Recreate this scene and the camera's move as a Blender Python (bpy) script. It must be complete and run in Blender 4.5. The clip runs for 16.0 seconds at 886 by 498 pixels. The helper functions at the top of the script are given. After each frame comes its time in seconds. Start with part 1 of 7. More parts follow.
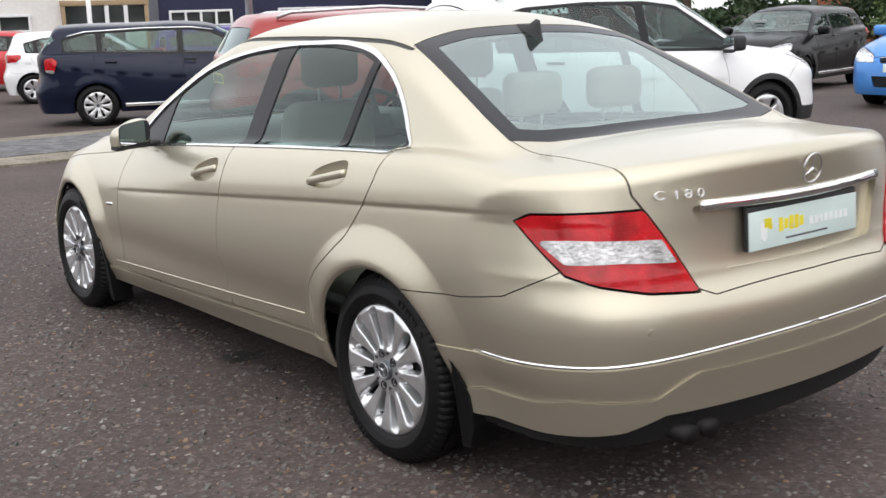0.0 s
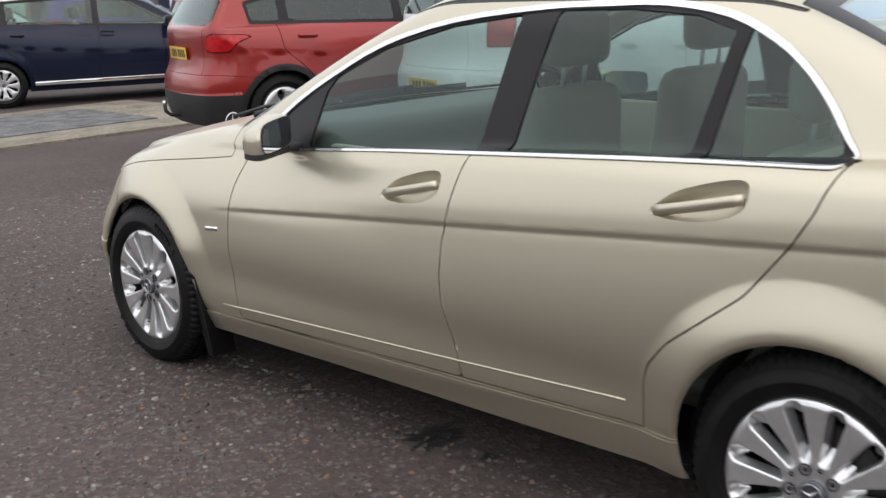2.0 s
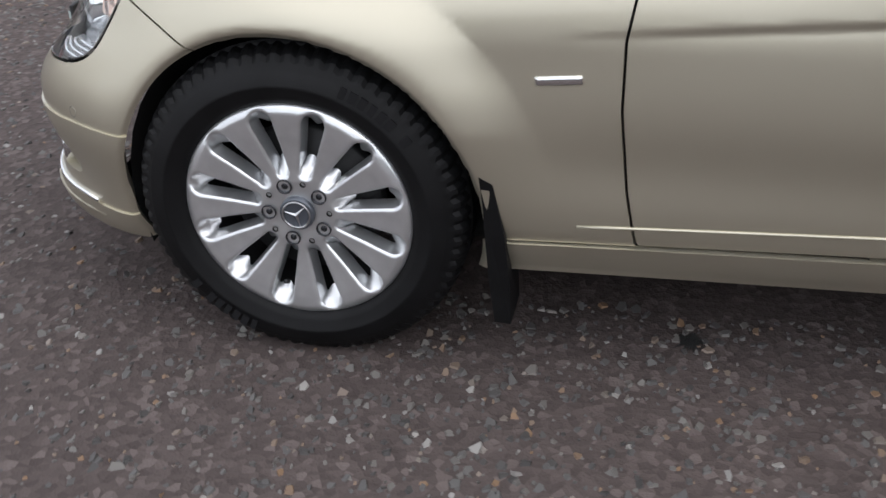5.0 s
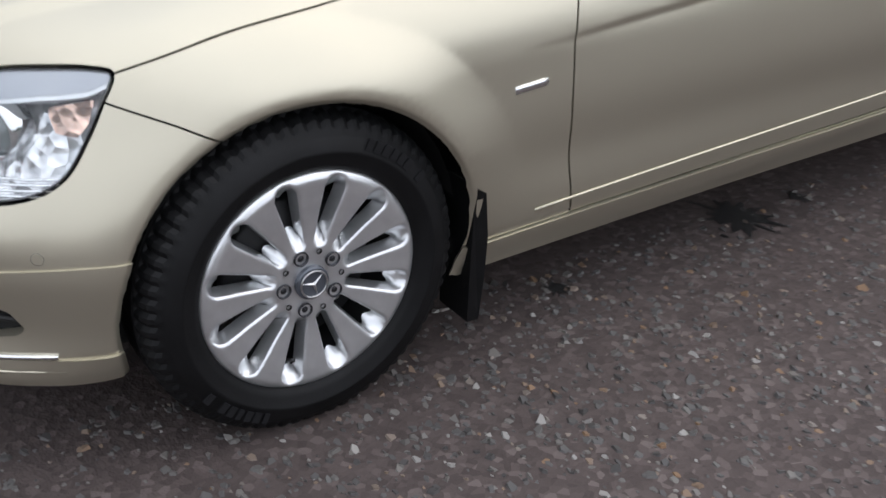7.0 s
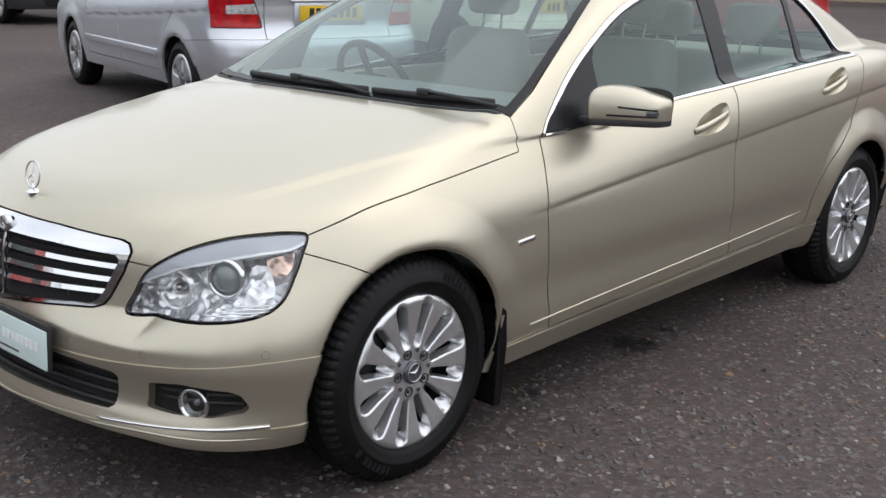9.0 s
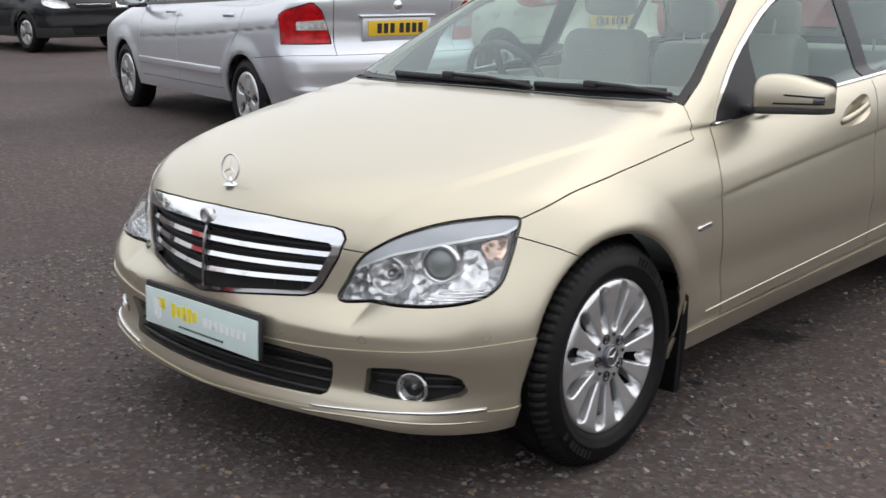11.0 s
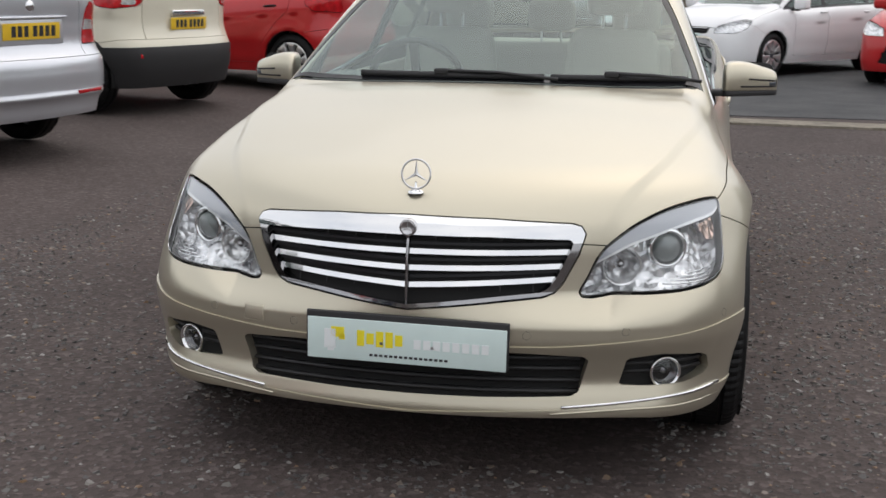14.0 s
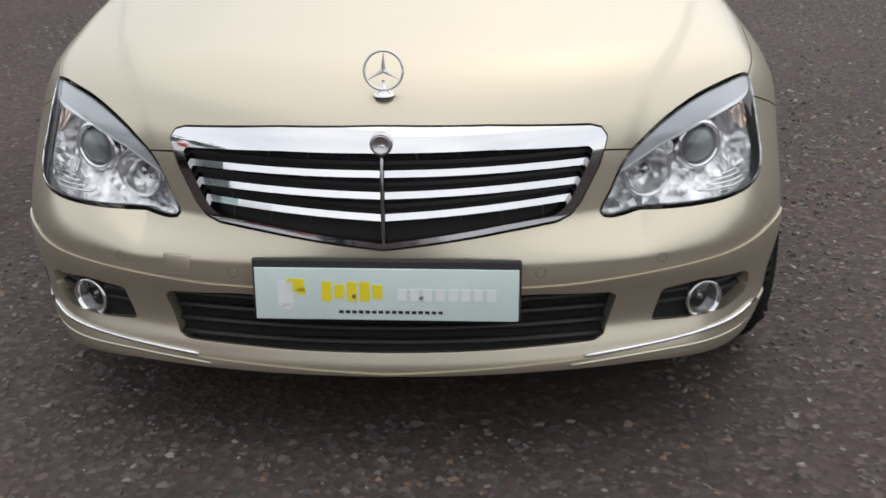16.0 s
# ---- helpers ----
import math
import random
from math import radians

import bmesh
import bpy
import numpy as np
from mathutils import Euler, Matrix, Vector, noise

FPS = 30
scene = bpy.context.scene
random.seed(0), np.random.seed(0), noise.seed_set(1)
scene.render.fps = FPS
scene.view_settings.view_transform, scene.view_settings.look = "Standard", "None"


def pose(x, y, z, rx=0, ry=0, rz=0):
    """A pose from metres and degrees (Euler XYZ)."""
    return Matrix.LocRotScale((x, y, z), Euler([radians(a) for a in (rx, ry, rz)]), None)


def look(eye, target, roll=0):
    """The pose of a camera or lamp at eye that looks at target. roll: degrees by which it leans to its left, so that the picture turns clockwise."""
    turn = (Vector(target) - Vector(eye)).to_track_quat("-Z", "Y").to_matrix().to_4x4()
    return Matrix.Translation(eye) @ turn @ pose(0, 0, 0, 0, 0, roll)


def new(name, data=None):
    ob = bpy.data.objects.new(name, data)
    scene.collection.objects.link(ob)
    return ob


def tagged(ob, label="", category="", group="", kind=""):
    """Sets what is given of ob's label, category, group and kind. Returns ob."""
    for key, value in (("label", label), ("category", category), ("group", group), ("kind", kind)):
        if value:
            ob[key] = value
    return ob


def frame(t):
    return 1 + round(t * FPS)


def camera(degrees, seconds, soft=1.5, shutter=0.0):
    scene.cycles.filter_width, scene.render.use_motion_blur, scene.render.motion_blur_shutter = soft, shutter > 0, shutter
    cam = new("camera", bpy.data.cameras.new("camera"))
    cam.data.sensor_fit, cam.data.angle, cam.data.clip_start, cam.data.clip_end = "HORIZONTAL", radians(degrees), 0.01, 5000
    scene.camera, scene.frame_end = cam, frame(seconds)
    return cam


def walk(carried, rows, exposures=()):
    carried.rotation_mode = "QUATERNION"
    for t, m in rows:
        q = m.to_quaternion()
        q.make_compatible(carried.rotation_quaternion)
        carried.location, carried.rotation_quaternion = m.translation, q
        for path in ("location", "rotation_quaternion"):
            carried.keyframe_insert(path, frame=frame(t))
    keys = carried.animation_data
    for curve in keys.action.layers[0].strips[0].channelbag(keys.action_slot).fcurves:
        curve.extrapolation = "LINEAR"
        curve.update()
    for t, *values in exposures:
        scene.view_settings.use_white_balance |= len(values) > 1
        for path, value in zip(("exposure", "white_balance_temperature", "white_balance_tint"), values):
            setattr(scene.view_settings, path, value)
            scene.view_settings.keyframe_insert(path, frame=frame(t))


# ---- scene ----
cam = camera(42.6, 16.0, shutter=0.3)
PATH = [
    (0, (-2.831, -4.303, 1.433), (-1.644, -2.745, 1.027), -1.7),
    (0.5, (-2.888, -3.93, 1.428), (-1.665, -2.41, 0.988), -2.3),
    (1, (-2.924, -3.51, 1.446), (-1.666, -2.026, 0.98), -2.5),
    (1.5, (-2.986, -2.961, 1.455), (-1.671, -1.531, 0.978), -2.4),
    (2, (-2.971, -2.461, 1.422), (-1.621, -1.061, 0.956), -2.2),
    (2.5, (-2.969, -1.939, 1.451), (-1.579, -0.59, 0.955), -2.5),
    (3, (-2.888, -1.391, 1.416), (-1.469, -0.103, 0.846), -2.7),
    (3.5, (-2.846, -0.827, 1.379), (-1.377, 0.321, 0.657), -2.1),
    (4, (-2.797, -0.309, 1.335), (-1.258, 0.636, 0.477), -1.8),
    (4.5, (-2.667, 0.227, 1.319), (-1.062, 0.932, 0.356), -2.2),
    (6.8, (-2.356, 2.051, 1.309), (-0.878, 1.148, 0.309), 1.7),
    (7, (-2.41, 2.211, 1.339), (-0.979, 1.19, 0.385), 2.2),
    (7.5, (-2.655, 2.587, 1.42), (-1.266, 1.403, 0.604), 1.4),
    (8, (-2.825, 2.994, 1.423), (-1.481, 1.666, 0.767), 1.2),
    (8.2, (-2.868, 3.138, 1.43), (-1.538, 1.776, 0.82), 1.2),
    (10.3, (-2.694, 3.667, 1.325), (-1.383, 2.231, 0.86), 0.6),
    (10.5, (-2.64, 3.722, 1.313), (-1.325, 2.291, 0.848), 0.4),
    (11, (-2.503, 3.862, 1.31), (-1.188, 2.428, 0.848), -0.1),
    (11.5, (-2.294, 4.143, 1.33), (-1.059, 2.63, 0.895), 0.3),
    (12, (-2.021, 4.371, 1.326), (-0.928, 2.745, 0.925), 1),
    (12.5, (-1.688, 4.544, 1.309), (-0.763, 2.811, 0.928), 1.1),
    (13, (-1.348, 4.61, 1.304), (-0.583, 2.805, 0.91), 0.5),
    (13.5, (-0.898, 4.75, 1.298), (-0.359, 2.87, 0.88), 1.1),
    (14, (-0.622, 4.755, 1.271), (-0.241, 2.844, 0.821), 0.5),
    (14.5, (-0.367, 4.794, 1.285), (-0.163, 2.867, 0.79), 0.5),
    (15, (-0.331, 4.832, 1.273), (-0.198, 2.911, 0.731), -0.3),
    (15.5, (-0.324, 4.543, 1.257), (-0.192, 2.649, 0.631), -0.9),
    (16, (-0.216, 4.111, 1.288), (-0.121, 2.255, 0.551), -1),
]
EXPOSURES = [(t, e, k, 12) for t, e, k in ((0, 0.82, 6500), (1.0, 0.8, 6450), (2.5, 0.6, 6500), (3, 0.66, 6500), (3.5, 0.7, 6500), (4.5, 0.76, 6250), (7, 0.68, 6050), (7.5, 0.7, 6050), (8, 0.48, 6100), (10.5, 0.52, 6400), (11.5, 0.52, 6450), (13, 0.28, 6500), (14, 0.3, 6500), (15, 0.38, 6500), (16, 0.38, 6500))]
walk(cam, [(t, look(eye, target, roll)) for t, eye, target, roll in PATH], EXPOSURES)

# ---- light ----
world = bpy.data.worlds.new("sky")
scene.world = world
world.use_nodes = True
wn, wl = world.node_tree.nodes, world.node_tree.links
sky = wn.new("ShaderNodeTexSky")
sky.sky_type, sky.sun_disc = "NISHITA", False
sky.sun_elevation, sky.sun_rotation = radians(52), radians(200)
sky.air_density, sky.dust_density, sky.ozone_density = 1.0, 4.0, 1.0
# overcast: the blue sky is veiled by a broken grey-white cloud layer
tc = wn.new("ShaderNodeTexCoord")
cl = wn.new("ShaderNodeTexNoise")
cl.inputs["Scale"].default_value, cl.inputs["Detail"].default_value = 2.2, 6
ramp = wn.new("ShaderNodeValToRGB")
ramp.color_ramp.elements[0].position, ramp.color_ramp.elements[0].color = 0.32, (7.8, 8.1, 8.5, 1)
ramp.color_ramp.elements[1].position, ramp.color_ramp.elements[1].color = 0.66, (10.2, 10.2, 10.1, 1)
wmix = wn.new("ShaderNodeMix")
wmix.data_type = "RGBA"
wmix.inputs["Factor"].default_value = 0.82
bg = wn["Background"]
bg.inputs["Strength"].default_value = 0.1
wl.new(tc.outputs["Generated"], cl.inputs["Vector"])
wl.new(cl.outputs["Fac"], ramp.inputs["Fac"])
wl.new(sky.outputs["Color"], wmix.inputs["A"])
wl.new(ramp.outputs["Color"], wmix.inputs["B"])
wl.new(wmix.outputs["Result"], bg.inputs["Color"])
sun = new("sun", bpy.data.lights.new("sun", "SUN"))
sun.data.energy, sun.data.angle, sun.data.color = 0.6, radians(110), (1.0, 0.975, 0.94)
sun.matrix_world = look((-3.5, -3, 12), (0, 0, 0))


# ---- materials ----
def mat(name, col, rough=0.5, metal=0.0, coat=0.0, spec=0.5, noise_scale=0, noise_amt=0.0, bump=0.0, bump_scale=200.0, emit=0.0):
    m = bpy.data.materials.new(name)
    m.use_nodes = True
    n, l = m.node_tree.nodes, m.node_tree.links
    p = n["Principled BSDF"]
    p.inputs["Base Color"].default_value = (*col, 1)
    p.inputs["Roughness"].default_value, p.inputs["Metallic"].default_value = rough, metal
    p.inputs["Coat Weight"].default_value, p.inputs["Coat Roughness"].default_value = coat, 0.03
    p.inputs["Specular IOR Level"].default_value = spec
    co = n.new("ShaderNodeTexCoord")
    if noise_amt:
        t = n.new("ShaderNodeTexNoise")
        t.inputs["Scale"].default_value, t.inputs["Detail"].default_value = noise_scale, 8
        mx = n.new("ShaderNodeMix")
        mx.data_type, mx.blend_type = "RGBA", "MULTIPLY"
        mx.inputs["Factor"].default_value = 1.0
        rp = n.new("ShaderNodeValToRGB")
        rp.color_ramp.elements[0].position, rp.color_ramp.elements[1].position = 0.3, 0.7
        rp.color_ramp.elements[0].color = (1 - noise_amt, 1 - noise_amt, 1 - noise_amt, 1)
        rp.color_ramp.elements[1].color = (1 + noise_amt * 0.5, 1 + noise_amt * 0.5, 1 + noise_amt * 0.5, 1)
        l.new(co.outputs["Object"], t.inputs["Vector"])
        l.new(t.outputs["Fac"], rp.inputs["Fac"])
        mx.inputs["A"].default_value = (*col, 1)
        l.new(rp.outputs["Color"], mx.inputs["B"])
        l.new(mx.outputs["Result"], p.inputs["Base Color"])
    if bump:
        t = n.new("ShaderNodeTexNoise")
        t.inputs["Scale"].default_value, t.inputs["Detail"].default_value = bump_scale, 4
        b = n.new("ShaderNodeBump")
        b.inputs["Strength"].default_value, b.inputs["Distance"].default_value = bump, 0.01
        l.new(co.outputs["Object"], t.inputs["Vector"])
        l.new(t.outputs["Fac"], b.inputs["Height"])
        l.new(b.outputs["Normal"], p.inputs["Normal"])
    if emit:
        p.inputs["Emission Color"].default_value, p.inputs["Emission Strength"].default_value = (*col, 1), emit
    return m


def paint(name, col, metal=0.35, rough=0.32, spec=0.4, coat=0.6):
    """Car paint: a flaked base under a clear coat, with a faint film of dust."""
    m = mat(name, col, rough, metal, coat, spec)
    n, l = m.node_tree.nodes, m.node_tree.links
    p = n["Principled BSDF"]
    co = n["Texture Coordinate"]
    fl = n.new("ShaderNodeTexNoise")
    fl.inputs["Scale"].default_value, fl.inputs["Detail"].default_value = 900, 2
    mr = n.new("ShaderNodeMapRange")
    mr.inputs["To Min"].default_value, mr.inputs["To Max"].default_value = rough - 0.04, rough + 0.05
    d = n.new("ShaderNodeTexNoise")
    d.inputs["Scale"].default_value, d.inputs["Detail"].default_value = 3.0, 6
    dr = n.new("ShaderNodeMapRange")
    dr.inputs["To Min"].default_value, dr.inputs["To Max"].default_value = 0.02, 0.09
    l.new(co.outputs["Object"], fl.inputs["Vector"])
    l.new(co.outputs["Object"], d.inputs["Vector"])
    l.new(fl.outputs["Fac"], mr.inputs["Value"])
    l.new(mr.outputs["Result"], p.inputs["Roughness"])
    l.new(d.outputs["Fac"], dr.inputs["Value"])
    l.new(dr.outputs["Result"], p.inputs["Coat Roughness"])
    return m


def glass(name, tint, f0=0.05, gloss=(0.90, 1.0, 0.98), rough=0.02):
    """A thin pane: tinted see-through, with a gloss that grows towards grazing."""
    m = bpy.data.materials.new(name)
    m.use_nodes = True
    n, l = m.node_tree.nodes, m.node_tree.links
    n.remove(n["Principled BSDF"])
    tr, gl, lw, mx = n.new("ShaderNodeBsdfTransparent"), n.new("ShaderNodeBsdfGlossy"), n.new("ShaderNodeLayerWeight"), n.new("ShaderNodeMixShader")
    tr.inputs["Color"].default_value, gl.inputs["Color"].default_value = (*tint, 1), (*gloss, 1)
    gl.inputs["Roughness"].default_value = rough
    lw.inputs["Blend"].default_value = 0.5
    pw, ma = n.new("ShaderNodeMath"), n.new("ShaderNodeMath")
    pw.operation, ma.operation = "POWER", "MULTIPLY_ADD"
    pw.inputs[1].default_value, ma.inputs[1].default_value, ma.inputs[2].default_value = 4.5, 1 - f0, f0
    l.new(lw.outputs["Facing"], pw.inputs[0])
    l.new(pw.outputs["Value"], ma.inputs[0])
    l.new(ma.outputs["Value"], mx.inputs["Fac"])
    l.new(tr.outputs["BSDF"], mx.inputs[1])
    l.new(gl.outputs["BSDF"], mx.inputs[2])
    l.new(mx.outputs["Shader"], n["Material Output"].inputs["Surface"])
    return m


def facets(name, col, metal, rough, scale, strength):
    """Pressed reflector metal with bowl-like facets."""
    m = mat(name, col, rough, metal, 0.5, noise_scale=38, noise_amt=0.55)
    n, l = m.node_tree.nodes, m.node_tree.links
    v, b = n.new("ShaderNodeTexVoronoi"), n.new("ShaderNodeBump")
    v.inputs["Scale"].default_value = scale
    b.inputs["Strength"].default_value, b.inputs["Distance"].default_value = strength, 0.02
    l.new(n["Texture Coordinate"].outputs["Object"], v.inputs["Vector"])
    l.new(v.outputs["Distance"], b.inputs["Height"])
    l.new(b.outputs["Normal"], n["Principled BSDF"].inputs["Normal"])
    return m


M_GOLD = paint("champagne_paint", (0.552, 0.512, 0.405), 0.80, 0.34, 0.3, 0.45)
M_CHROME = mat("chrome", (0.82, 0.83, 0.84), 0.06, 1.0)
M_SATIN = mat("satin_aluminium", (0.62, 0.62, 0.63), 0.28, 1.0, bump=0.02, bump_scale=600)
M_ALLOY = mat("silver_alloy", (0.70, 0.71, 0.72), 0.28, 0.8, 0.4, noise_scale=30, noise_amt=0.08)
M_BLACK = mat("black_plastic", (0.018, 0.018, 0.019), 0.55, bump=0.06, bump_scale=500)
M_GLOSSBLACK = mat("gloss_black", (0.010, 0.010, 0.012), 0.28, 0, 0.0, spec=0.25)
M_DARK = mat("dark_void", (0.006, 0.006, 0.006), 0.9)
M_RUBBER = mat("tyre_rubber", (0.0055, 0.0055, 0.006), 0.55, spec=0.22, noise_scale=18, noise_amt=0.35, bump=0.1, bump_scale=350)
M_GLASS = glass("tinted_glass", (0.50, 0.61, 0.59), 0.05)
M_SCREEN = glass("screen_glass", (0.78, 0.89, 0.87), 0.10)
M_LENS = glass("clear_lens", (0.97, 0.98, 0.98), 0.05, (1, 1, 1))
M_RED = mat("red_lens", (0.50, 0.007, 0.012), 0.12, 0, 0.5, spec=0.3, noise_scale=16, noise_amt=0.45, bump=0.12, bump_scale=160)
M_WHITELENS = mat("clear_lamp_section", (0.60, 0.60, 0.60), 0.12, 0.45, 1.0, noise_scale=34, noise_amt=0.45, bump=0.4, bump_scale=90)
M_AMBER = facets("amber_reflector", (0.78, 0.55, 0.45), 0.75, 0.16, 40, 0.6)
M_REFLECT = facets("lamp_reflector", (0.90, 0.91, 0.93), 0.72, 0.16, 34, 0.6)
M_FOG = mat("fog_reflector_metal", (0.20, 0.20, 0.21), 0.22, 0.9, noise_scale=40, noise_amt=0.4)
M_CREAM = mat("cream_leather", (0.50, 0.46, 0.37), 0.55, bump=0.1, bump_scale=120)
M_SEATGREY = mat("grey_upholstery", (0.16, 0.16, 0.15), 0.75, bump=0.15, bump_scale=200)
M_PLATE = mat("white_plate", (0.66, 0.79, 0.765), 0.25, 0, 0.5, noise_scale=12, noise_amt=0.05)
M_YELLOWPLATE = mat("yellow_plate", (0.80, 0.52, 0.03), 0.3, 0, 0.4)
M_YELLOW = mat("yellow_print", (0.85, 0.72, 0.03), 0.4)
M_PALEPRINT = mat("pale_print", (0.80, 0.84, 0.84), 0.4)
M_INK = mat("black_print", (0.02, 0.02, 0.025), 0.5)


# ---- mesh tools ----
def mesh_np(name, V, F, N=None, smooth=True):
    """A mesh from numpy arrays of places and triangles, with its own normals where given."""
    me = bpy.data.meshes.new(name)
    V, F = np.asarray(V, np.float32), np.asarray(F, np.int32)
    k = F.shape[1]
    me.vertices.add(len(V))
    me.vertices.foreach_set("co", V.ravel())
    me.loops.add(F.size)
    me.loops.foreach_set("vertex_index", F.ravel())
    me.polygons.add(len(F))
    me.polygons.foreach_set("loop_start", np.arange(0, F.size, k, dtype=np.int32))
    me.polygons.foreach_set("use_smooth", np.full(len(F), smooth))
    me.update(calc_edges=True)
    if N is not None:
        me.normals_split_custom_set_from_vertices(np.asarray(N, np.float32).tolist())
    return me


def part(name, data, material, parent=None, label=""):
    """One mesh object (from a bmesh or a mesh) under a thing or a part."""
    if isinstance(data, bmesh.types.BMesh):
        me = bpy.data.meshes.new(name)
        data.to_mesh(me)
        data.free()
        data = me
    ob = new(name, data)
    if material and not data.materials:
        data.materials.append(material)
    ob.parent = parent
    return tagged(ob, label) if label else ob


def thing(name, m, label, category, group="", kind=""):
    ob = new(name)
    ob.matrix_world = m
    return tagged(ob, label, category, group, kind)


def smooth(bm, yes=True):
    for f in bm.faces:
        f.smooth = yes
    return bm


def box(sx, sy, sz, at=(0, 0, 0), bevel=0.0, seg=2, rot=None, bm=None):
    b = bmesh.new()
    bmesh.ops.create_cube(b, size=1)
    bmesh.ops.scale(b, vec=(sx, sy, sz), verts=b.verts)
    if bevel:
        bmesh.ops.bevel(b, geom=b.edges[:], offset=bevel, segments=seg, profile=0.6, affect="EDGES")
        smooth(b)
    if rot:
        bmesh.ops.rotate(b, verts=b.verts, cent=(0, 0, 0), matrix=Euler([radians(a) for a in rot]).to_matrix())
    bmesh.ops.translate(b, vec=at, verts=b.verts)
    if bm is None:
        return b
    me = bpy.data.meshes.new("join")
    b.to_mesh(me)
    b.free()
    bm.from_mesh(me)
    bpy.data.meshes.remove(me)
    return bm


def lathe(profile, seg=48, axis="x", arc=None, bm=None):
    """Turn a profile of (radius, along) round an axis."""
    bm = bm or bmesh.new()
    rings = []
    for r, a in profile:
        ring = []
        for i in range(seg):
            t = 2 * math.pi * i / seg
            c, s = r * math.cos(t), r * math.sin(t)
            ring.append(bm.verts.new({"x": (a, c, s), "y": (c, a, s), "z": (c, s, a)}[axis]))
        rings.append(ring)
    for r0, r1 in zip(rings, rings[1:]):
        for i in range(seg):
            j = (i + 1) % seg
            bm.faces.new((r0[i], r0[j], r1[j], r1[i]))
    bmesh.ops.recalc_face_normals(bm, faces=bm.faces[:])
    return smooth(bm)


def tube(path, r, seg=8, closed=False, bm=None):
    """A round bar along a list of places. r: a radius, or (across, along up)."""
    bm = bm or bmesh.new()
    P = [Vector(p) for p in path]
    n = len(P)
    rings = []
    up = Vector((0, 0, 1))
    for i, p in enumerate(P):
        d = (P[(i + 1) % n] - P[i - 1]) if closed else (P[min(i + 1, n - 1)] - P[max(i - 1, 0)])
        d.normalize()
        a = d.cross(up)
        if a.length < 0.05:
            a = d.cross(Vector((0, 1, 0)))
        a.normalize()
        b = a.cross(d).normalized()
        ra, rb = r if isinstance(r, tuple) else (r, r)
        rings.append([bm.verts.new(p + a * ra * math.cos(2 * math.pi * k / seg) + b * rb * math.sin(2 * math.pi * k / seg)) for k in range(seg)])
    m = n if closed else n - 1
    for i in range(m):
        r0, r1 = rings[i], rings[(i + 1) % n]
        for k in range(seg):
            bm.faces.new((r0[k], r0[(k + 1) % seg], r1[(k + 1) % seg], r1[k]))
    if not closed:
        bm.faces.new(rings[0][::-1])
        bm.faces.new(rings[-1])
    bmesh.ops.recalc_face_normals(bm, faces=bm.faces[:])
    return smooth(bm)




def blade(path, h, d, tip):
    """A flat strip along a path, h high and d deep, its face (towards +y) leaning up by tip radians."""
    bm = bmesh.new()
    prof = [(0.0, -h / 2), (0.0, h / 2), (-d * 0.35, h * 0.62), (-d, h * 0.35), (-d, -h * 0.35)]
    c, q = math.cos(tip), math.sin(tip)
    rings = [[bm.verts.new((x, y + a * c - b * q, z + a * q + b * c)) for a, b in prof] for x, y, z in path]
    for r0, r1 in zip(rings, rings[1:]):
        for k in range(5):
            bm.faces.new((r0[k], r0[(k + 1) % 5], r1[(k + 1) % 5], r1[k]))
    bm.faces.new(rings[0][::-1])
    bm.faces.new(rings[-1])
    bmesh.ops.recalc_face_normals(bm, faces=bm.faces[:])
    return bm


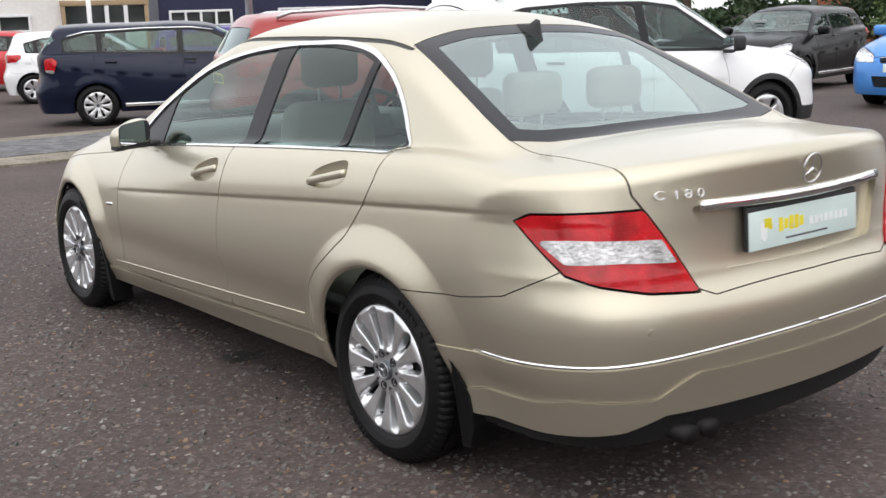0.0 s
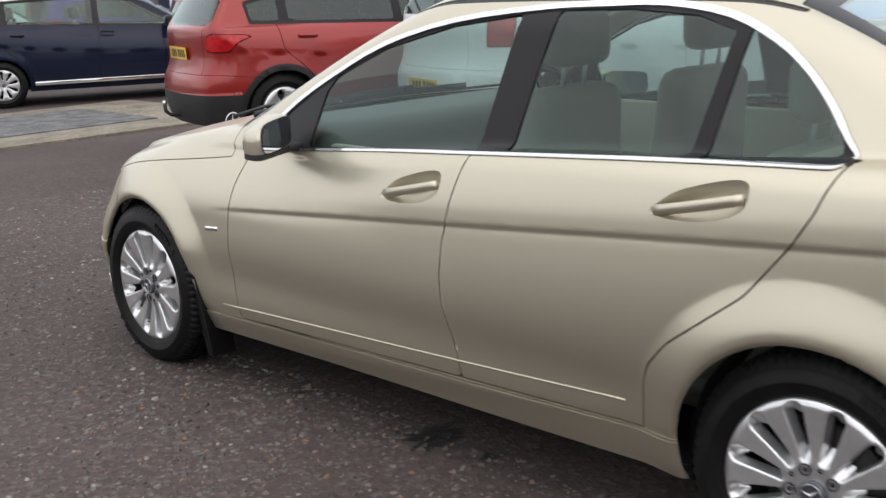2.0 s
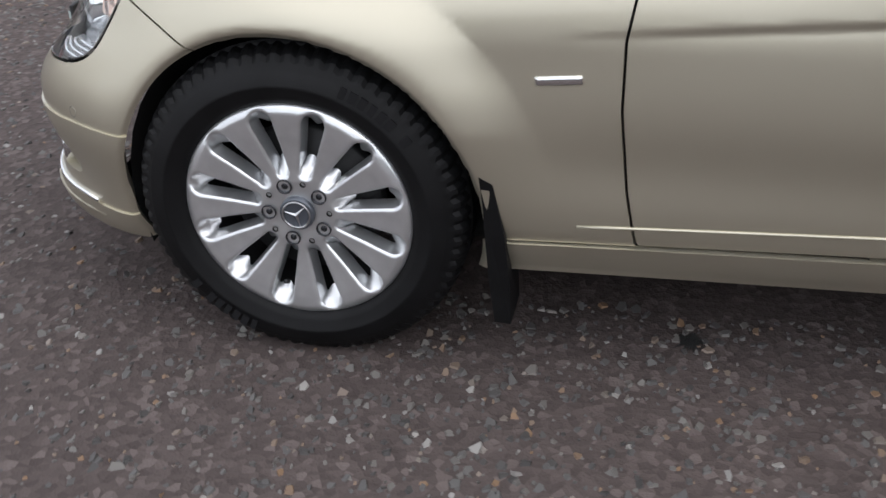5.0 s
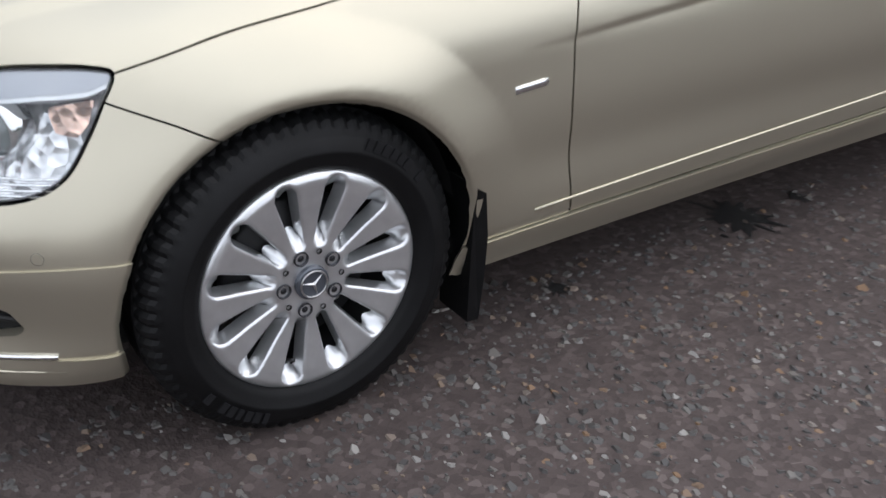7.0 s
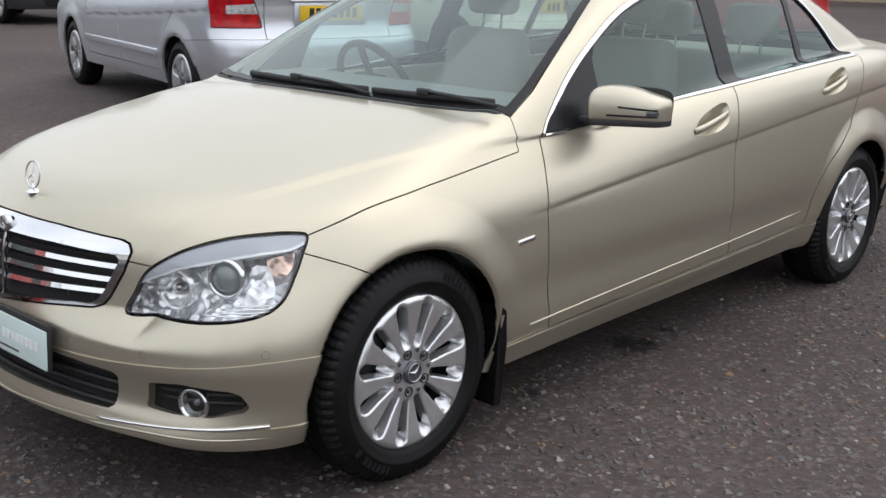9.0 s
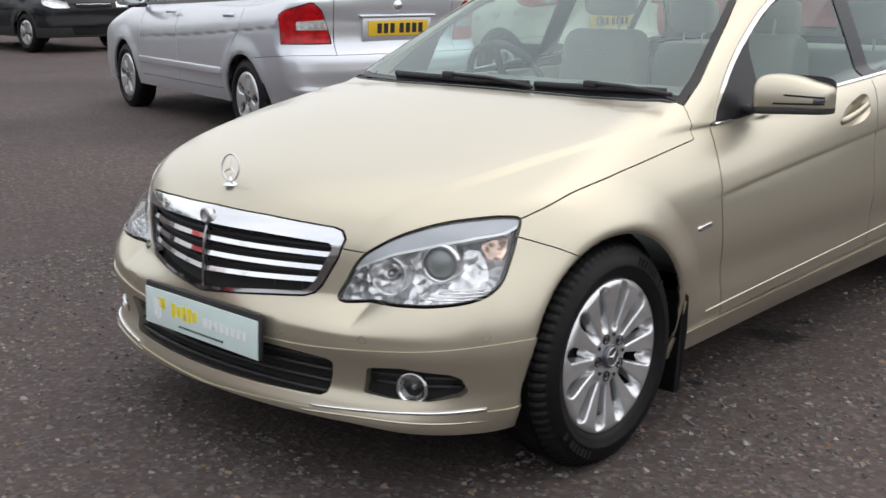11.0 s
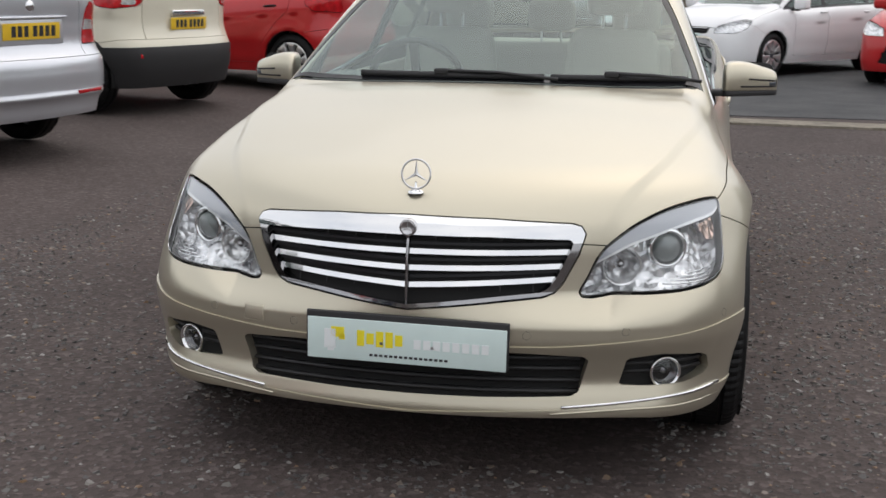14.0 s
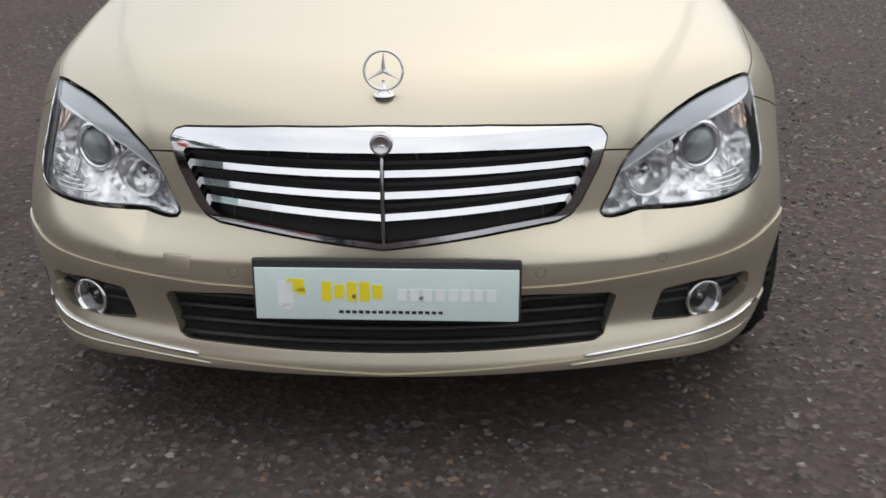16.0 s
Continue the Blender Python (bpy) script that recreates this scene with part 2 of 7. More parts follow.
# ---- ground ----
def asphalt():
    m = bpy.data.materials.new("asphalt")
    m.use_nodes = True
    n, l = m.node_tree.nodes, m.node_tree.links
    p = n["Principled BSDF"]
    co = n.new("ShaderNodeTexCoord")
    v = n.new("ShaderNodeTexVoronoi")
    v.inputs["Scale"].default_value = 58
    v2 = n.new("ShaderNodeTexNoise")
    v2.inputs["Scale"].default_value, v2.inputs["Detail"].default_value = 0.35, 6
    v3 = n.new("ShaderNodeTexNoise")
    v3.inputs["Scale"].default_value, v3.inputs["Detail"].default_value = 160, 3
    r1 = n.new("ShaderNodeValToRGB")
    r1.color_ramp.elements[0].color, r1.color_ramp.elements[1].color = (0.058, 0.0455, 0.0425, 1), (0.128, 0.104, 0.097, 1)
    e = r1.color_ramp.elements.new(0.82)
    e.color = (0.086, 0.068, 0.0635, 1)
    r2 = n.new("ShaderNodeMapRange")
    r2.inputs["From Min"].default_value, r2.inputs["From Max"].default_value = 0.3, 0.7
    r2.inputs["To Min"].default_value, r2.inputs["To Max"].default_value = 0.78, 1.25
    mx = n.new("ShaderNodeMix")
    mx.data_type, mx.blend_type = "RGBA", "MULTIPLY"
    mx.inputs["Factor"].default_value = 1
    sep = n.new("ShaderNodeSeparateColor")
    b = n.new("ShaderNodeBump")
    b.inputs["Strength"].default_value, b.inputs["Distance"].default_value = 0.45, 0.006
    ad = n.new("ShaderNodeMath")
    ad.operation = "ADD"
    for t in (v, v2, v3):
        l.new(co.outputs["Object"], t.inputs["Vector"])
    l.new(v.outputs["Color"], sep.inputs["Color"])
    l.new(sep.outputs["Red"], r1.inputs["Fac"])
    l.new(v2.outputs["Fac"], r2.inputs["Value"])
    l.new(r1.outputs["Color"], mx.inputs["A"])
    l.new(r2.outputs["Result"], mx.inputs["B"])
    l.new(mx.outputs["Result"], p.inputs["Base Color"])
    l.new(v.outputs["Distance"], ad.inputs[0])
    l.new(v3.outputs["Fac"], ad.inputs[1])
    l.new(ad.outputs["Value"], b.inputs["Height"])
    l.new(b.outputs["Normal"], p.inputs["Normal"])
    p.inputs["Roughness"].default_value = 0.85
    p.inputs["Specular IOR Level"].default_value = 0.22
    return m


M_ASPHALT = asphalt()


def ground_z(x, y):
    """The forecourt falls a little ahead of the saloon."""
    u = min(max((y - 5.0) / 5.0, 0.0), 1.0)
    v = min(max((-y - 4.0) / 10.0, 0.0), 1.0)
    w = min(max((x - 2.6) / 2.4, 0.0), 1.0) * min(max((1.5 - y) / 2.0, 0.0), 1.0)
    return -0.19 * u * u * (3 - 2 * u) + 0.06 * v * v * (3 - 2 * v) + 0.09 * w * w * (3 - 2 * w)


bm = bmesh.new()
XS = (-400, -60, -15, 0, 2.6, 3.2, 3.8, 4.4, 5.0, 15, 60, 400)
ys = [-400, -120, -50] + list(np.arange(-16, 12.01, 0.5)) + [30, 60, 120, 400]
rows_ = [[bm.verts.new((x, float(y), ground_z(x, float(y)))) for x in XS] for y in ys]
for a, b in zip(rows_, rows_[1:]):
    for k in range(len(XS) - 1):
        bm.faces.new((a[k], a[k + 1], b[k + 1], b[k]))
tagged(part("ground", smooth(bm), M_ASPHALT), "dark weathered asphalt forecourt with loose stone chips", "ground", kind="structure")


# ---- the parked cars ----
def crv(pts):
    """A smooth curve through (u, v) pairs, as a function of u."""
    p = np.array(sorted(pts), float)
    u, v = p[:, 0], p[:, 1]
    d = np.diff(v) / np.diff(u)
    m = np.concatenate([[d[0]], (d[:-1] * np.diff(u)[1:] + d[1:] * np.diff(u)[:-1]) / (u[2:] - u[:-2]), [d[-1]]]) if len(u) > 2 else np.array([d[0], d[0]])

    def at(q):
        q = np.asarray(q, float)
        i = np.clip(np.searchsorted(u, q) - 1, 0, len(u) - 2)
        h = u[i + 1] - u[i]
        s = np.clip((q - u[i]) / h, 0, 1)
        return ((1 + 2 * s) * (1 - s) ** 2 * v[i] + s * (1 - s) ** 2 * h * m[i] + s * s * (3 - 2 * s) * v[i + 1] + s * s * (s - 1) * h * m[i + 1])
    return at


def smax(a, b, k):
    h = np.maximum(k - np.abs(a - b), 0) / k
    return np.maximum(a, b) + h * h * k * 0.25


def sedan_field(s):
    """The outer surface of a car body as a scalar field, negative inside."""
    hw, zc, prof, top, fall = crv(s["hw"]), crv(s["crease"]), crv(s["prof"]), crv(s["top"]), crv(s["fall"])
    ridge = crv(s["ridge"])
    front, rear, roof = crv(s["front"]), crv(s["rear"]), crv(s["roof"])
    keel = crv(s["keel"]) if s["keel"] else None
    gw, gs, gz = s["green"]
    (wy, wz, wsl, wc), (ry, rz, rsl, rc) = s["screen"], s["back"]
    arches, flare = s["arches"], s["flare"]

    def field(x, y, z):
        ax = np.abs(x)
        ze = z - zc(y)
        cut = np.clip((0.005 - ze) / 0.014, 0, 1)
        half = hw(y) + prof(ze) - s["kink"] * cut * cut * (3 - 2 * cut) * np.exp(np.minimum(ze, 0) / 0.06) * np.clip((s["kinkend"] - y) / 0.25, 0, 1) * np.clip((y + 2.25) / 0.5, 0, 1)
        for ay, az, ar in arches:
            r = np.hypot(y - ay, z - az)
            w = np.clip((ar + 0.135 - r) / 0.11, 0, 1)
            w = 0.65 * w + 0.35 * w * w * (3 - 2 * w)
            half = half + flare * w * np.clip((z - 0.16) / 0.1, 0, 1) * (1 - np.clip((0.50 - z) / 0.22, 0, 1) * np.clip((1.25 - y) / 0.15, 0, 1) * np.clip(y, 0, 1)) - flare * 0.5 * np.clip((ar + 0.012 - r) / 0.012, 0, 1) ** 2
        half = half - s["scoop"] * np.exp(-((z - 0.435) / 0.075) ** 2) * np.clip((1.12 - np.abs(y)) / 0.3, 0, 1)
        if s["lipflare"]:
            lean = np.clip((z - 0.64) / 0.24, 0, 1)
            half = half - 0.026 * lean * lean * (3 - 2 * lean) * np.clip((y + 0.1) / 0.7, 0, 1) * np.clip((1.62 - y) / 0.35, 0, 1)
            half = half - 0.014 * np.clip((0.312 - z) / 0.09, 0, 1) ** 1.4 * np.clip((1.2 - np.abs(y)) / 0.2, 0, 1)
            tuck = np.clip((0.43 - z) / 0.20, 0, 1)
            half = half - 0.030 * tuck * tuck * (3 - 2 * tuck) * np.clip((y - 1.45) / 0.2, 0, 1)
            half = half + s["lipflare"] * np.clip((0.58 - z) / 0.14, 0, 1) ** 2 * np.clip((y - 1.70) / 0.12, 0, 1) + 0.016 * np.clip((0.76 - z) / 0.18, 0, 1) ** 1.5 * np.clip((z - 0.2) / 0.25, 0, 1) * np.clip((-y - 1.78) / 0.3, 0, 1)
        side = ax - half
        line = ax - ridge(y)
        crisp = np.where(line < 0.012, np.maximum(line + 0.012, 0) ** 2 / 0.048, line) / np.maximum(0.325 - 0.32 * (2.0 - y), 0.12)
        wt = (0.12 if s["keel"] else 0.30) * np.clip((y - 1.05) / 0.5, 0, 1)
        step = np.clip((line + 0.014) / 0.028, 0, 1)
        lid = (z - (top(y) - fall(y) * ((1 - wt) * (ax / 0.8) ** 2.2 + wt * crisp) + 0.009 * np.clip((y - 0.85) / 0.3, 0, 1) * (1 - np.clip(crisp, 0, 1)) - 0.0125 * step * step * (3 - 2 * step) * np.clip((y - 0.95) / 0.5, 0, 1))) * 0.95
        drop = s["fcurve"] * ax ** 2 + s["fcorner"] * ax ** 8
        if s["keel"]:
            up = np.clip((z - 0.445) / (0.085 + 0.20 * np.clip((ax - 0.50) / 0.22, 0, 1)), 0, 1)
            up = up * up * (3 - 2 * up)
            drop = drop * (1 - up) + keel(np.minimum(ax, 1.0)) * up
        nose = (y - (front(z) - drop)) * 0.9
        tail = (rear(z) + (s["rcurve"] + s["rlean"] * np.clip((z - 0.72) / 0.3, 0, 1)) * ax ** 2 + s["rcorner"] * ax ** 8 - y) * 0.9
        low = smax(smax(side, lid, s["kshoulder"]), nose, s["kend"])
        low = smax(low, tail, s["kend"] * (1 - 0.68 * np.clip((z - 0.86) / 0.1, 0, 1)))
        gside = (ax - (gw - gs * (z - gz) - s["gbow"] * (z - gz) ** 2 - s["gplan"] * (y + 0.3) ** 2 - s["gfront"] * np.clip((y - 0.1) / 0.6, 0, 1) ** 1.5)) * 0.9
        groof = z - (roof(y) - s["rooffall"] * (ax / 0.55) ** 2.4)
        ws = (z - (wz + wsl * (wy - y - wc * ax ** 2))) * 0.88
        rs = (z - (rz + rsl * (y - ry - rc * ax ** 2))) * 0.88
        cab = smax(smax(gside, groof, s["krail"]), smax(ws, rs, 0.02), s["kpillar"])
        cab = np.maximum(cab, s["cabfloor"] - z)
        if s["hatch"]:
            cab = smax(cab, tail + 0.010, 0.02)
        return -smax(-low, -cab, s["kbelt"])
    return field


C_SPEC = dict(
    hw=[(-2.45, 0.80), (-2.1, 0.838), (-1.7, 0.862), (-1.3, 0.872), (-0.6, 0.871), (-0.1, 0.862), (0.4, 0.850), (0.8, 0.844), (1.05, 0.844), (1.35, 0.849), (1.55, 0.829), (1.7, 0.812), (1.8, 0.808), (2.0, 0.765), (2.2, 0.70)],
    crease=[(-2.5, 0.90), (-1.95, 0.892), (-1.32, 0.852), (-0.29, 0.768), (0.79, 0.676), (1.4, 0.63), (2.2, 0.57)],
    prof=[(-0.75, -0.08), (-0.56, -0.055), (-0.50, -0.040), (-0.46, -0.024), (-0.42, -0.013), (-0.35, 0.002), (-0.27, 0.011), (-0.2, 0.013), (-0.12, 0.009), (-0.06, 0.004), (0.0, -0.001), (0.06, -0.009), (0.13, -0.030), (0.2, -0.066), (0.28, -0.115), (0.5, -0.27)],
    top=[(-2.5, 1.035), (-2.32, 1.042), (-1.9, 1.055), (-1.55, 1.03), (-1.3, 1.015), (-0.33, 0.962), (0.5, 0.915), (0.8, 0.945), (0.98, 0.955), (1.3, 0.918), (1.65, 0.853), (1.95, 0.780), (2.06, 0.742), (2.2, 0.67)],
    fall=[(-2.5, 0.10), (-2.2, 0.07), (-1.9, 0.06), (-1.6, 0.01), (-1.3, 0.0), (0.4, 0.0), (0.75, 0.012), (0.92, 0.028), (1.1, 0.062), (1.4, 0.085), (1.8, 0.10), (2.1, 0.10)],
    front=[(0.1, 2.025), (0.19, 2.08), (0.225, 2.103), (0.26, 2.097), (0.3, 2.083), (0.36, 2.091), (0.41, 2.105), (0.44, 2.105), (0.48, 2.104), (0.55, 2.098), (0.63, 2.092), (0.7, 2.088), (0.76, 2.075), (0.9, 1.925), (1.2, 1.475)],
    keel=[(0, 0), (0.1, 0.012), (0.2, 0.034), (0.3, 0.066), (0.42, 0.115), (0.55, 0.185), (0.65, 0.255), (0.72, 0.315), (0.77, 0.37), (0.85, 0.48), (1.0, 0.75)],
    rear=[(0.10, -2.20), (0.22, -2.33), (0.40, -2.385), (0.50, -2.40), (0.62, -2.395), (0.70, -2.36), (0.80, -2.350), (0.87, -2.353), (0.94, -2.356), (1.0, -2.358), (1.04, -2.359), (1.2, -2.360)],
    ridge=[(0.8, 0.745), (1.0, 0.735), (1.2, 0.714), (1.34, 0.690), (1.49, 0.652), (1.635, 0.616), (1.745, 0.578), (1.865, 0.523), (2.0, 0.445), (2.2, 0.31)], fcurve=0.28, fcorner=0.44, rcurve=0.20, rcorner=0.60,
    green=(0.765, 0.42, 0.95), gbow=0.10, gplan=0.012, gfront=0.017,
    roof=[(-2.0, 1.25), (-1.4, 1.388), (-1.0, 1.43), (-0.4, 1.447), (0.0, 1.435), (0.4, 1.385), (1.0, 1.25)], rooffall=0.075,
    screen=(0.95, 0.965, 0.485, 0.20), back=(-1.82, 1.05, 0.46, 0.12),
    kshoulder=0.06, kend=0.14, krail=0.09, kpillar=0.07, kbelt=0.02, cabfloor=0.88,
    arches=[(1.38, 0.305, 0.345), (-1.38, 0.305, 0.345)], flare=0.026, bottom=0.195, kink=0.0050, scoop=0.012, rlean=0.18, hatch=False, lipflare=0.004, kinkend=0.92)


# ---- car bodies: a field, a skin on it, panels cut out of the skin ----
def poly_sdf(u, v, poly, spline=0):
    """Signed distance to a closed outline, negative inside."""
    P = np.array(poly, float)
    if spline:
        n = len(P)
        out = []
        for i in range(n):
            a, b, c, d = P[i - 1], P[i], P[(i + 1) % n], P[(i + 2) % n]
            for s in np.arange(spline) / spline:
                out.append(0.5 * (2 * b + (c - a) * s + (2 * a - 5 * b + 4 * c - d) * s * s + (3 * b - a - 3 * c + d) * s ** 3))
        P = np.array(out)
    Q = np.roll(P, -1, 0)
    best = np.full(u.shape, 1e9)
    inside = np.zeros(u.shape, bool)
    for (x0, y0), (x1, y1) in zip(P, Q):
        dx, dy = x1 - x0, y1 - y0
        t = np.clip(((u - x0) * dx + (v - y0) * dy) / (dx * dx + dy * dy + 1e-12), 0, 1)
        best = np.minimum(best, (u - x0 - t * dx) ** 2 + (v - y0 - t * dy) ** 2)
        if dy:
            inside ^= ((y0 > v) != (y1 > v)) & (u < dx * (v - y0) / dy + x0)
    return np.where(inside, -1, 1) * np.sqrt(best)


class Skin:
    """Half a car's outer surface (x <= 0) as triangles."""

    def __init__(self, V, T):
        self.V, self.T = V, T

    def split(self, g, level):
        """Cut along g = level. Returns a new skin and g on it."""
        V, T = self.V, self.T
        s = g > level
        k = s[T].sum(1)
        keep = T[(k == 0) | (k == 3)]
        X = T[(k == 1) | (k == 2)]
        if not len(X):
            return Skin(V, T), g
        sx = s[X]
        lone = np.where((sx.sum(1) == 1)[:, None], sx, ~sx).argmax(1)
        r = np.arange(len(X))
        a, b, c = X[r, lone], X[r, (lone + 1) % 3], X[r, (lone + 2) % 3]
        E = np.sort(np.concatenate([np.stack([a, b], 1), np.stack([a, c], 1)]), 1)
        U, inv = np.unique(E, axis=0, return_inverse=True)
        inv = inv.ravel()
        w = ((level - g[U[:, 0]]) / (g[U[:, 1]] - g[U[:, 0]]))[:, None]
        NV = V[U[:, 0]] * (1 - w) + V[U[:, 1]] * w
        ab, ac = inv[:len(X)] + len(V), inv[len(X):] + len(V)
        T2 = np.concatenate([keep, np.stack([a, ab, ac], 1), np.stack([ab, b, c], 1), np.stack([ab, c, ac], 1)])
        return Skin(np.concatenate([V, NV]), T2), np.concatenate([g, np.full(len(U), level)])

    def pick(self, mask):
        T = self.T[mask]
        used, inv = np.unique(T, return_inverse=True)
        return Skin(self.V[used], inv.reshape(T.shape))

    def take(self, fun, gap=0.0):
        """The part where fun < -gap; what lies past +gap stays."""
        g = fun(*self.V.T)
        one, g = self.split(g, -gap)
        inner = one.pick(g[one.T].mean(1) <= -gap)
        rest = one.pick(g[one.T].mean(1) > -gap)
        if gap:
            g = fun(*rest.V.T)
            rest, g = rest.split(g, gap)
            rest = rest.pick(g[rest.T].mean(1) > gap)
        self.V, self.T = rest.V, rest.T
        return inner


def skin_of(field, y0, y1, z0, step, turn, bottom, low=180):
    """Meet rays from a spine along the car with the field."""
    n1, n2, nt = max(2, int((y1 - y0) / step)), int(90 / turn), int(low / turn)
    ring = [(y0, -a) for a in np.linspace(90, 0, n2, endpoint=False)] + [(y, 0) for y in np.linspace(y0, y1, n1)] + [(y1, a) for a in np.linspace(0, 90, n2 + 1)[1:]]
    ring = np.array(ring)
    th = np.radians(np.linspace(0, low, nt))
    Y, TH = np.meshgrid(ring[:, 0], th, indexing="ij")
    PH = np.radians(np.meshgrid(ring[:, 1], th, indexing="ij")[0])
    D = np.stack([-np.sin(TH) * np.cos(PH), np.sin(PH), np.cos(TH) * np.cos(PH)], -1)
    O = np.stack([np.zeros_like(Y), Y, np.full_like(Y, z0)], -1)
    lo, hi = np.zeros_like(Y), np.full_like(Y, 1.6)
    for _ in range(34):
        mid = (lo + hi) / 2
        P = O + D * mid[..., None]
        inside = field(P[..., 0], P[..., 1], P[..., 2]) < 0
        lo, hi = np.where(inside, mid, lo), np.where(inside, hi, mid)
    P = (O + D * ((lo + hi) / 2)[..., None]).reshape(-1, 3)
    a, b = Y.shape
    I = np.arange(a * b).reshape(a, b)
    q0, q1, q2, q3 = I[:-1, :-1].ravel(), I[1:, :-1].ravel(), I[1:, 1:].ravel(), I[:-1, 1:].ravel()
    T = np.concatenate([np.stack([q0, q1, q2], 1), np.stack([q0, q2, q3], 1)])
    A = np.linalg.norm(np.cross(P[T[:, 1]] - P[T[:, 0]], P[T[:, 2]] - P[T[:, 0]]), axis=1)
    return Skin(P, T[A > 1e-9])


def refine(sk, field, fun, levels):
    """Lay edges of the skin along fun = each level, and draw the new corners back onto the field."""
    for lv in levels:
        sk, _ = sk.split(fun(*sk.V.T), lv)
    mid = np.abs(sk.V[:, 0]) < 1e-6
    for _ in range(3):
        f = field(*sk.V.T)
        step = np.clip(f, -0.01, 0.01)[:, None] * gradient(field, sk.V, 0.002)
        sk.V = sk.V - step
    sk.V[mid, 0] = 0
    return sk


def gradient(field, P, e=0.005):
    G = np.stack([field(P[:, 0] + (k == 0) * e, P[:, 1] + (k == 1) * e, P[:, 2] + (k == 2) * e) - field(P[:, 0] - (k == 0) * e, P[:, 1] - (k == 1) * e, P[:, 2] - (k == 2) * e) for k in range(3)], 1)
    return G / np.maximum(np.linalg.norm(G, axis=1, keepdims=True), 1e-9)


def panel(name, skin, field, material, parent, side="both", depth=0.012, offset=0.0, label="", dent=None):
    """A panel of sheet with turned-in edges. side: both (over the middle), left or right."""
    V, T = skin.V, skin.T
    if not len(T):
        return None
    N = gradient(field, V)
    flat = np.cross(V[T[:, 1]] - V[T[:, 0]], V[T[:, 2]] - V[T[:, 0]])
    if (flat * N[T[:, 0]]).sum() < 0:
        T = T[:, ::-1]
    if side == "right":
        V, N, T = V * (-1, 1, 1), N * (-1, 1, 1), T[:, ::-1]
    elif side == "both":
        mid = np.abs(V[:, 0]) < 1e-6
        other = np.where(mid, np.arange(len(V)), len(V) + np.cumsum(~mid) - 1)
        N[mid, 0] = 0
        T = np.concatenate([T, other[T][:, ::-1]])
        V, N = np.concatenate([V, V[~mid] * (-1, 1, 1)]), np.concatenate([N, N[~mid] * (-1, 1, 1)])
    V = V + N * offset
    if dent is not None:
        V = V + N * dent(np.abs(V[:, 0]), V[:, 1], V[:, 2])[:, None]
    if depth:
        E = np.concatenate([T[:, [0, 1]], T[:, [1, 2]], T[:, [2, 0]]])
        key = np.sort(E, 1)
        _, first, count = np.unique(key, axis=0, return_index=True, return_counts=True)
        B = E[first[count == 1]]
        n = len(V)
        e = V[B[:, 1]] - V[B[:, 0]]
        out = np.cross(e, N[B[:, 0]] + N[B[:, 1]])
        out /= np.maximum(np.linalg.norm(out, axis=1, keepdims=True), 1e-9)
        out = out * (1 if depth > 0 else -1)
        long = np.linalg.norm(e, axis=1, keepdims=True)
        S = np.zeros_like(V)
        for c in (0, 1):
            np.add.at(S, B[:, c], out * long)
        S /= np.maximum(np.linalg.norm(S, axis=1, keepdims=True), 1e-9)
        o0, o1 = S[B[:, 0]], S[B[:, 1]]
        m = len(B)
        A0, A1 = V[B[:, 0]], V[B[:, 1]]
        D0, D1 = A0 - N[B[:, 0]] * depth, A1 - N[B[:, 1]] * depth
        r = np.arange(m)
        SK = np.concatenate([np.stack([n + r, n + 2 * m + r, n + m + r], 1), np.stack([n + m + r, n + 2 * m + r, n + 3 * m + r], 1)])
        V, N, T = np.concatenate([V, A0, A1, D0, D1]), np.concatenate([N, o0, o1, o0, o1]), np.concatenate([T, SK])
    return part(name, mesh_np(name, V, T, N if dent is None else None), material, parent, label)


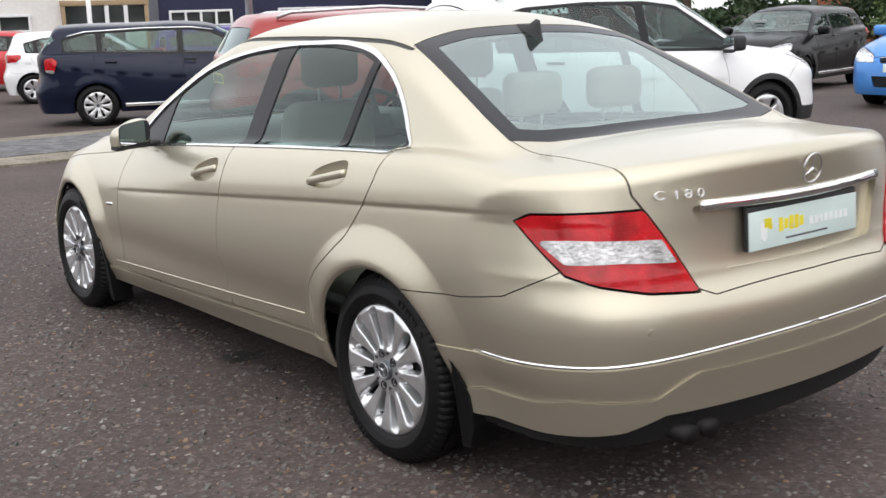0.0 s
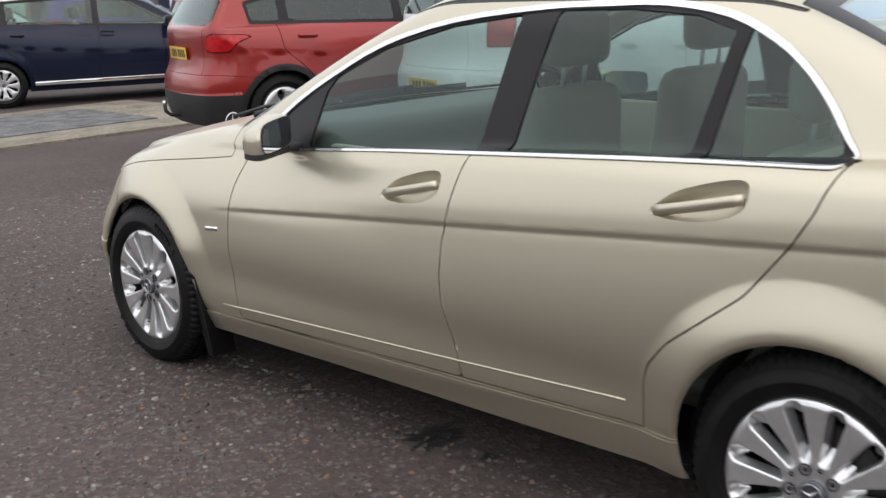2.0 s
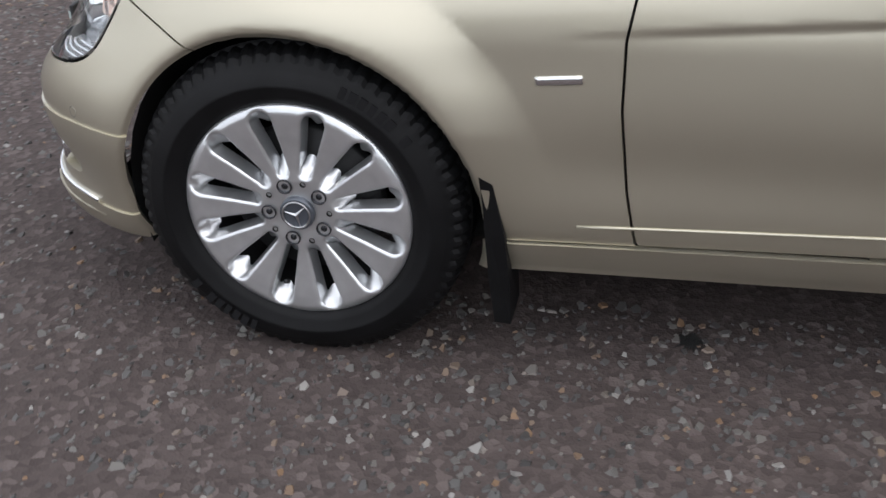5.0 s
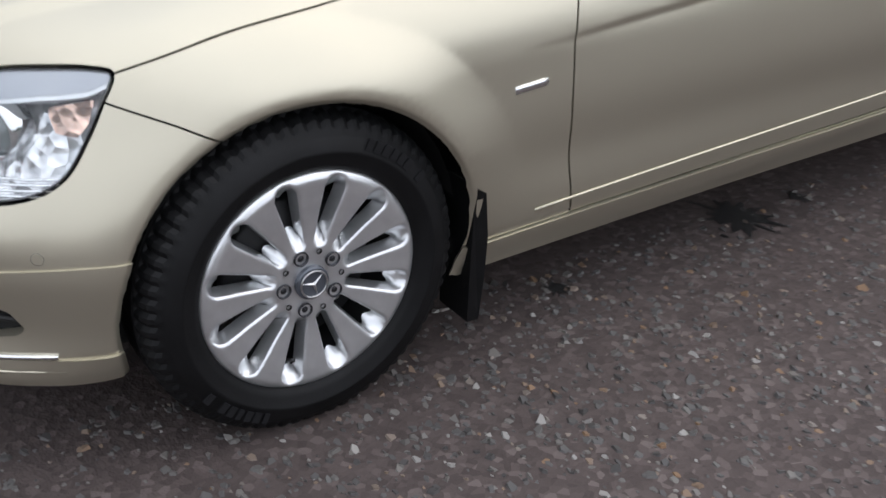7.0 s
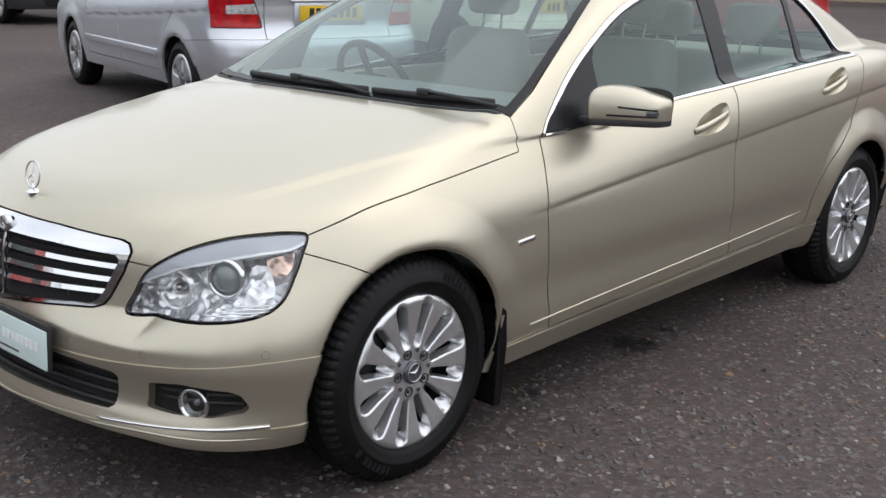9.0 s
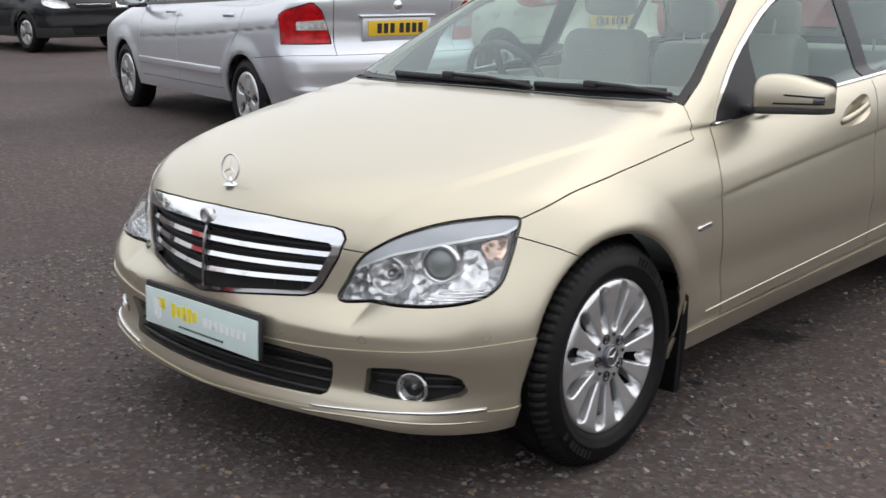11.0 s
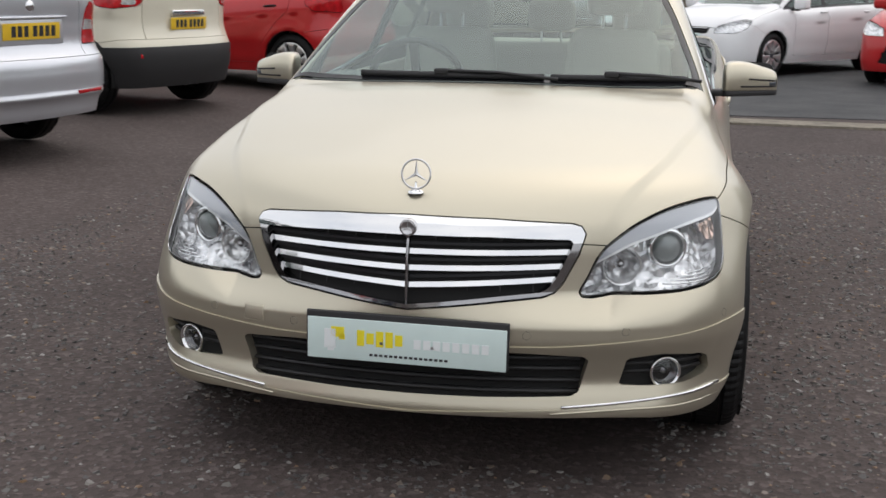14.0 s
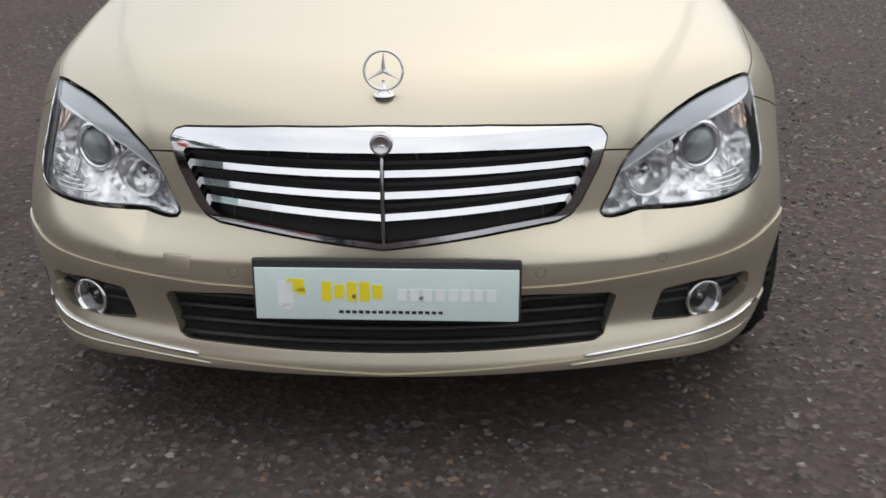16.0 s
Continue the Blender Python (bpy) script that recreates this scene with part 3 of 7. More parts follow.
def rim_mesh(R, spokes, hub_r, slot, dish=0.003, detail=1.0, twist=0.0, slope=0.0):
    """A cast wheel face, in the y-z plane, facing -x: a disc with slots cut through. slot: (r0, r1, half width at r0, at r1)."""
    nr, nt = int(34 * detail), int(spokes * 16 * detail)
    r = np.linspace(0.006, R, nr)
    t = np.linspace(0, 2 * np.pi, nt, endpoint=False)
    RR, TT = np.meshgrid(r, t, indexing="ij")
    I = np.arange(nr * nt).reshape(nr, nt)
    J = np.roll(I, -1, 1)
    q0, q1, q2, q3 = I[:-1].ravel(), I[1:].ravel(), J[1:].ravel(), J[:-1].ravel()
    T = np.concatenate([np.stack([q0, q1, q2], 1), np.stack([q0, q2, q3], 1)])
    V = np.stack([np.zeros(nr * nt), (RR * np.cos(TT)).ravel(), (RR * np.sin(TT)).ravel()], 1)
    s0, s1, w0, w1 = slot

    def holes(x, y, z):
        rr, tt = np.hypot(y, z), np.arctan2(z, y) + twist * (np.hypot(y, z) - s0)
        p = 2 * np.pi / spokes
        d = np.abs((tt + p / 2) % p - p / 2)
        c = np.clip((rr - s0) / (s1 - s0), 0, 1)
        w = w0 + (w1 - w0) * c
        cr = np.clip(rr, s0 + w0, s1 - w1)
        return np.hypot(rr - cr, d * rr) - w

    prof = crv([(0, 0.004), (hub_r * 0.55, 0.004), (hub_r, 0.0), (R * 0.6, -0.005), (R * 0.85, -0.010), (R * 0.95, -0.006), (R * 0.985, 0.0), (R, 0.008)])

    def shape(P):
        rr = np.hypot(P[:, 1], P[:, 2])
        h = holes(*P.T)
        roll = 0.0045 * np.exp(-np.maximum(h, 0) / 0.0022)
        pch = 2 * np.pi / spokes
        d = np.abs((np.arctan2(P[:, 2], P[:, 1]) + pch / 2) % pch - pch / 2) / (pch / 2)
        crown = np.sin(np.pi / 2 * np.clip(d, 0, 1)) * np.clip((rr - 0.062) / 0.025, 0, 1) * np.clip((R - 0.018 - rr) / 0.03, 0, 1)
        return np.stack([prof(rr) + roll - dish * crown, P[:, 1], P[:, 2]], 1)
    sk = Skin(V, T)
    sk.take(holes)
    P = shape(sk.V)
    T = sk.T
    n = np.cross(P[T[:, 1]] - P[T[:, 0]], P[T[:, 2]] - P[T[:, 0]])
    if n[:, 0].sum() > 0:
        T = T[:, ::-1]
    E = np.concatenate([T[:, [0, 1]], T[:, [1, 2]], T[:, [2, 0]]])
    _, first, count = np.unique(np.sort(E, 1), axis=0, return_index=True, return_counts=True)
    B = E[first[count == 1]]
    m, k = len(B), len(P)
    A0, A1 = P[B[:, 0]], P[B[:, 1]]

    def back(A):
        rr, tt = np.hypot(A[:, 1], A[:, 2]), np.arctan2(A[:, 2], A[:, 1])
        in_slot = (rr > s0 - 0.01) & (rr < s1 + 0.01)
        mid, span = (s0 + s1) / 2, (s1 - s0) / 2
        u = np.clip((rr - mid) / span, -1, 1)
        pch = 2 * np.pi / spokes
        off = (tt + pch / 2) % pch - pch / 2
        r2 = rr - slope * np.sign(u) * np.abs(u) ** 6
        t2 = tt - 0.18 * off
        return np.where(in_slot[:, None], np.stack([A[:, 0] + 0.032, r2 * np.cos(t2), r2 * np.sin(t2)], 1), A + (0.03, 0, 0))
    D0, D1 = back(A0), back(A1)
    q = np.arange(m)
    SK = np.concatenate([np.stack([k + q, k + 2 * m + q, k + m + q], 1), np.stack([k + m + q, k + 2 * m + q, k + 3 * m + q], 1)])
    return mesh_np("rim", np.concatenate([P, A0, A1, D0, D1]), np.concatenate([T, SK]))


def tyre_mesh(R, rim_r, w, seg=120, lugs=True):
    """A tyre round the x axis, outer face at -x, with grooved shoulders."""
    h = w / 2
    prof = [(rim_r - 0.004, -h + 0.022), (rim_r + 0.006, -h + 0.010), (rim_r + 0.016, -h + 0.004), (rim_r + 0.034, -h), (rim_r + 0.037, -h - 0.002), (rim_r + 0.040, -h), (rim_r + (R - rim_r) * 0.62, -h + 0.002), (R - 0.034, -h + 0.008), (R - 0.020, -h + 0.014), (R - 0.010, -h + 0.022), (R - 0.003, -h + 0.036),
            (R, -h * 0.5), (R, -h * 0.5 + 0.002), (R - 0.008, -h * 0.5 + 0.004), (R - 0.008, -h * 0.5 + 0.012), (R, -h * 0.5 + 0.014), (R, h * 0.2), (R - 0.008, h * 0.2 + 0.003), (R - 0.008, h * 0.2 + 0.011), (R, h * 0.2 + 0.014), (R - 0.003, h - 0.036), (R - 0.016, h - 0.014), (R - 0.05, h), (rim_r, h - 0.02)]
    bm = bmesh.new()
    rings = []
    for k, (r, a) in enumerate(prof):
        ring = []
        for i in range(seg):
            t = 2 * math.pi * i / seg
            q = r - (0.006 if lugs and 8 <= k <= 11 and i % 3 == 0 else 0) - (0.002 if lugs and 15 < k < 20 and i % 4 == 0 else 0)
            z = q * math.sin(t)
            z = max(z, -R + 0.010 + 0.006 * (abs(a) / h) ** 2) if t > math.pi else z
            ring.append(bm.verts.new((a, q * math.cos(t), z)))
        rings.append(ring)
    for r0, r1 in zip(rings, rings[1:]):
        for i in range(seg):
            j = (i + 1) % seg
            bm.faces.new((r0[i], r0[j], r1[j], r1[i]))
    bmesh.ops.recalc_face_normals(bm, faces=bm.faces[:])
    smooth(bm)
    for f in bm.faces:
        if lugs and sum(math.hypot(v.co.y, v.co.z) for v in f.verts) / len(f.verts) > R - 0.026:
            f.smooth = False
    me = bpy.data.meshes.new("tyre")
    bm.to_mesh(me)
    bm.free()
    return me


def wheel_set(car, places, R, w, rim, tyre, rim_mat, star=None, bolts=0.056, cap=0.033, rim_r=0.2):
    """Four wheels under a car. places: (x of the outer face, y, turn about the axle)."""
    drum = lathe([(rim_r - 0.012, 0.02), (rim_r - 0.02, 0.05), (rim_r - 0.03, w * 0.85)], 40)
    b2 = lathe([(0.0005, 0.055), (0.145, 0.055), (0.150, 0.062), (0.150, 0.075)], 40)
    me2 = bpy.data.meshes.new("disc")
    b2.to_mesh(me2)
    b2.free()
    drum.from_mesh(me2)
    drum_me = bpy.data.meshes.new("wheel")
    drum.to_mesh(drum_me)
    drum.free()
    drum_me.materials.append(M_BLACK)
    cap_me = bpy.data.meshes.new("centre_cap")
    b = lathe([(cap, 0.004), (cap, -0.004), (cap * 0.86, -0.008), (cap * 0.8, -0.006), (0.0005, -0.009)], 32)
    b.to_mesh(cap_me)
    b.free()
    cap_me.materials.append(M_CAP)
    bolt_me = bpy.data.meshes.new("wheel_bolt")
    b = lathe([(0.0145, 0.002), (0.0145, -0.0015), (0.0125, -0.002), (0.0115, 0.008), (0.007, 0.008), (0.006, 0.002), (0.0005, 0.002)], 14)
    b.to_mesh(bolt_me)
    b.free()
    bolt_me.materials.append(M_BOLT)
    hole_me = bpy.data.meshes.new("locating_hole")
    b = lathe([(0.0058, -0.0006), (0.0045, -0.001), (0.0040, 0.003), (0.0005, 0.003)], 12)
    b.to_mesh(hole_me)
    b.free()
    hole_me.materials.append(M_DARK)
    bar_me = []
    for long in (0.011, 0.014):
        bar_me.append(bpy.data.meshes.new("sidewall_bar"))
        b = box(0.004, long, 0.021)
        b.to_mesh(bar_me[-1])
        b.free()
        bar_me[-1].materials.append(M_SIDEWALL)
    for x, y, turn in places:
        flip = 1 if x < 0 else -1
        wh = part("wheel", drum_me, None, car)
        wh.matrix_local = Matrix.Translation((x, y, R - 0.008)) @ (Matrix.Rotation(math.pi, 4, "Z") if flip < 0 else Matrix.Identity(4)) @ Matrix.Rotation(radians(turn), 4, "X")
        ty = part("tyre", tyre, M_RUBBER, wh, "black rubber tyre")
        seat_m = Matrix.Rotation(radians(-turn), 4, "X") @ Matrix.Translation((w / 2 - 0.016, 0, 0))
        ty.matrix_local = seat_m
        if star:
            for k in range(16):
                if k % 8 != 6:
                    a = radians((38 if k < 8 else 218) - 14 + 4.1 * (k % 8))
                    part("sidewall_bar", bar_me[k % 8 % 3 > 0], None, wh).matrix_local = seat_m @ Matrix.Rotation(a, 4, "X") @ Matrix.Translation((-0.1022, 0, 0.272))
        part("rim", rim, rim_mat, wh, "multi-spoke alloy rim")
        part("centre_cap", cap_me, None, wh)
        if star:
            part("cap_star", star, M_SATIN, wh).matrix_local = Matrix.Translation((-0.009, 0, 0)) @ Matrix.Rotation(math.pi / 2, 4, "Z")
        if bolts:
            for i in range(5):
                a = 2 * math.pi * i / 5
                part("wheel_bolt", bolt_me, None, wh).matrix_local = Matrix.Translation((-0.0005, bolts * math.cos(a), bolts * math.sin(a)))
                if star:
                    a += math.pi / 5
                    part("locating_hole", hole_me, None, wh).matrix_local = Matrix.Translation((-0.0005, 0.061 * math.cos(a), 0.061 * math.sin(a)))
        if star:
            part("valve", tube([(0.026, 0.176 * math.cos(0.0), 0.0), (0.012, 0.165, 0.0), (0.002, 0.160, 0.0)], 0.0045, 8), M_BLACK, wh)


def star_mesh(R, r):
    """A ring with three tapered rays, in the x-z plane."""
    bm = tube([(R * math.cos(a), 0, R * math.sin(a)) for a in np.linspace(0, 2 * math.pi, 40, endpoint=False)], r, 8, True)
    for k in range(3):
        a = math.pi / 2 + 2 * math.pi * k / 3
        tip = Vector((R * math.cos(a), 0, R * math.sin(a)))
        s = Vector((-math.sin(a), 0, math.cos(a))) * R * 0.13
        q = -Vector((math.cos(a), 0, math.sin(a))) * R * 0.10
        c1, c2, f, bk = bm.verts.new(s + q * 0), bm.verts.new(-s + q * 0), bm.verts.new((0, r * 1.6, 0)), bm.verts.new((0, -r * 1.6, 0))
        t = bm.verts.new(tip)
        for tri in ((c1, t, f), (t, c2, f), (c1, bk, t), (t, bk, c2)):
            bm.faces.new(tri)
    bmesh.ops.recalc_face_normals(bm, faces=bm.faces[:])
    return bm


M_BACKGLASS = glass("rear_glass", (0.66, 0.78, 0.75), 0.26)
M_DARKCHROME = mat("dark_chrome", (0.36, 0.36, 0.37), 0.10, 1.0)
M_SIDEWALL = mat("raised_rubber", (0.011, 0.011, 0.012), 0.6, spec=0.2)
M_CAP = mat("cap_grey_blue", (0.10, 0.11, 0.13), 0.3, 0.5, 0.4)
M_BOLT = mat("dull_steel", (0.05, 0.05, 0.055), 0.5, 0.8)
M_LAMPTOP = mat("lamp_brow", (0.42, 0.44, 0.48), 0.22, 0.15, 0.8)

CF = sedan_field(C_SPEC)
saloon = thing("saloon_car", pose(0, 0, 0), "champagne gold metallic four-door saloon car with chrome grille, parked on asphalt", "car")


def rings(ax, y):
    return np.arctan2(ax, y - 1.3)


def ringr(ax, y):
    return np.arctan2(ax, -1.5 - y)


LAMP = [(0.555, 0.516), (0.580, 0.567), (0.618, 0.620), (0.668, 0.652), (0.757, 0.688), (0.88, 0.716), (1.01, 0.729), (1.08, 0.730), (1.117, 0.722), (1.096, 0.680), (1.068, 0.630), (1.028, 0.575), (0.965, 0.545), (0.85, 0.531), (0.70, 0.522)]
TAIL = [(1.035, 0.872), (0.986, 0.893), (0.664, 0.902), (0.578, 0.792), (0.494, 0.668), (0.653, 0.679), (0.79, 0.705), (0.88, 0.732), (0.961, 0.803)]
GRILLE = [(0, 0.717), (0.2, 0.711), (0.396, 0.697), (0.418, 0.690), (0.430, 0.672), (0.415, 0.620), (0.379, 0.550), (0.360, 0.528), (0.333, 0.518), (0.238, 0.511), (0, 0.488)]
DLO = [(0.745, 0.872), (0.733, 0.894), (0.668, 0.955), (0.555, 1.043), (0.402, 1.133), (0.18, 1.236), (-0.09, 1.304), (-0.41, 1.338), (-0.62, 1.345), (-0.80, 1.345), (-0.992, 1.318), (-1.137, 1.262), (-1.232, 1.200), (-1.31, 1.125), (-1.36, 1.060), (-1.385, 1.030), (-1.385, 1.012), (-1.355, 1.006), (-1.2, 1.0), (-0.86, 0.983), (-0.33, 0.951), (0.2, 0.915), (0.5, 0.890), (0.70, 0.872)]


def deck_run(y, z):
    return (-y - 1.757) + (1.05 - z)


BONNET_SIDE = crv([(0.80, 0.849), (0.878, 0.840), (1.09, 0.816), (1.321, 0.792), (1.518, 0.763), (1.668, 0.723), (1.75, 0.695)])
REG = dict(
    grille=lambda x, y, z: np.where(y > 1.5, poly_sdf(np.abs(x), z, GRILLE + [(-0.2, 0.488), (-0.2, 0.717)]), 1),
    lamp=lambda x, y, z: np.where(y > 1.3, 0.75 * poly_sdf(rings(np.abs(x), y), z, LAMP, 4), 1),
    lower=lambda x, y, z: np.where(y > 1.5, poly_sdf(np.abs(x), z, [(-0.2, 0.394), (0.30, 0.387), (0.440, 0.378), (0.452, 0.367), (0.430, 0.282), (0.412, 0.271), (0.2, 0.266), (-0.2, 0.264)]), 1),
    fog=lambda x, y, z: np.where(y > 1.5, poly_sdf(np.abs(x), z, [(0.545, 0.370), (0.632, 0.379), (0.725, 0.365), (0.742, 0.352), (0.748, 0.318), (0.740, 0.302), (0.685, 0.290), (0.60, 0.291), (0.526, 0.297)]), 1),
    screen=lambda x, y, z: np.where((z > 0.9) & (y > 0), poly_sdf(np.abs(x), y, [(-0.2, 0.165), (0.3, 0.152), (0.525, 0.118), (0.622, 0.43), (0.70, 0.72), (0.722, 0.85), (0.60, 0.895), (0.418, 0.935), (0.2, 0.955), (-0.2, 0.962)]), 1),
    back=lambda x, y, z: np.where((z > 0.95) & (y < 0), poly_sdf(np.abs(x), y, [(-0.2, -1.075), (0.3, -1.09), (0.515, -1.135), (0.56, -1.36), (0.61, -1.62), (0.628, -1.755), (0.5, -1.80), (0.3, -1.825), (-0.2, -1.835)]), 1),
    tail=lambda x, y, z: np.where(y < -1.5, 0.75 * poly_sdf(ringr(np.abs(x), y), z, TAIL), 1),
    trunk=lambda x, y, z: np.where(y < -1.6, poly_sdf(np.abs(x), deck_run(y, z), [(-0.2, 0.06), (0.3, 0.05), (0.5, 0.02), (0.625, -0.01), (0.60, 0.206), (0.617, 0.463), (0.607, 0.576), (0.527, 0.762), (0.450, 0.945), (0.40, 0.985), (-0.2, 1.0)]), 1),
    hood=lambda x, y, z: np.where((y > 0.6) & (z > 0.6), np.maximum(poly_sdf(np.abs(x), y, [(-0.2, 0.990), (0.1, 0.990), (0.2, 0.985), (0.3, 0.974), (0.418, 0.953), (0.53, 0.926), (0.62, 0.900), (0.69, 0.872), (0.722, 0.849), (0.752, 0.857), (0.83, 0.862), (0.85, 1.5), (0.80, 1.68), (0.73, 1.76), (0.60, 1.93), (0.50, 2.05), (-0.2, 2.16)]), np.where((np.abs(x) > 0.62) & (y < 1.75), BONNET_SIDE(y) - z, np.where(y > 1.8, 0.646 - 0.12 * np.clip(np.abs(x) - 0.431, 0, 0.12) - z, -1))), 1),
    cowl=lambda x, y, z: np.where((y > 0.6) & (z > 0.8), poly_sdf(np.abs(x), y, [(-0.2, 0.9), (0.6, 0.85), (0.690, 0.82), (0.702, 0.864), (0.69, 0.884), (0.62, 0.912), (0.53, 0.938), (0.418, 0.966), (0.3, 0.987), (0.2, 0.998), (0.1, 1.003), (-0.2, 1.003)]), 1),
    dlo=lambda x, y, z: np.where((np.abs(x) > 0.4) & (z > 0.8), poly_sdf(y, z, DLO, 3), 1),
    roofstrip=lambda x, y, z: np.where(z > 1.2, np.maximum(np.abs(np.abs(x) - (0.548 - 0.02 * (y + 0.4) ** 2)) - 0.009, np.maximum(y - 0.17, -1.16 - y)), 1),
    roof=lambda x, y, z: np.where(z > 1.2, np.maximum(np.abs(x) - (0.548 - 0.02 * (y + 0.4) ** 2), np.maximum(y - 0.3, -1.3 - y)), 1),
    fdoor=lambda x, y, z: np.where((np.abs(x) > 0.5), poly_sdf(y, z, [(0.742, 0.884), (0.753, 0.859), (0.785, 0.756), (0.802, 0.663), (0.803, 0.545), (0.790, 0.40), (0.770, 0.289), (-0.318, 0.327), (-0.303, 0.415), (-0.276, 0.53), (-0.267, 0.627), (-0.275, 0.72), (-0.296, 0.809), (-0.335, 0.960), (0.2, 0.93)]), 1),
    rdoor=lambda x, y, z: np.where((np.abs(x) > 0.5), poly_sdf(y, z, [(-0.318, 0.327), (-0.303, 0.415), (-0.276, 0.53), (-0.267, 0.627), (-0.275, 0.72), (-0.296, 0.809), (-0.335, 0.965), (-1.40, 1.02), (-1.36, 0.92), (-1.321, 0.857), (-1.217, 0.728), (-1.12, 0.655), (-1.026, 0.585), (-0.97, 0.52), (-0.951, 0.464), (-0.938, 0.342)]), 1),
    sill=lambda x, y, z: np.where((np.abs(x) > 0.5) & (np.abs(y) < 1.25), z - (0.287 - 0.0285 * (y - 0.768)), 1),
    fbumper=lambda x, y, z: np.where(y > 1.3, poly_sdf(y, z, [(1.50, 0.0), (1.50, 0.595), (1.541, 0.617), (1.60, 0.646), (1.645, 0.664), (1.70, 0.686), (1.76, 0.72), (2.5, 0.8), (2.5, 0.0)]), 1),
    rbumper=lambda x, y, z: np.where(y < -1.3, poly_sdf(y, z, [(-1.4, 0.0), (-1.4, 0.617), (-1.55, 0.617), (-1.80, 0.632), (-1.974, 0.662), (-2.116, 0.735), (-2.2, 0.80), (-2.6, 0.80), (-2.6, 0.0)]), 1),
)


FBOWL = [(-0.004, 0.813), (-0.03, 0.838), (-0.073, 0.866), (-0.15, 0.890), (-0.215, 0.903), (-0.248, 0.897), (-0.252, 0.868), (-0.24, 0.838), (-0.19, 0.815), (-0.125, 0.803), (-0.05, 0.802)]
RBOWL = [(y - 0.955, z + 0.070) for y, z in FBOWL]


def side_x(y, z):
    """Half the body's width at a place on its flank."""
    lo, hi = 0.3, 1.2
    for _ in range(30):
        m = (lo + hi) / 2
        lo, hi = (m, hi) if CF(np.array(m), np.array(y), np.array(z)) < 0 else (lo, m)
    return lo


def nose_y(x, z, back=False):
    """How far the body reaches ahead (or back) at a place across it."""
    lo, hi = 1.0, 2.6
    for _ in range(30):
        m = (lo + hi) / 2
        lo, hi = (m, hi) if CF(np.array(x), np.array(-m if back else m), np.array(z)) < 0 else (lo, m)
    return -lo if back else lo


def top_z(x, y):
    """The height of the body's upper surface."""
    lo, hi = 0.5, 1.6
    for _ in range(30):
        m = (lo + hi) / 2
        lo, hi = (m, hi) if CF(np.array(x), np.array(y), np.array(m)) < 0 else (lo, m)
    return lo


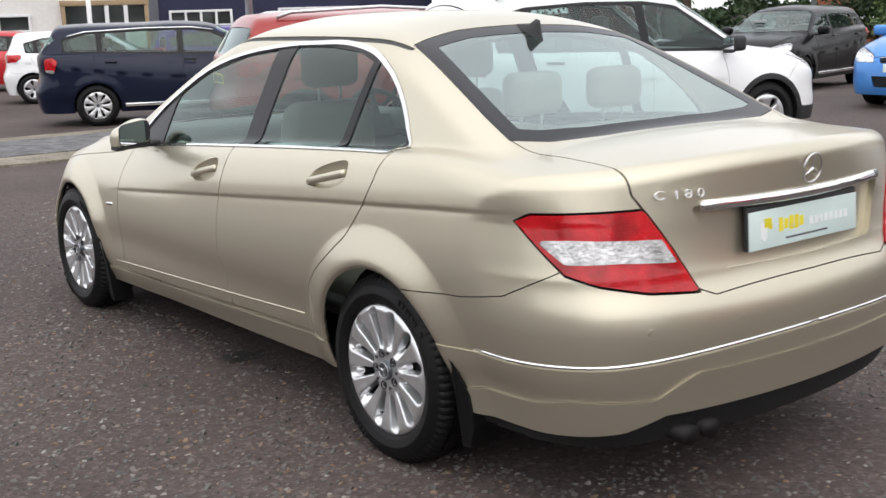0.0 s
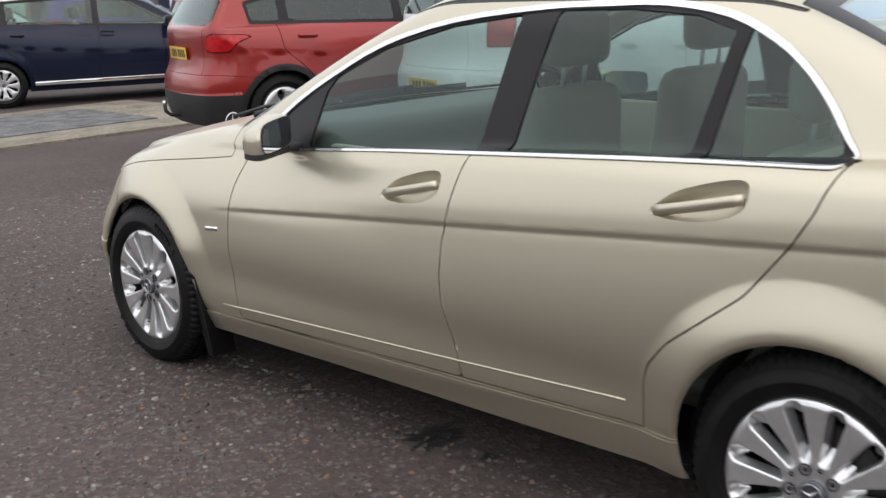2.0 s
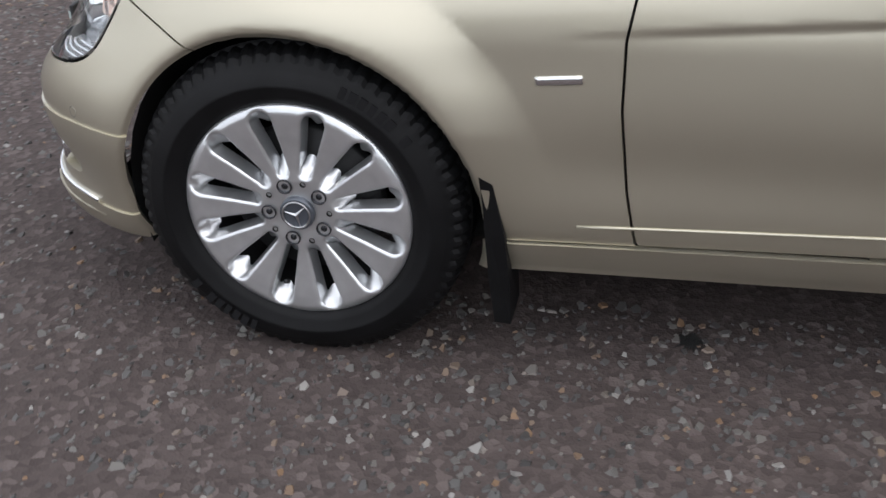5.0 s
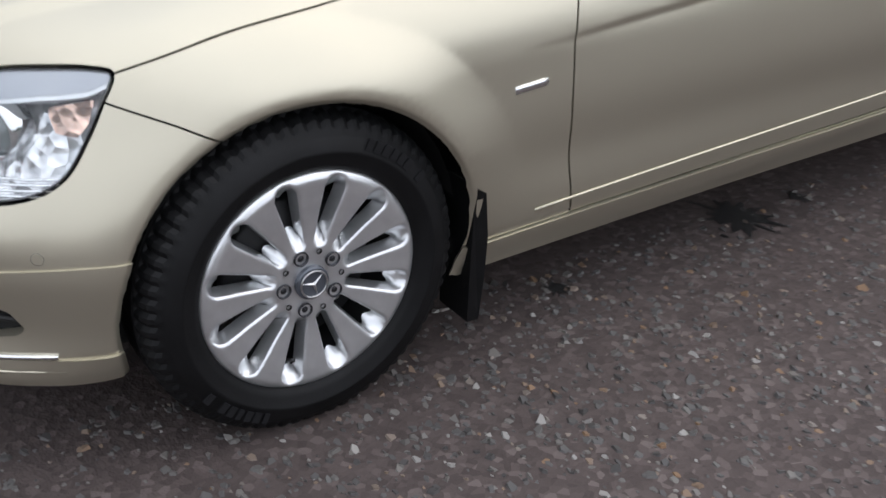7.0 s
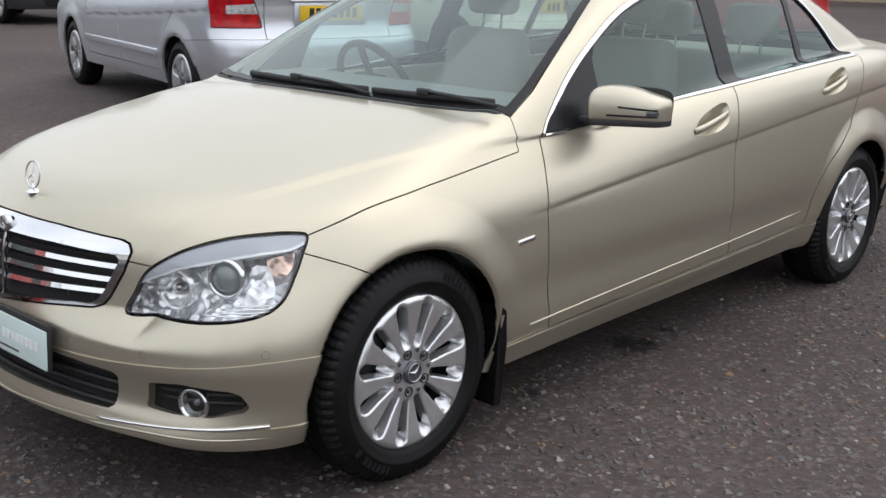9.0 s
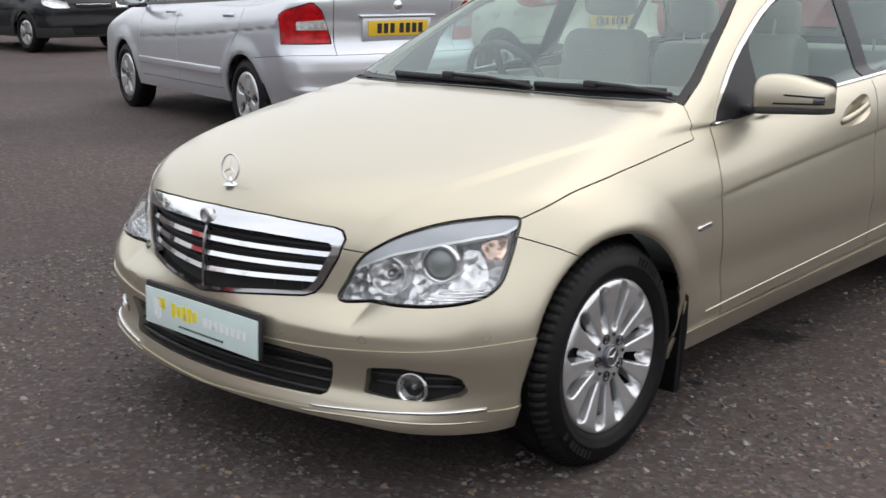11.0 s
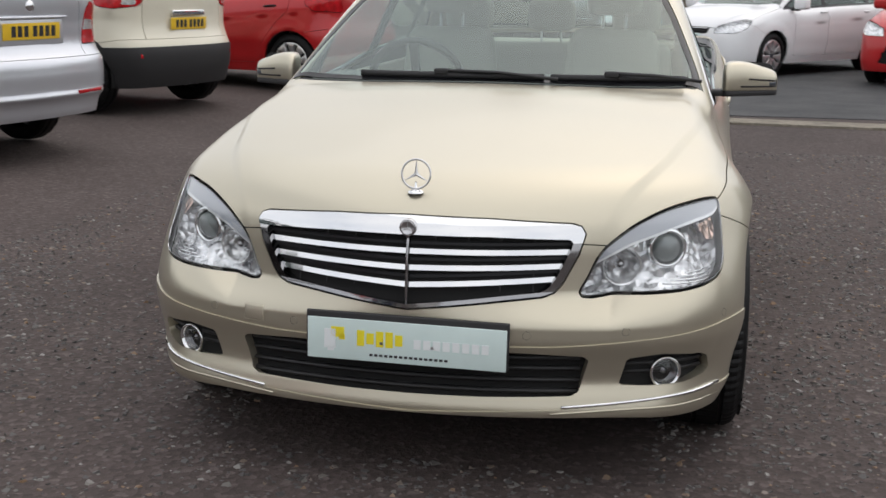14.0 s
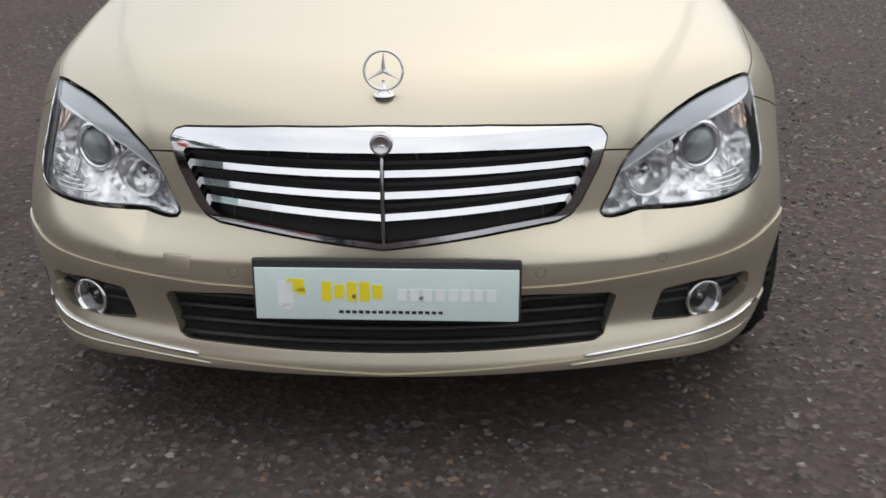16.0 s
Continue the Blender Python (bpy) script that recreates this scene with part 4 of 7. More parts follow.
def saloon_body():
    sk = skin_of(CF, -1.5, 1.3, 0.45, 0.016, 0.65, C_SPEC["bottom"])
    zc = crv(C_SPEC["crease"])
    sk = refine(sk, CF, lambda x, y, z: np.where((np.abs(x) > 0.55) & (y < 1.1), z - zc(y), 1), (0.006, 0.003, 0.0, -0.003, -0.006, -0.009, -0.014, -0.022, -0.035, -0.06))
    sk = refine(sk, CF, lambda x, y, z: np.where(y > 0, np.where((z > 0.62) & (y > 1.0), np.abs(x) - crv(C_SPEC["ridge"])(y), 1), 1), (-0.014, -0.009, -0.004, 0.0, 0.004, 0.009, 0.014))
    for ay in (1.38, -1.38):
        sk = refine(sk, CF, lambda x, y, z: np.where(np.abs(x) > 0.55, np.hypot(y - ay, z - 0.305) - 0.345, 1), (0.006, 0.012, 0.025, 0.045, 0.090, 0.135))
    full = Skin(sk.V.copy(), sk.T.copy())
    hole = lambda ar: (lambda x, y, z: np.where(np.abs(x) > 0.45, np.minimum(np.hypot(y - 1.38, z - 0.305), np.hypot(y + 1.38, z - 0.305)) - ar, 1))
    sk.take(hole(0.345))
    low = lambda x, y, z: z - np.where(np.abs(y) < 1.2, 0.221 - 0.012 * y, np.where(y > 0, 0.222 - 0.026 * np.clip((np.abs(x) - 0.5) / 0.28, 0, 1) ** 1.5, 0.266 + 0.034 * np.clip((0.80 - np.abs(x)) / 0.15, 0, 1) + 0.036 * np.clip((0.66 - np.abs(x)) / 0.10, 0, 1)))
    sk.take(low)
    gr = sk.take(REG["grille"], 0.0025)
    fr = gr.take(lambda x, y, z: -poly_sdf(np.abs(x), z, [(-0.2, 0.674), (0.2, 0.669), (0.391, 0.659), (0.400, 0.651), (0.396, 0.636), (0.362, 0.565), (0.344, 0.540), (0.324, 0.530), (0.23, 0.523), (0.0, 0.501), (-0.2, 0.518)]))
    lamp = sk.take(REG["lamp"], 0.0022)
    sk.take(REG["lower"])
    sk.take(REG["fog"])
    tail = sk.take(REG["tail"], 0.0025)
    scr = sk.take(REG["screen"], 0.002)
    bck = sk.take(REG["back"], 0.002)
    cowl = sk.take(REG["cowl"], 0.001)
    hood = sk.take(REG["hood"], 0.0016)
    trunk = sk.take(REG["trunk"], 0.0025)
    dlo = sk.take(REG["dlo"], 0.0005)
    strip = sk.take(REG["roofstrip"], 0.001)
    roof = sk.take(REG["roof"], 0.0005)
    fdoor = sk.take(REG["fdoor"], 0.0025)
    rdoor = sk.take(REG["rdoor"], 0.0025)
    fbowl = fdoor.take(lambda x, y, z: poly_sdf(y, z, FBOWL, 5))
    rbowl = rdoor.take(lambda x, y, z: poly_sdf(y, z, RBOWL, 5))
    sill = sk.take(REG["sill"], 0.002)
    fb = sk.take(REG["fbumper"], 0.0018)
    rb = sk.take(REG["rbumper"], 0.0018)
    fender = sk.take(lambda x, y, z: 0.5 - y - 0.9 * (z > 0.88), 0)
    P = lambda *a, **k: panel(*a[:2], CF, *a[2:], **k)
    P("bonnet", hood, M_GOLD, saloon)
    low_fr = fr.take(lambda x, y, z: z - 0.650)
    P("grille_frame", fr, M_CHROME, saloon, depth=0.03, offset=0.005, label="bright chrome radiator surround")
    P("grille_lower_frame", low_fr, M_DARKCHROME, saloon, depth=0.03, offset=0.003, label="dark chrome lower radiator surround")
    rec = trunk.take(lambda x, y, z: np.where(y < -2.1, poly_sdf(np.abs(x), z, [(-0.2, 0.902), (0.43, 0.900), (0.445, 0.890), (0.365, 0.735), (0.34, 0.718), (-0.2, 0.712)]), 1))
    lid = P("boot_lid", trunk, M_GOLD, saloon, depth=0.03)
    P("plate_recess", rec, M_GOLD, lid, depth=0.0, offset=-0.022)
    P("roof", roof, M_GOLD, saloon)
    P("cowl", cowl, M_BLACK, saloon, depth=0.004, offset=-0.006)
    lip = fb.take(lambda x, y, z: np.where(np.abs(x) < 2, z - (0.403 + 0.034 * np.clip((np.abs(x) - 0.35) / 0.47, 0, 1) ** 1.2), 1))
    P("front_bumper", fb, M_GOLD, saloon, depth=0.02)
    shelf = lambda ax: np.where(ax < 0.386, 0.230 + 0.014 * ax / 0.386, 0.244 + 0.018 * np.clip((ax - 0.386) / 0.26, 0, 1)) - 0.005
    low_lip = lip.take(lambda x, y, z: z - shelf(np.abs(x)))
    P("front_apron", lip, M_GOLD, saloon, depth=0.03, offset=0.004)
    P("front_lip", low_lip, M_GOLD, saloon, depth=0.03, offset=0.008)
    band = lambda c: (lambda x, y, z: z - (0.470 + c + 0.04 * (1 - np.clip(np.abs(x) / 0.84, 0, 1) ** 2)))
    lowr = rb.take(band(0))
    P("rear_bumper", rb, M_GOLD, saloon, depth=0.02)
    edge = lambda ax: np.where(ax > 0.598, 0.386 - 0.70 * np.clip(ax - 0.770, 0, 0.07), 0.453 - 0.067 * np.clip((ax - 0.465) / 0.13, 0, 1) ** 1.3)
    foot = lowr.take(lambda x, y, z: np.where(np.abs(x) < 2, z - edge(np.abs(x)), 1), 0.001)
    P("rear_apron", lowr, M_GOLD, saloon, depth=0.03, offset=0.004)
    P("rear_skirt", foot, M_GOLD, saloon, depth=0.03, offset=0.009)
    for s in ("left", "right"):
        d1 = P("front_door", fdoor, M_GOLD, saloon, side=s)
        d2 = P("rear_door", rdoor, M_GOLD, saloon, side=s)
        for d, bowl, shape, bar in ((d1, fbowl, FBOWL, ((-0.020, 0.820), (-0.240, 0.866))), (d2, rbowl, RBOWL, ((-0.972, 0.886), (-1.196, 0.934)))):
            P("handle_bowl", bowl, M_GOLD, d, side=s, depth=0.0, dent=lambda ax, y, z: -0.020 * np.clip(-poly_sdf(y, z, shape, 5) / 0.026, 0, 1) ** 0.8)
            sg = -1 if s == "left" else 1
            (y0, z0), (y1, z1) = bar
            pts = []
            for k in range(11):
                u = k / 10
                y, z = y0 + (y1 - y0) * u, z0 + (z1 - z0) * u
                pts.append((sg * (side_x(y, z) + 0.010 * math.sin(math.pi * u) ** 0.5 - 0.003), y, z))
            part("door_handle", tube(pts, (0.008, 0.0135), 12), M_GOLD, d)
        P("sill", sill, M_GOLD, saloon, side=s, offset=0.006)
        P("front_wing", fender, M_GOLD, saloon, side=s, depth=0.02)
        P("rear_quarter", sk, M_GOLD, saloon, side=s, depth=0.02)
        P("roof_strip", strip, M_BLACK, saloon, side=s, depth=0.006, offset=-0.003)
    # window line: chrome strip, black frame, glass
    d2 = Skin(dlo.V, dlo.T)
    chrome = d2.take(lambda x, y, z: -REG["dlo"](x, y, z) - 0.0115 - 0.0035 * np.clip((z - 0.985 + 0.050 * y) / 0.03, 0, 1) + 0.0045 * np.clip((0.975 - 0.050 * y - z) / 0.02, 0, 1), 0)
    gl = []
    for poly in ([(0.425, 0.911), (0.405, 1.080), (0.370, 1.130), (0.17, 1.218), (-0.09, 1.284), (-0.345, 1.316), (-0.325, 0.962)],
                 [(-0.472, 1.327), (-0.70, 1.328), (-0.90, 1.312), (-1.02, 1.278), (-0.985, 0.998), (-0.441, 0.971)],
                 [(-1.06, 1.287), (-1.125, 1.254), (-1.22, 1.190), (-1.295, 1.118), (-1.340, 1.055), (-1.352, 1.024), (-1.03, 1.003)]):
        gl.append(d2.take(lambda x, y, z: poly_sdf(y, z, poly), 0.0))
    for s in ("left", "right"):
        P("chrome_window_trim", chrome, M_CHROME, saloon, side=s, depth=0.012, offset=0.004, label="bright chrome strip round the side windows")
        P("window_frame", d2, M_GLOSSBLACK, saloon, side=s, depth=0.01, offset=-0.003)
        for g in gl:
            P("side_window", g, M_GLASS, saloon, side=s, depth=0.0, offset=-0.006)
        tl = P("tail_light", tail, M_RED, saloon, side=s, depth=0.02, offset=0.004, label="red tail light with a clear band")
        t2 = Skin(tail.V.copy(), tail.T.copy())
        wb = t2.take(lambda x, y, z: poly_sdf(ringr(np.abs(x), y), z, [(0.965, 0.822), (0.865, 0.826), (0.614, 0.819), (0.567, 0.753), (0.73, 0.763), (0.881, 0.761)]), 0)
        panel("clear_band", wb, CF, M_WHITELENS, tl, side=s, depth=0.004, offset=0.0055)
        lens = P("headlight", lamp, M_LENS, saloon, side=s, depth=0.0, offset=0.001, label="clear headlight with chrome reflectors")
        ang = lambda x, y: rings(np.abs(x), y)
        brow_z = lambda x, y: np.interp(ang(x, y), [0.55, 0.608, 0.727, 0.862, 0.982, 1.067, 1.12], [0.575, 0.602, 0.642, 0.668, 0.689, 0.697, 0.715])
        l2 = Skin(lamp.V.copy(), lamp.T.copy())
        seal = l2.take(lambda x, y, z: -REG["lamp"](x, y, z) - 0.0042, 0)
        panel("seal", seal, CF, M_BLACK, lens, side=s, depth=0.02, offset=-0.0006, label="thin black rubber seal")
        brow = l2.take(lambda x, y, z: brow_z(x, y) - z, 0)
        edge = l2.take(lambda x, y, z: brow_z(x, y) - 0.0065 - z, 0)
        panel("brow", brow, CF, M_LAMPTOP, lens, side=s, depth=0.012, offset=-0.002)
        # chrome edge under the brow, its white highlight put into a pale colour
        panel("highlight_strip", edge, CF, M_BROWSHINE, lens, side=s, depth=0.02, offset=-0.004)
        amber = l2.take(lambda x, y, z: poly_sdf(ang(x, y), z, [(0.985, 0.676), (1.078, 0.688), (1.066, 0.652), (1.046, 0.632), (1.005, 0.640)]), 0)
        panel("indicator", amber, CF, M_AMBER, lens, side=s, depth=0.0, offset=-0.018, label="amber tinted indicator reflector")
        panel("reflector", Skin(lamp.V.copy(), lamp.T.copy()), CF, M_REFLECT, lens, side=s, depth=-0.060, offset=-0.058)
        sg = -1 if s == "left" else 1
        for x, y, z, r, yaw, nm in ((0.632, 1.832, 0.616, 0.046, 24, "projector"), (0.520, 1.905, 0.580, 0.050, 18, "main_beam")):
            m = Matrix.Translation((sg * x, y, z)) @ Matrix.Rotation(-sg * radians(yaw), 4, "Z")
            if nm == "projector":
                o = part("projector", lathe([(r * 1.20, -0.04), (r * 1.18, -0.004), (r * 1.06, 0.004), (r * 0.94, 0.004), (r * 0.88, -0.006), (r * 0.86, -0.02)], 36, "y"), M_CHROME, lens)
                b = lathe([(0.0005, 0.016), (r * 0.3, 0.0145), (r * 0.6, 0.009), (r * 0.86, -0.006), (r * 0.86, -0.02)], 32, "y")
                part("bulb_lens", b, M_LAMPDARK, lens, "grey glass projector lens").matrix_local = m
            else:
                o = part("main_beam", lathe([(r * 1.06, -0.05), (r * 1.06, 0.0), (r, 0.003), (r * 0.92, -0.008), (r * 0.72, -0.026), (r * 0.42, -0.040), (0.0005, -0.046)], 40, "y"), M_BOWL, lens)
                part("bulb_shield", lathe([(0.0005, -0.010), (0.009, -0.012), (0.012, -0.020), (0.012, -0.042)], 20, "y"), M_DARKCHROME, lens).matrix_local = m
            o.matrix_local = m
        for k in range(4):
            z = 0.540 + 0.006 * k
            pts = []
            for a in np.linspace(0.80 + 0.03 * k, 0.99 + 0.012 * k, 9):
                d = min(np.linspace(0.5, 1.0, 300), key=lambda q: abs(float(CF(np.array(q * math.sin(a)), np.array(1.3 + q * math.cos(a)), np.array(z)))))
                d -= 0.022 + 0.006 * k
                pts.append((sg * d * math.sin(a), 1.3 + d * math.cos(a), z))
            part("reflector_fin", tube(pts, (0.003, 0.0022), 6), M_CHROME, lens)
    P("windscreen", scr, M_SCREEN, saloon, depth=0.0, offset=-0.003, label="clear windscreen with a dark edge band")
    P("rear_window", bck, M_BACKGLASS, saloon, depth=0.0, offset=-0.003)
    for nm, sk2, key, w in (("screen_border", scr, "screen", 0.026), ("rear_border", bck, "back", 0.068)):
        s2 = Skin(sk2.V.copy(), sk2.T.copy())
        rim_band = s2.take(lambda x, y, z: -REG[key](x, y, z) - w, 0)
        panel(nm, rim_band, CF, M_GLOSSBLACK, saloon, depth=0.003, offset=-0.0015)
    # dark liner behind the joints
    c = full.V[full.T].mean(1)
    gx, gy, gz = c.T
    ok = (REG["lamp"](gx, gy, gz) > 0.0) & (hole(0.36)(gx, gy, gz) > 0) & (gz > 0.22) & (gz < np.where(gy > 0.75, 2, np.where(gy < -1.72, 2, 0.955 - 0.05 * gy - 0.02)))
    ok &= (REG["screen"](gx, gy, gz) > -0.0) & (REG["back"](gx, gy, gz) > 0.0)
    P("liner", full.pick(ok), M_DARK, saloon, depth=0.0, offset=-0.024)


M_LAMPDARK = mat("projector_glass", (0.16, 0.18, 0.18), 0.12, 0.3, 0.6)
M_BROWSHINE = mat("pale_highlight", (0.80, 0.82, 0.84), 0.18, 0.3, 0.6)
M_BOWL = facets("beam_bowl", (0.88, 0.89, 0.90), 0.7, 0.12, 26, 0.35)
saloon_body()
RIM12 = rim_mesh(0.219, 12, 0.075, (0.072, 0.207, 0.0105, 0.0235), dish=-0.004, detail=1.8, slope=0.034)
b = star_mesh(0.026, 0.0018)
CAP_STAR = bpy.data.meshes.new("cap_star")
b.to_mesh(CAP_STAR)
b.free()
TYRE = tyre_mesh(0.316, 0.216, 0.205, 216)
wheel_set(saloon, [(-0.845, 1.38, -75), (-0.852, -1.38, -75), (0.845, 1.38, -60), (0.852, -1.38, -60)], 0.316, 0.205, RIM12, TYRE, M_ALLOY, CAP_STAR, rim_r=0.216)


def bars(parent, m, rows, material, depth=0.002):
    """Plain bars in a plane that stand for print. rows: (x, z, width, height)."""
    for x, z, w, h in rows:
        part("print", box(w, depth, h), material, parent).matrix_local = m @ Matrix.Translation((x, 0, z))


def plate(car, m, board, ink_rows, w=0.52, h=0.111, holder=True):
    p = part("number_plate", box(w, 0.004, h, bevel=0.0015), board, car, "white dealer plate with yellow and grey print" if holder else "number plate")
    p.matrix_local = m
    if holder:
        hd = part("plate_holder", box(w + 0.010, 0.012, h + 0.016, bevel=0.004), M_BLACK, p)
        hd.matrix_local = Matrix.Translation((0.0, 0.009, 0.008))
    for mat_, rows in ink_rows:
        bars(p, Matrix.Translation((0, -0.0025, 0)), rows, mat_, 0.0012)
    return p


def dealer_print():
    a = [(-0.115 + k * 0.0245, 0.006, 0.019, h) for k, h in enumerate((0.040, 0.028, 0.040, 0.040, 0.028))]
    b = [(0.030 + k * 0.0245, 0.0, 0.018, 0.024) for k in range(8)]
    c = [(-0.088 + k * 0.0128, -0.036, 0.0085, 0.006) for k in range(16)]
    logo = [(-0.175, 0.018, 0.034, 0.026), (-0.164, 0.006, 0.016, 0.014)]
    shield = [(-0.195, 0.0, 0.03, 0.05), (-0.193, -0.026, 0.016, 0.012)]
    screws = [(-0.062, -0.004, 0.008, 0.008), (0.068, -0.006, 0.008, 0.008)]
    return [(M_YELLOW, a + logo), (M_PALEPRINT, b + shield), (M_INK, c), (M_SATIN, screws)]


def saloon_details():
    # radiator grille: three flat chrome blades to each side of a centre bar, over dark slats
    for k, (z0, z1, xe) in enumerate(((0.632, 0.627, 0.398), (0.591, 0.592, 0.384), (0.548, 0.560, 0.364))):
        for sg in (-1, 1):
            rows = [(x, z0 + (z1 - z0) * x / xe) for x in np.linspace(0.004, xe, 11)]
            part("grille_blade", blade([(sg * x, nose_y(x, z) - 0.010, z) for x, z in rows], 0.0135, 0.020, 0.30), M_CHROME, saloon)
            part("grille_slat", blade([(sg * x, nose_y(x, z) - 0.020, z + 0.019) for x, z in rows], 0.008, 0.016, 0.2), M_GLOSSBLACK, saloon)
    part("grille_bar", tube([(0, nose_y(0, z) - 0.003, z) for z in np.linspace(0.673, 0.499, 8)], (0.0045, 0.006), 8), M_DARKCHROME, saloon)
    fin = box(0.004, 0.010, 0.026)
    fin_me = bpy.data.meshes.new("grille_fin")
    fin.to_mesh(fin_me)
    fin.free()
    fin_me.materials.append(M_BLACK)
    for x in (0.065, 0.145, 0.225, 0.305, 0.372):
        for z in (0.649, 0.611, 0.571, 0.531):
            for sg in (-1, 1):
                if x < 0.40 - (0.68 - z) * 0.45:
                    part("grille_fin", fin_me, None, saloon).location = (sg * x, nose_y(x, z) - 0.030, z)
    yb = nose_y(0, 0.690) + 0.010
    em = part("grille_emblem", lathe([(0.0005, 0.004), (0.016, 0.004), (0.0175, 0.006), (0.021, 0.006), (0.022, 0.0), (0.022, -0.01)], 32, "y"), M_SATIN, saloon)
    em.location = (0, yb, 0.691)
    st = part("emblem_star", star_mesh(0.0165, 0.0012), M_SATIN, em)
    st.location = (0, 0.0075, 0)
    # bonnet star on its foot
    zt = top_z(0, 1.992)
    ft = part("star_foot", lathe([(0.021, 0.0), (0.020, 0.004), (0.010, 0.008), (0.004, 0.010), (0.003, 0.028)], 24, "z"), M_CHROME, saloon)
    ft.location = (0, 1.992, zt - 0.001)
    s2 = part("bonnet_star", star_mesh(0.037, 0.0028), M_SATIN, saloon, "upright chrome ring with three rays")
    s2.matrix_local = Matrix.Translation((0, 1.990, zt + 0.046)) @ Matrix.Rotation(radians(8), 4, "X")
    # front plate on its black holder
    plate(saloon, pose(-0.004, 2.122, 0.404, -2, 0.6, 180), M_PLATE, dealer_print(), 0.508, 0.106)
    part("plate_bracket", box(0.44, 0.05, 0.07, (0, 2.086, 0.41), 0.006), M_BLACK, saloon)
    # air intakes
    for z in (0.368, 0.338, 0.306, 0.279):
        part("intake_blade", tube([(x, nose_y(abs(x), z) - 0.014 - 0.004, z) for x in np.linspace(-0.43, 0.43, 15)], (0.010, 0.006), 6), M_BLACK, saloon)
    for sg in (-1, 1):
        for z in (0.368, 0.345, 0.322):
            part("fog_blade", tube([(sg * x, nose_y(x, z) - 0.030, z) for x in np.linspace(0.535, 0.735 - (0.368 - z) * 0.2, 8)], (0.008, 0.006), 6), M_BLACK, saloon)
        fy = nose_y(0.645, 0.325) - 0.006
        fl = part("fog_light", lathe([(0.041, -0.03), (0.042, 0.0), (0.040, 0.005), (0.036, 0.004), (0.033, -0.004)], 32, "y"), M_CHROME, saloon, "round fog light with a chrome ring")
        fl.matrix_local = Matrix.Translation((sg * 0.642, fy, 0.320)) @ Matrix.Rotation(-sg * radians(22), 4, "Z")
        part("fog_lens", lathe([(0.0005, 0.004), (0.02, 0.002), (0.035, -0.004)], 24, "y"), M_LENS, fl)
        part("fog_reflector", lathe([(0.0005, -0.010), (0.009, -0.012), (0.010, -0.026), (0.022, -0.024), (0.035, -0.004)], 24, "y"), M_FOG, fl)
        line = [(x, 0.246 + 0.017 * min((x - 0.386) / 0.26, 1.0)) for x in np.linspace(0.386, 0.775, 18)]
        part("bumper_strip", tube([(sg * (x + 0.004), nose_y(x, z) + 0.006, z) for x, z in line], (0.0045, 0.0048), 8), M_CHROME, saloon)
        line = [(x, 0.229 + 0.010 * math.sin(math.pi * min(max((x - 0.36) / 0.44, 0), 1))) for x in np.linspace(0.36, 0.775, 18)]
        part("apron_line", tube([(sg * (x + 0.004), nose_y(x, z) + 0.0065, z) for x, z in line], (0.003, 0.0035), 6), M_GOLD, saloon)
        for x, z in ((0.301, 0.432), (0.541, 0.441), (0.784, 0.454)):
            nv = Vector((-sg * (nose_y(x + 0.006, z) - nose_y(x - 0.006, z)) / 0.012, 1.0, -(nose_y(x, z + 0.006) - nose_y(x, z - 0.006)) / 0.012)).normalized()
            se = part("parking_sensor", smooth(lathe([(0.0005, 0.0004), (0.0094, 0.0004), (0.0098, 0.0), (0.0098, -0.003)], 20, "y"), False), M_GOLD, saloon)
            se.matrix_local = Matrix.Translation((sg * x, nose_y(x, z), z)) @ Vector((0, 1, 0)).rotation_difference(nv).to_matrix().to_4x4()
            part("sensor_ring", smooth(lathe([(0.0098, 0.0001), (0.0107, 0.0003), (0.0109, -0.003)], 20, "y"), False), M_SEAM, se)
        for x in (0.32, 0.62):
            se = part("parking_sensor", smooth(lathe([(0.0005, -0.0012), (0.0095, -0.0012), (0.0105, -0.0006), (0.0112, 0.003)], 20, "y"), False), M_GOLD, saloon)
            se.matrix_local = Matrix.Translation((sg * x, nose_y(x, 0.58, True), 0.58)) @ Matrix.Rotation(sg * math.atan(0.4 * x), 4, "Z") @ Matrix.Diagonal((1, 0.4, 1, 1))
    tow = part("tow_eye_cover", box(0.058, 0.004, 0.040, bevel=0.004), M_GOLD, saloon)
    tow.matrix_local = Matrix.Translation((0.417, nose_y(0.417, 0.440) - 0.0008, 0.440)) @ Matrix.Rotation(-math.atan(0.56 * 0.417), 4, "Z") @ Matrix.Rotation(radians(8), 4, "X")
    # rear: plate, strip, star, lettering, bumper strip, exhaust
    yr = nose_y(0.1, 0.81, True)
    plate(saloon, pose(0.0, yr + 0.006, 0.806, -3, 0, 0), M_PLATE, dealer_print())
    part("boot_strip", tube([(x, nose_y(abs(x), 0.898, True) - 0.002, 0.898) for x in np.linspace(-0.418, 0.418, 21)], (0.012, 0.017), 10), M_CHROME, saloon, "chrome strip over the rear plate")
    s3 = part("boot_star", star_mesh(0.043, 0.0032), M_SATIN, saloon)
    s3.matrix_local = Matrix.Translation((0, nose_y(0, 0.965, True) - 0.006, 0.965)) @ Matrix.Rotation(radians(8), 4, "X")
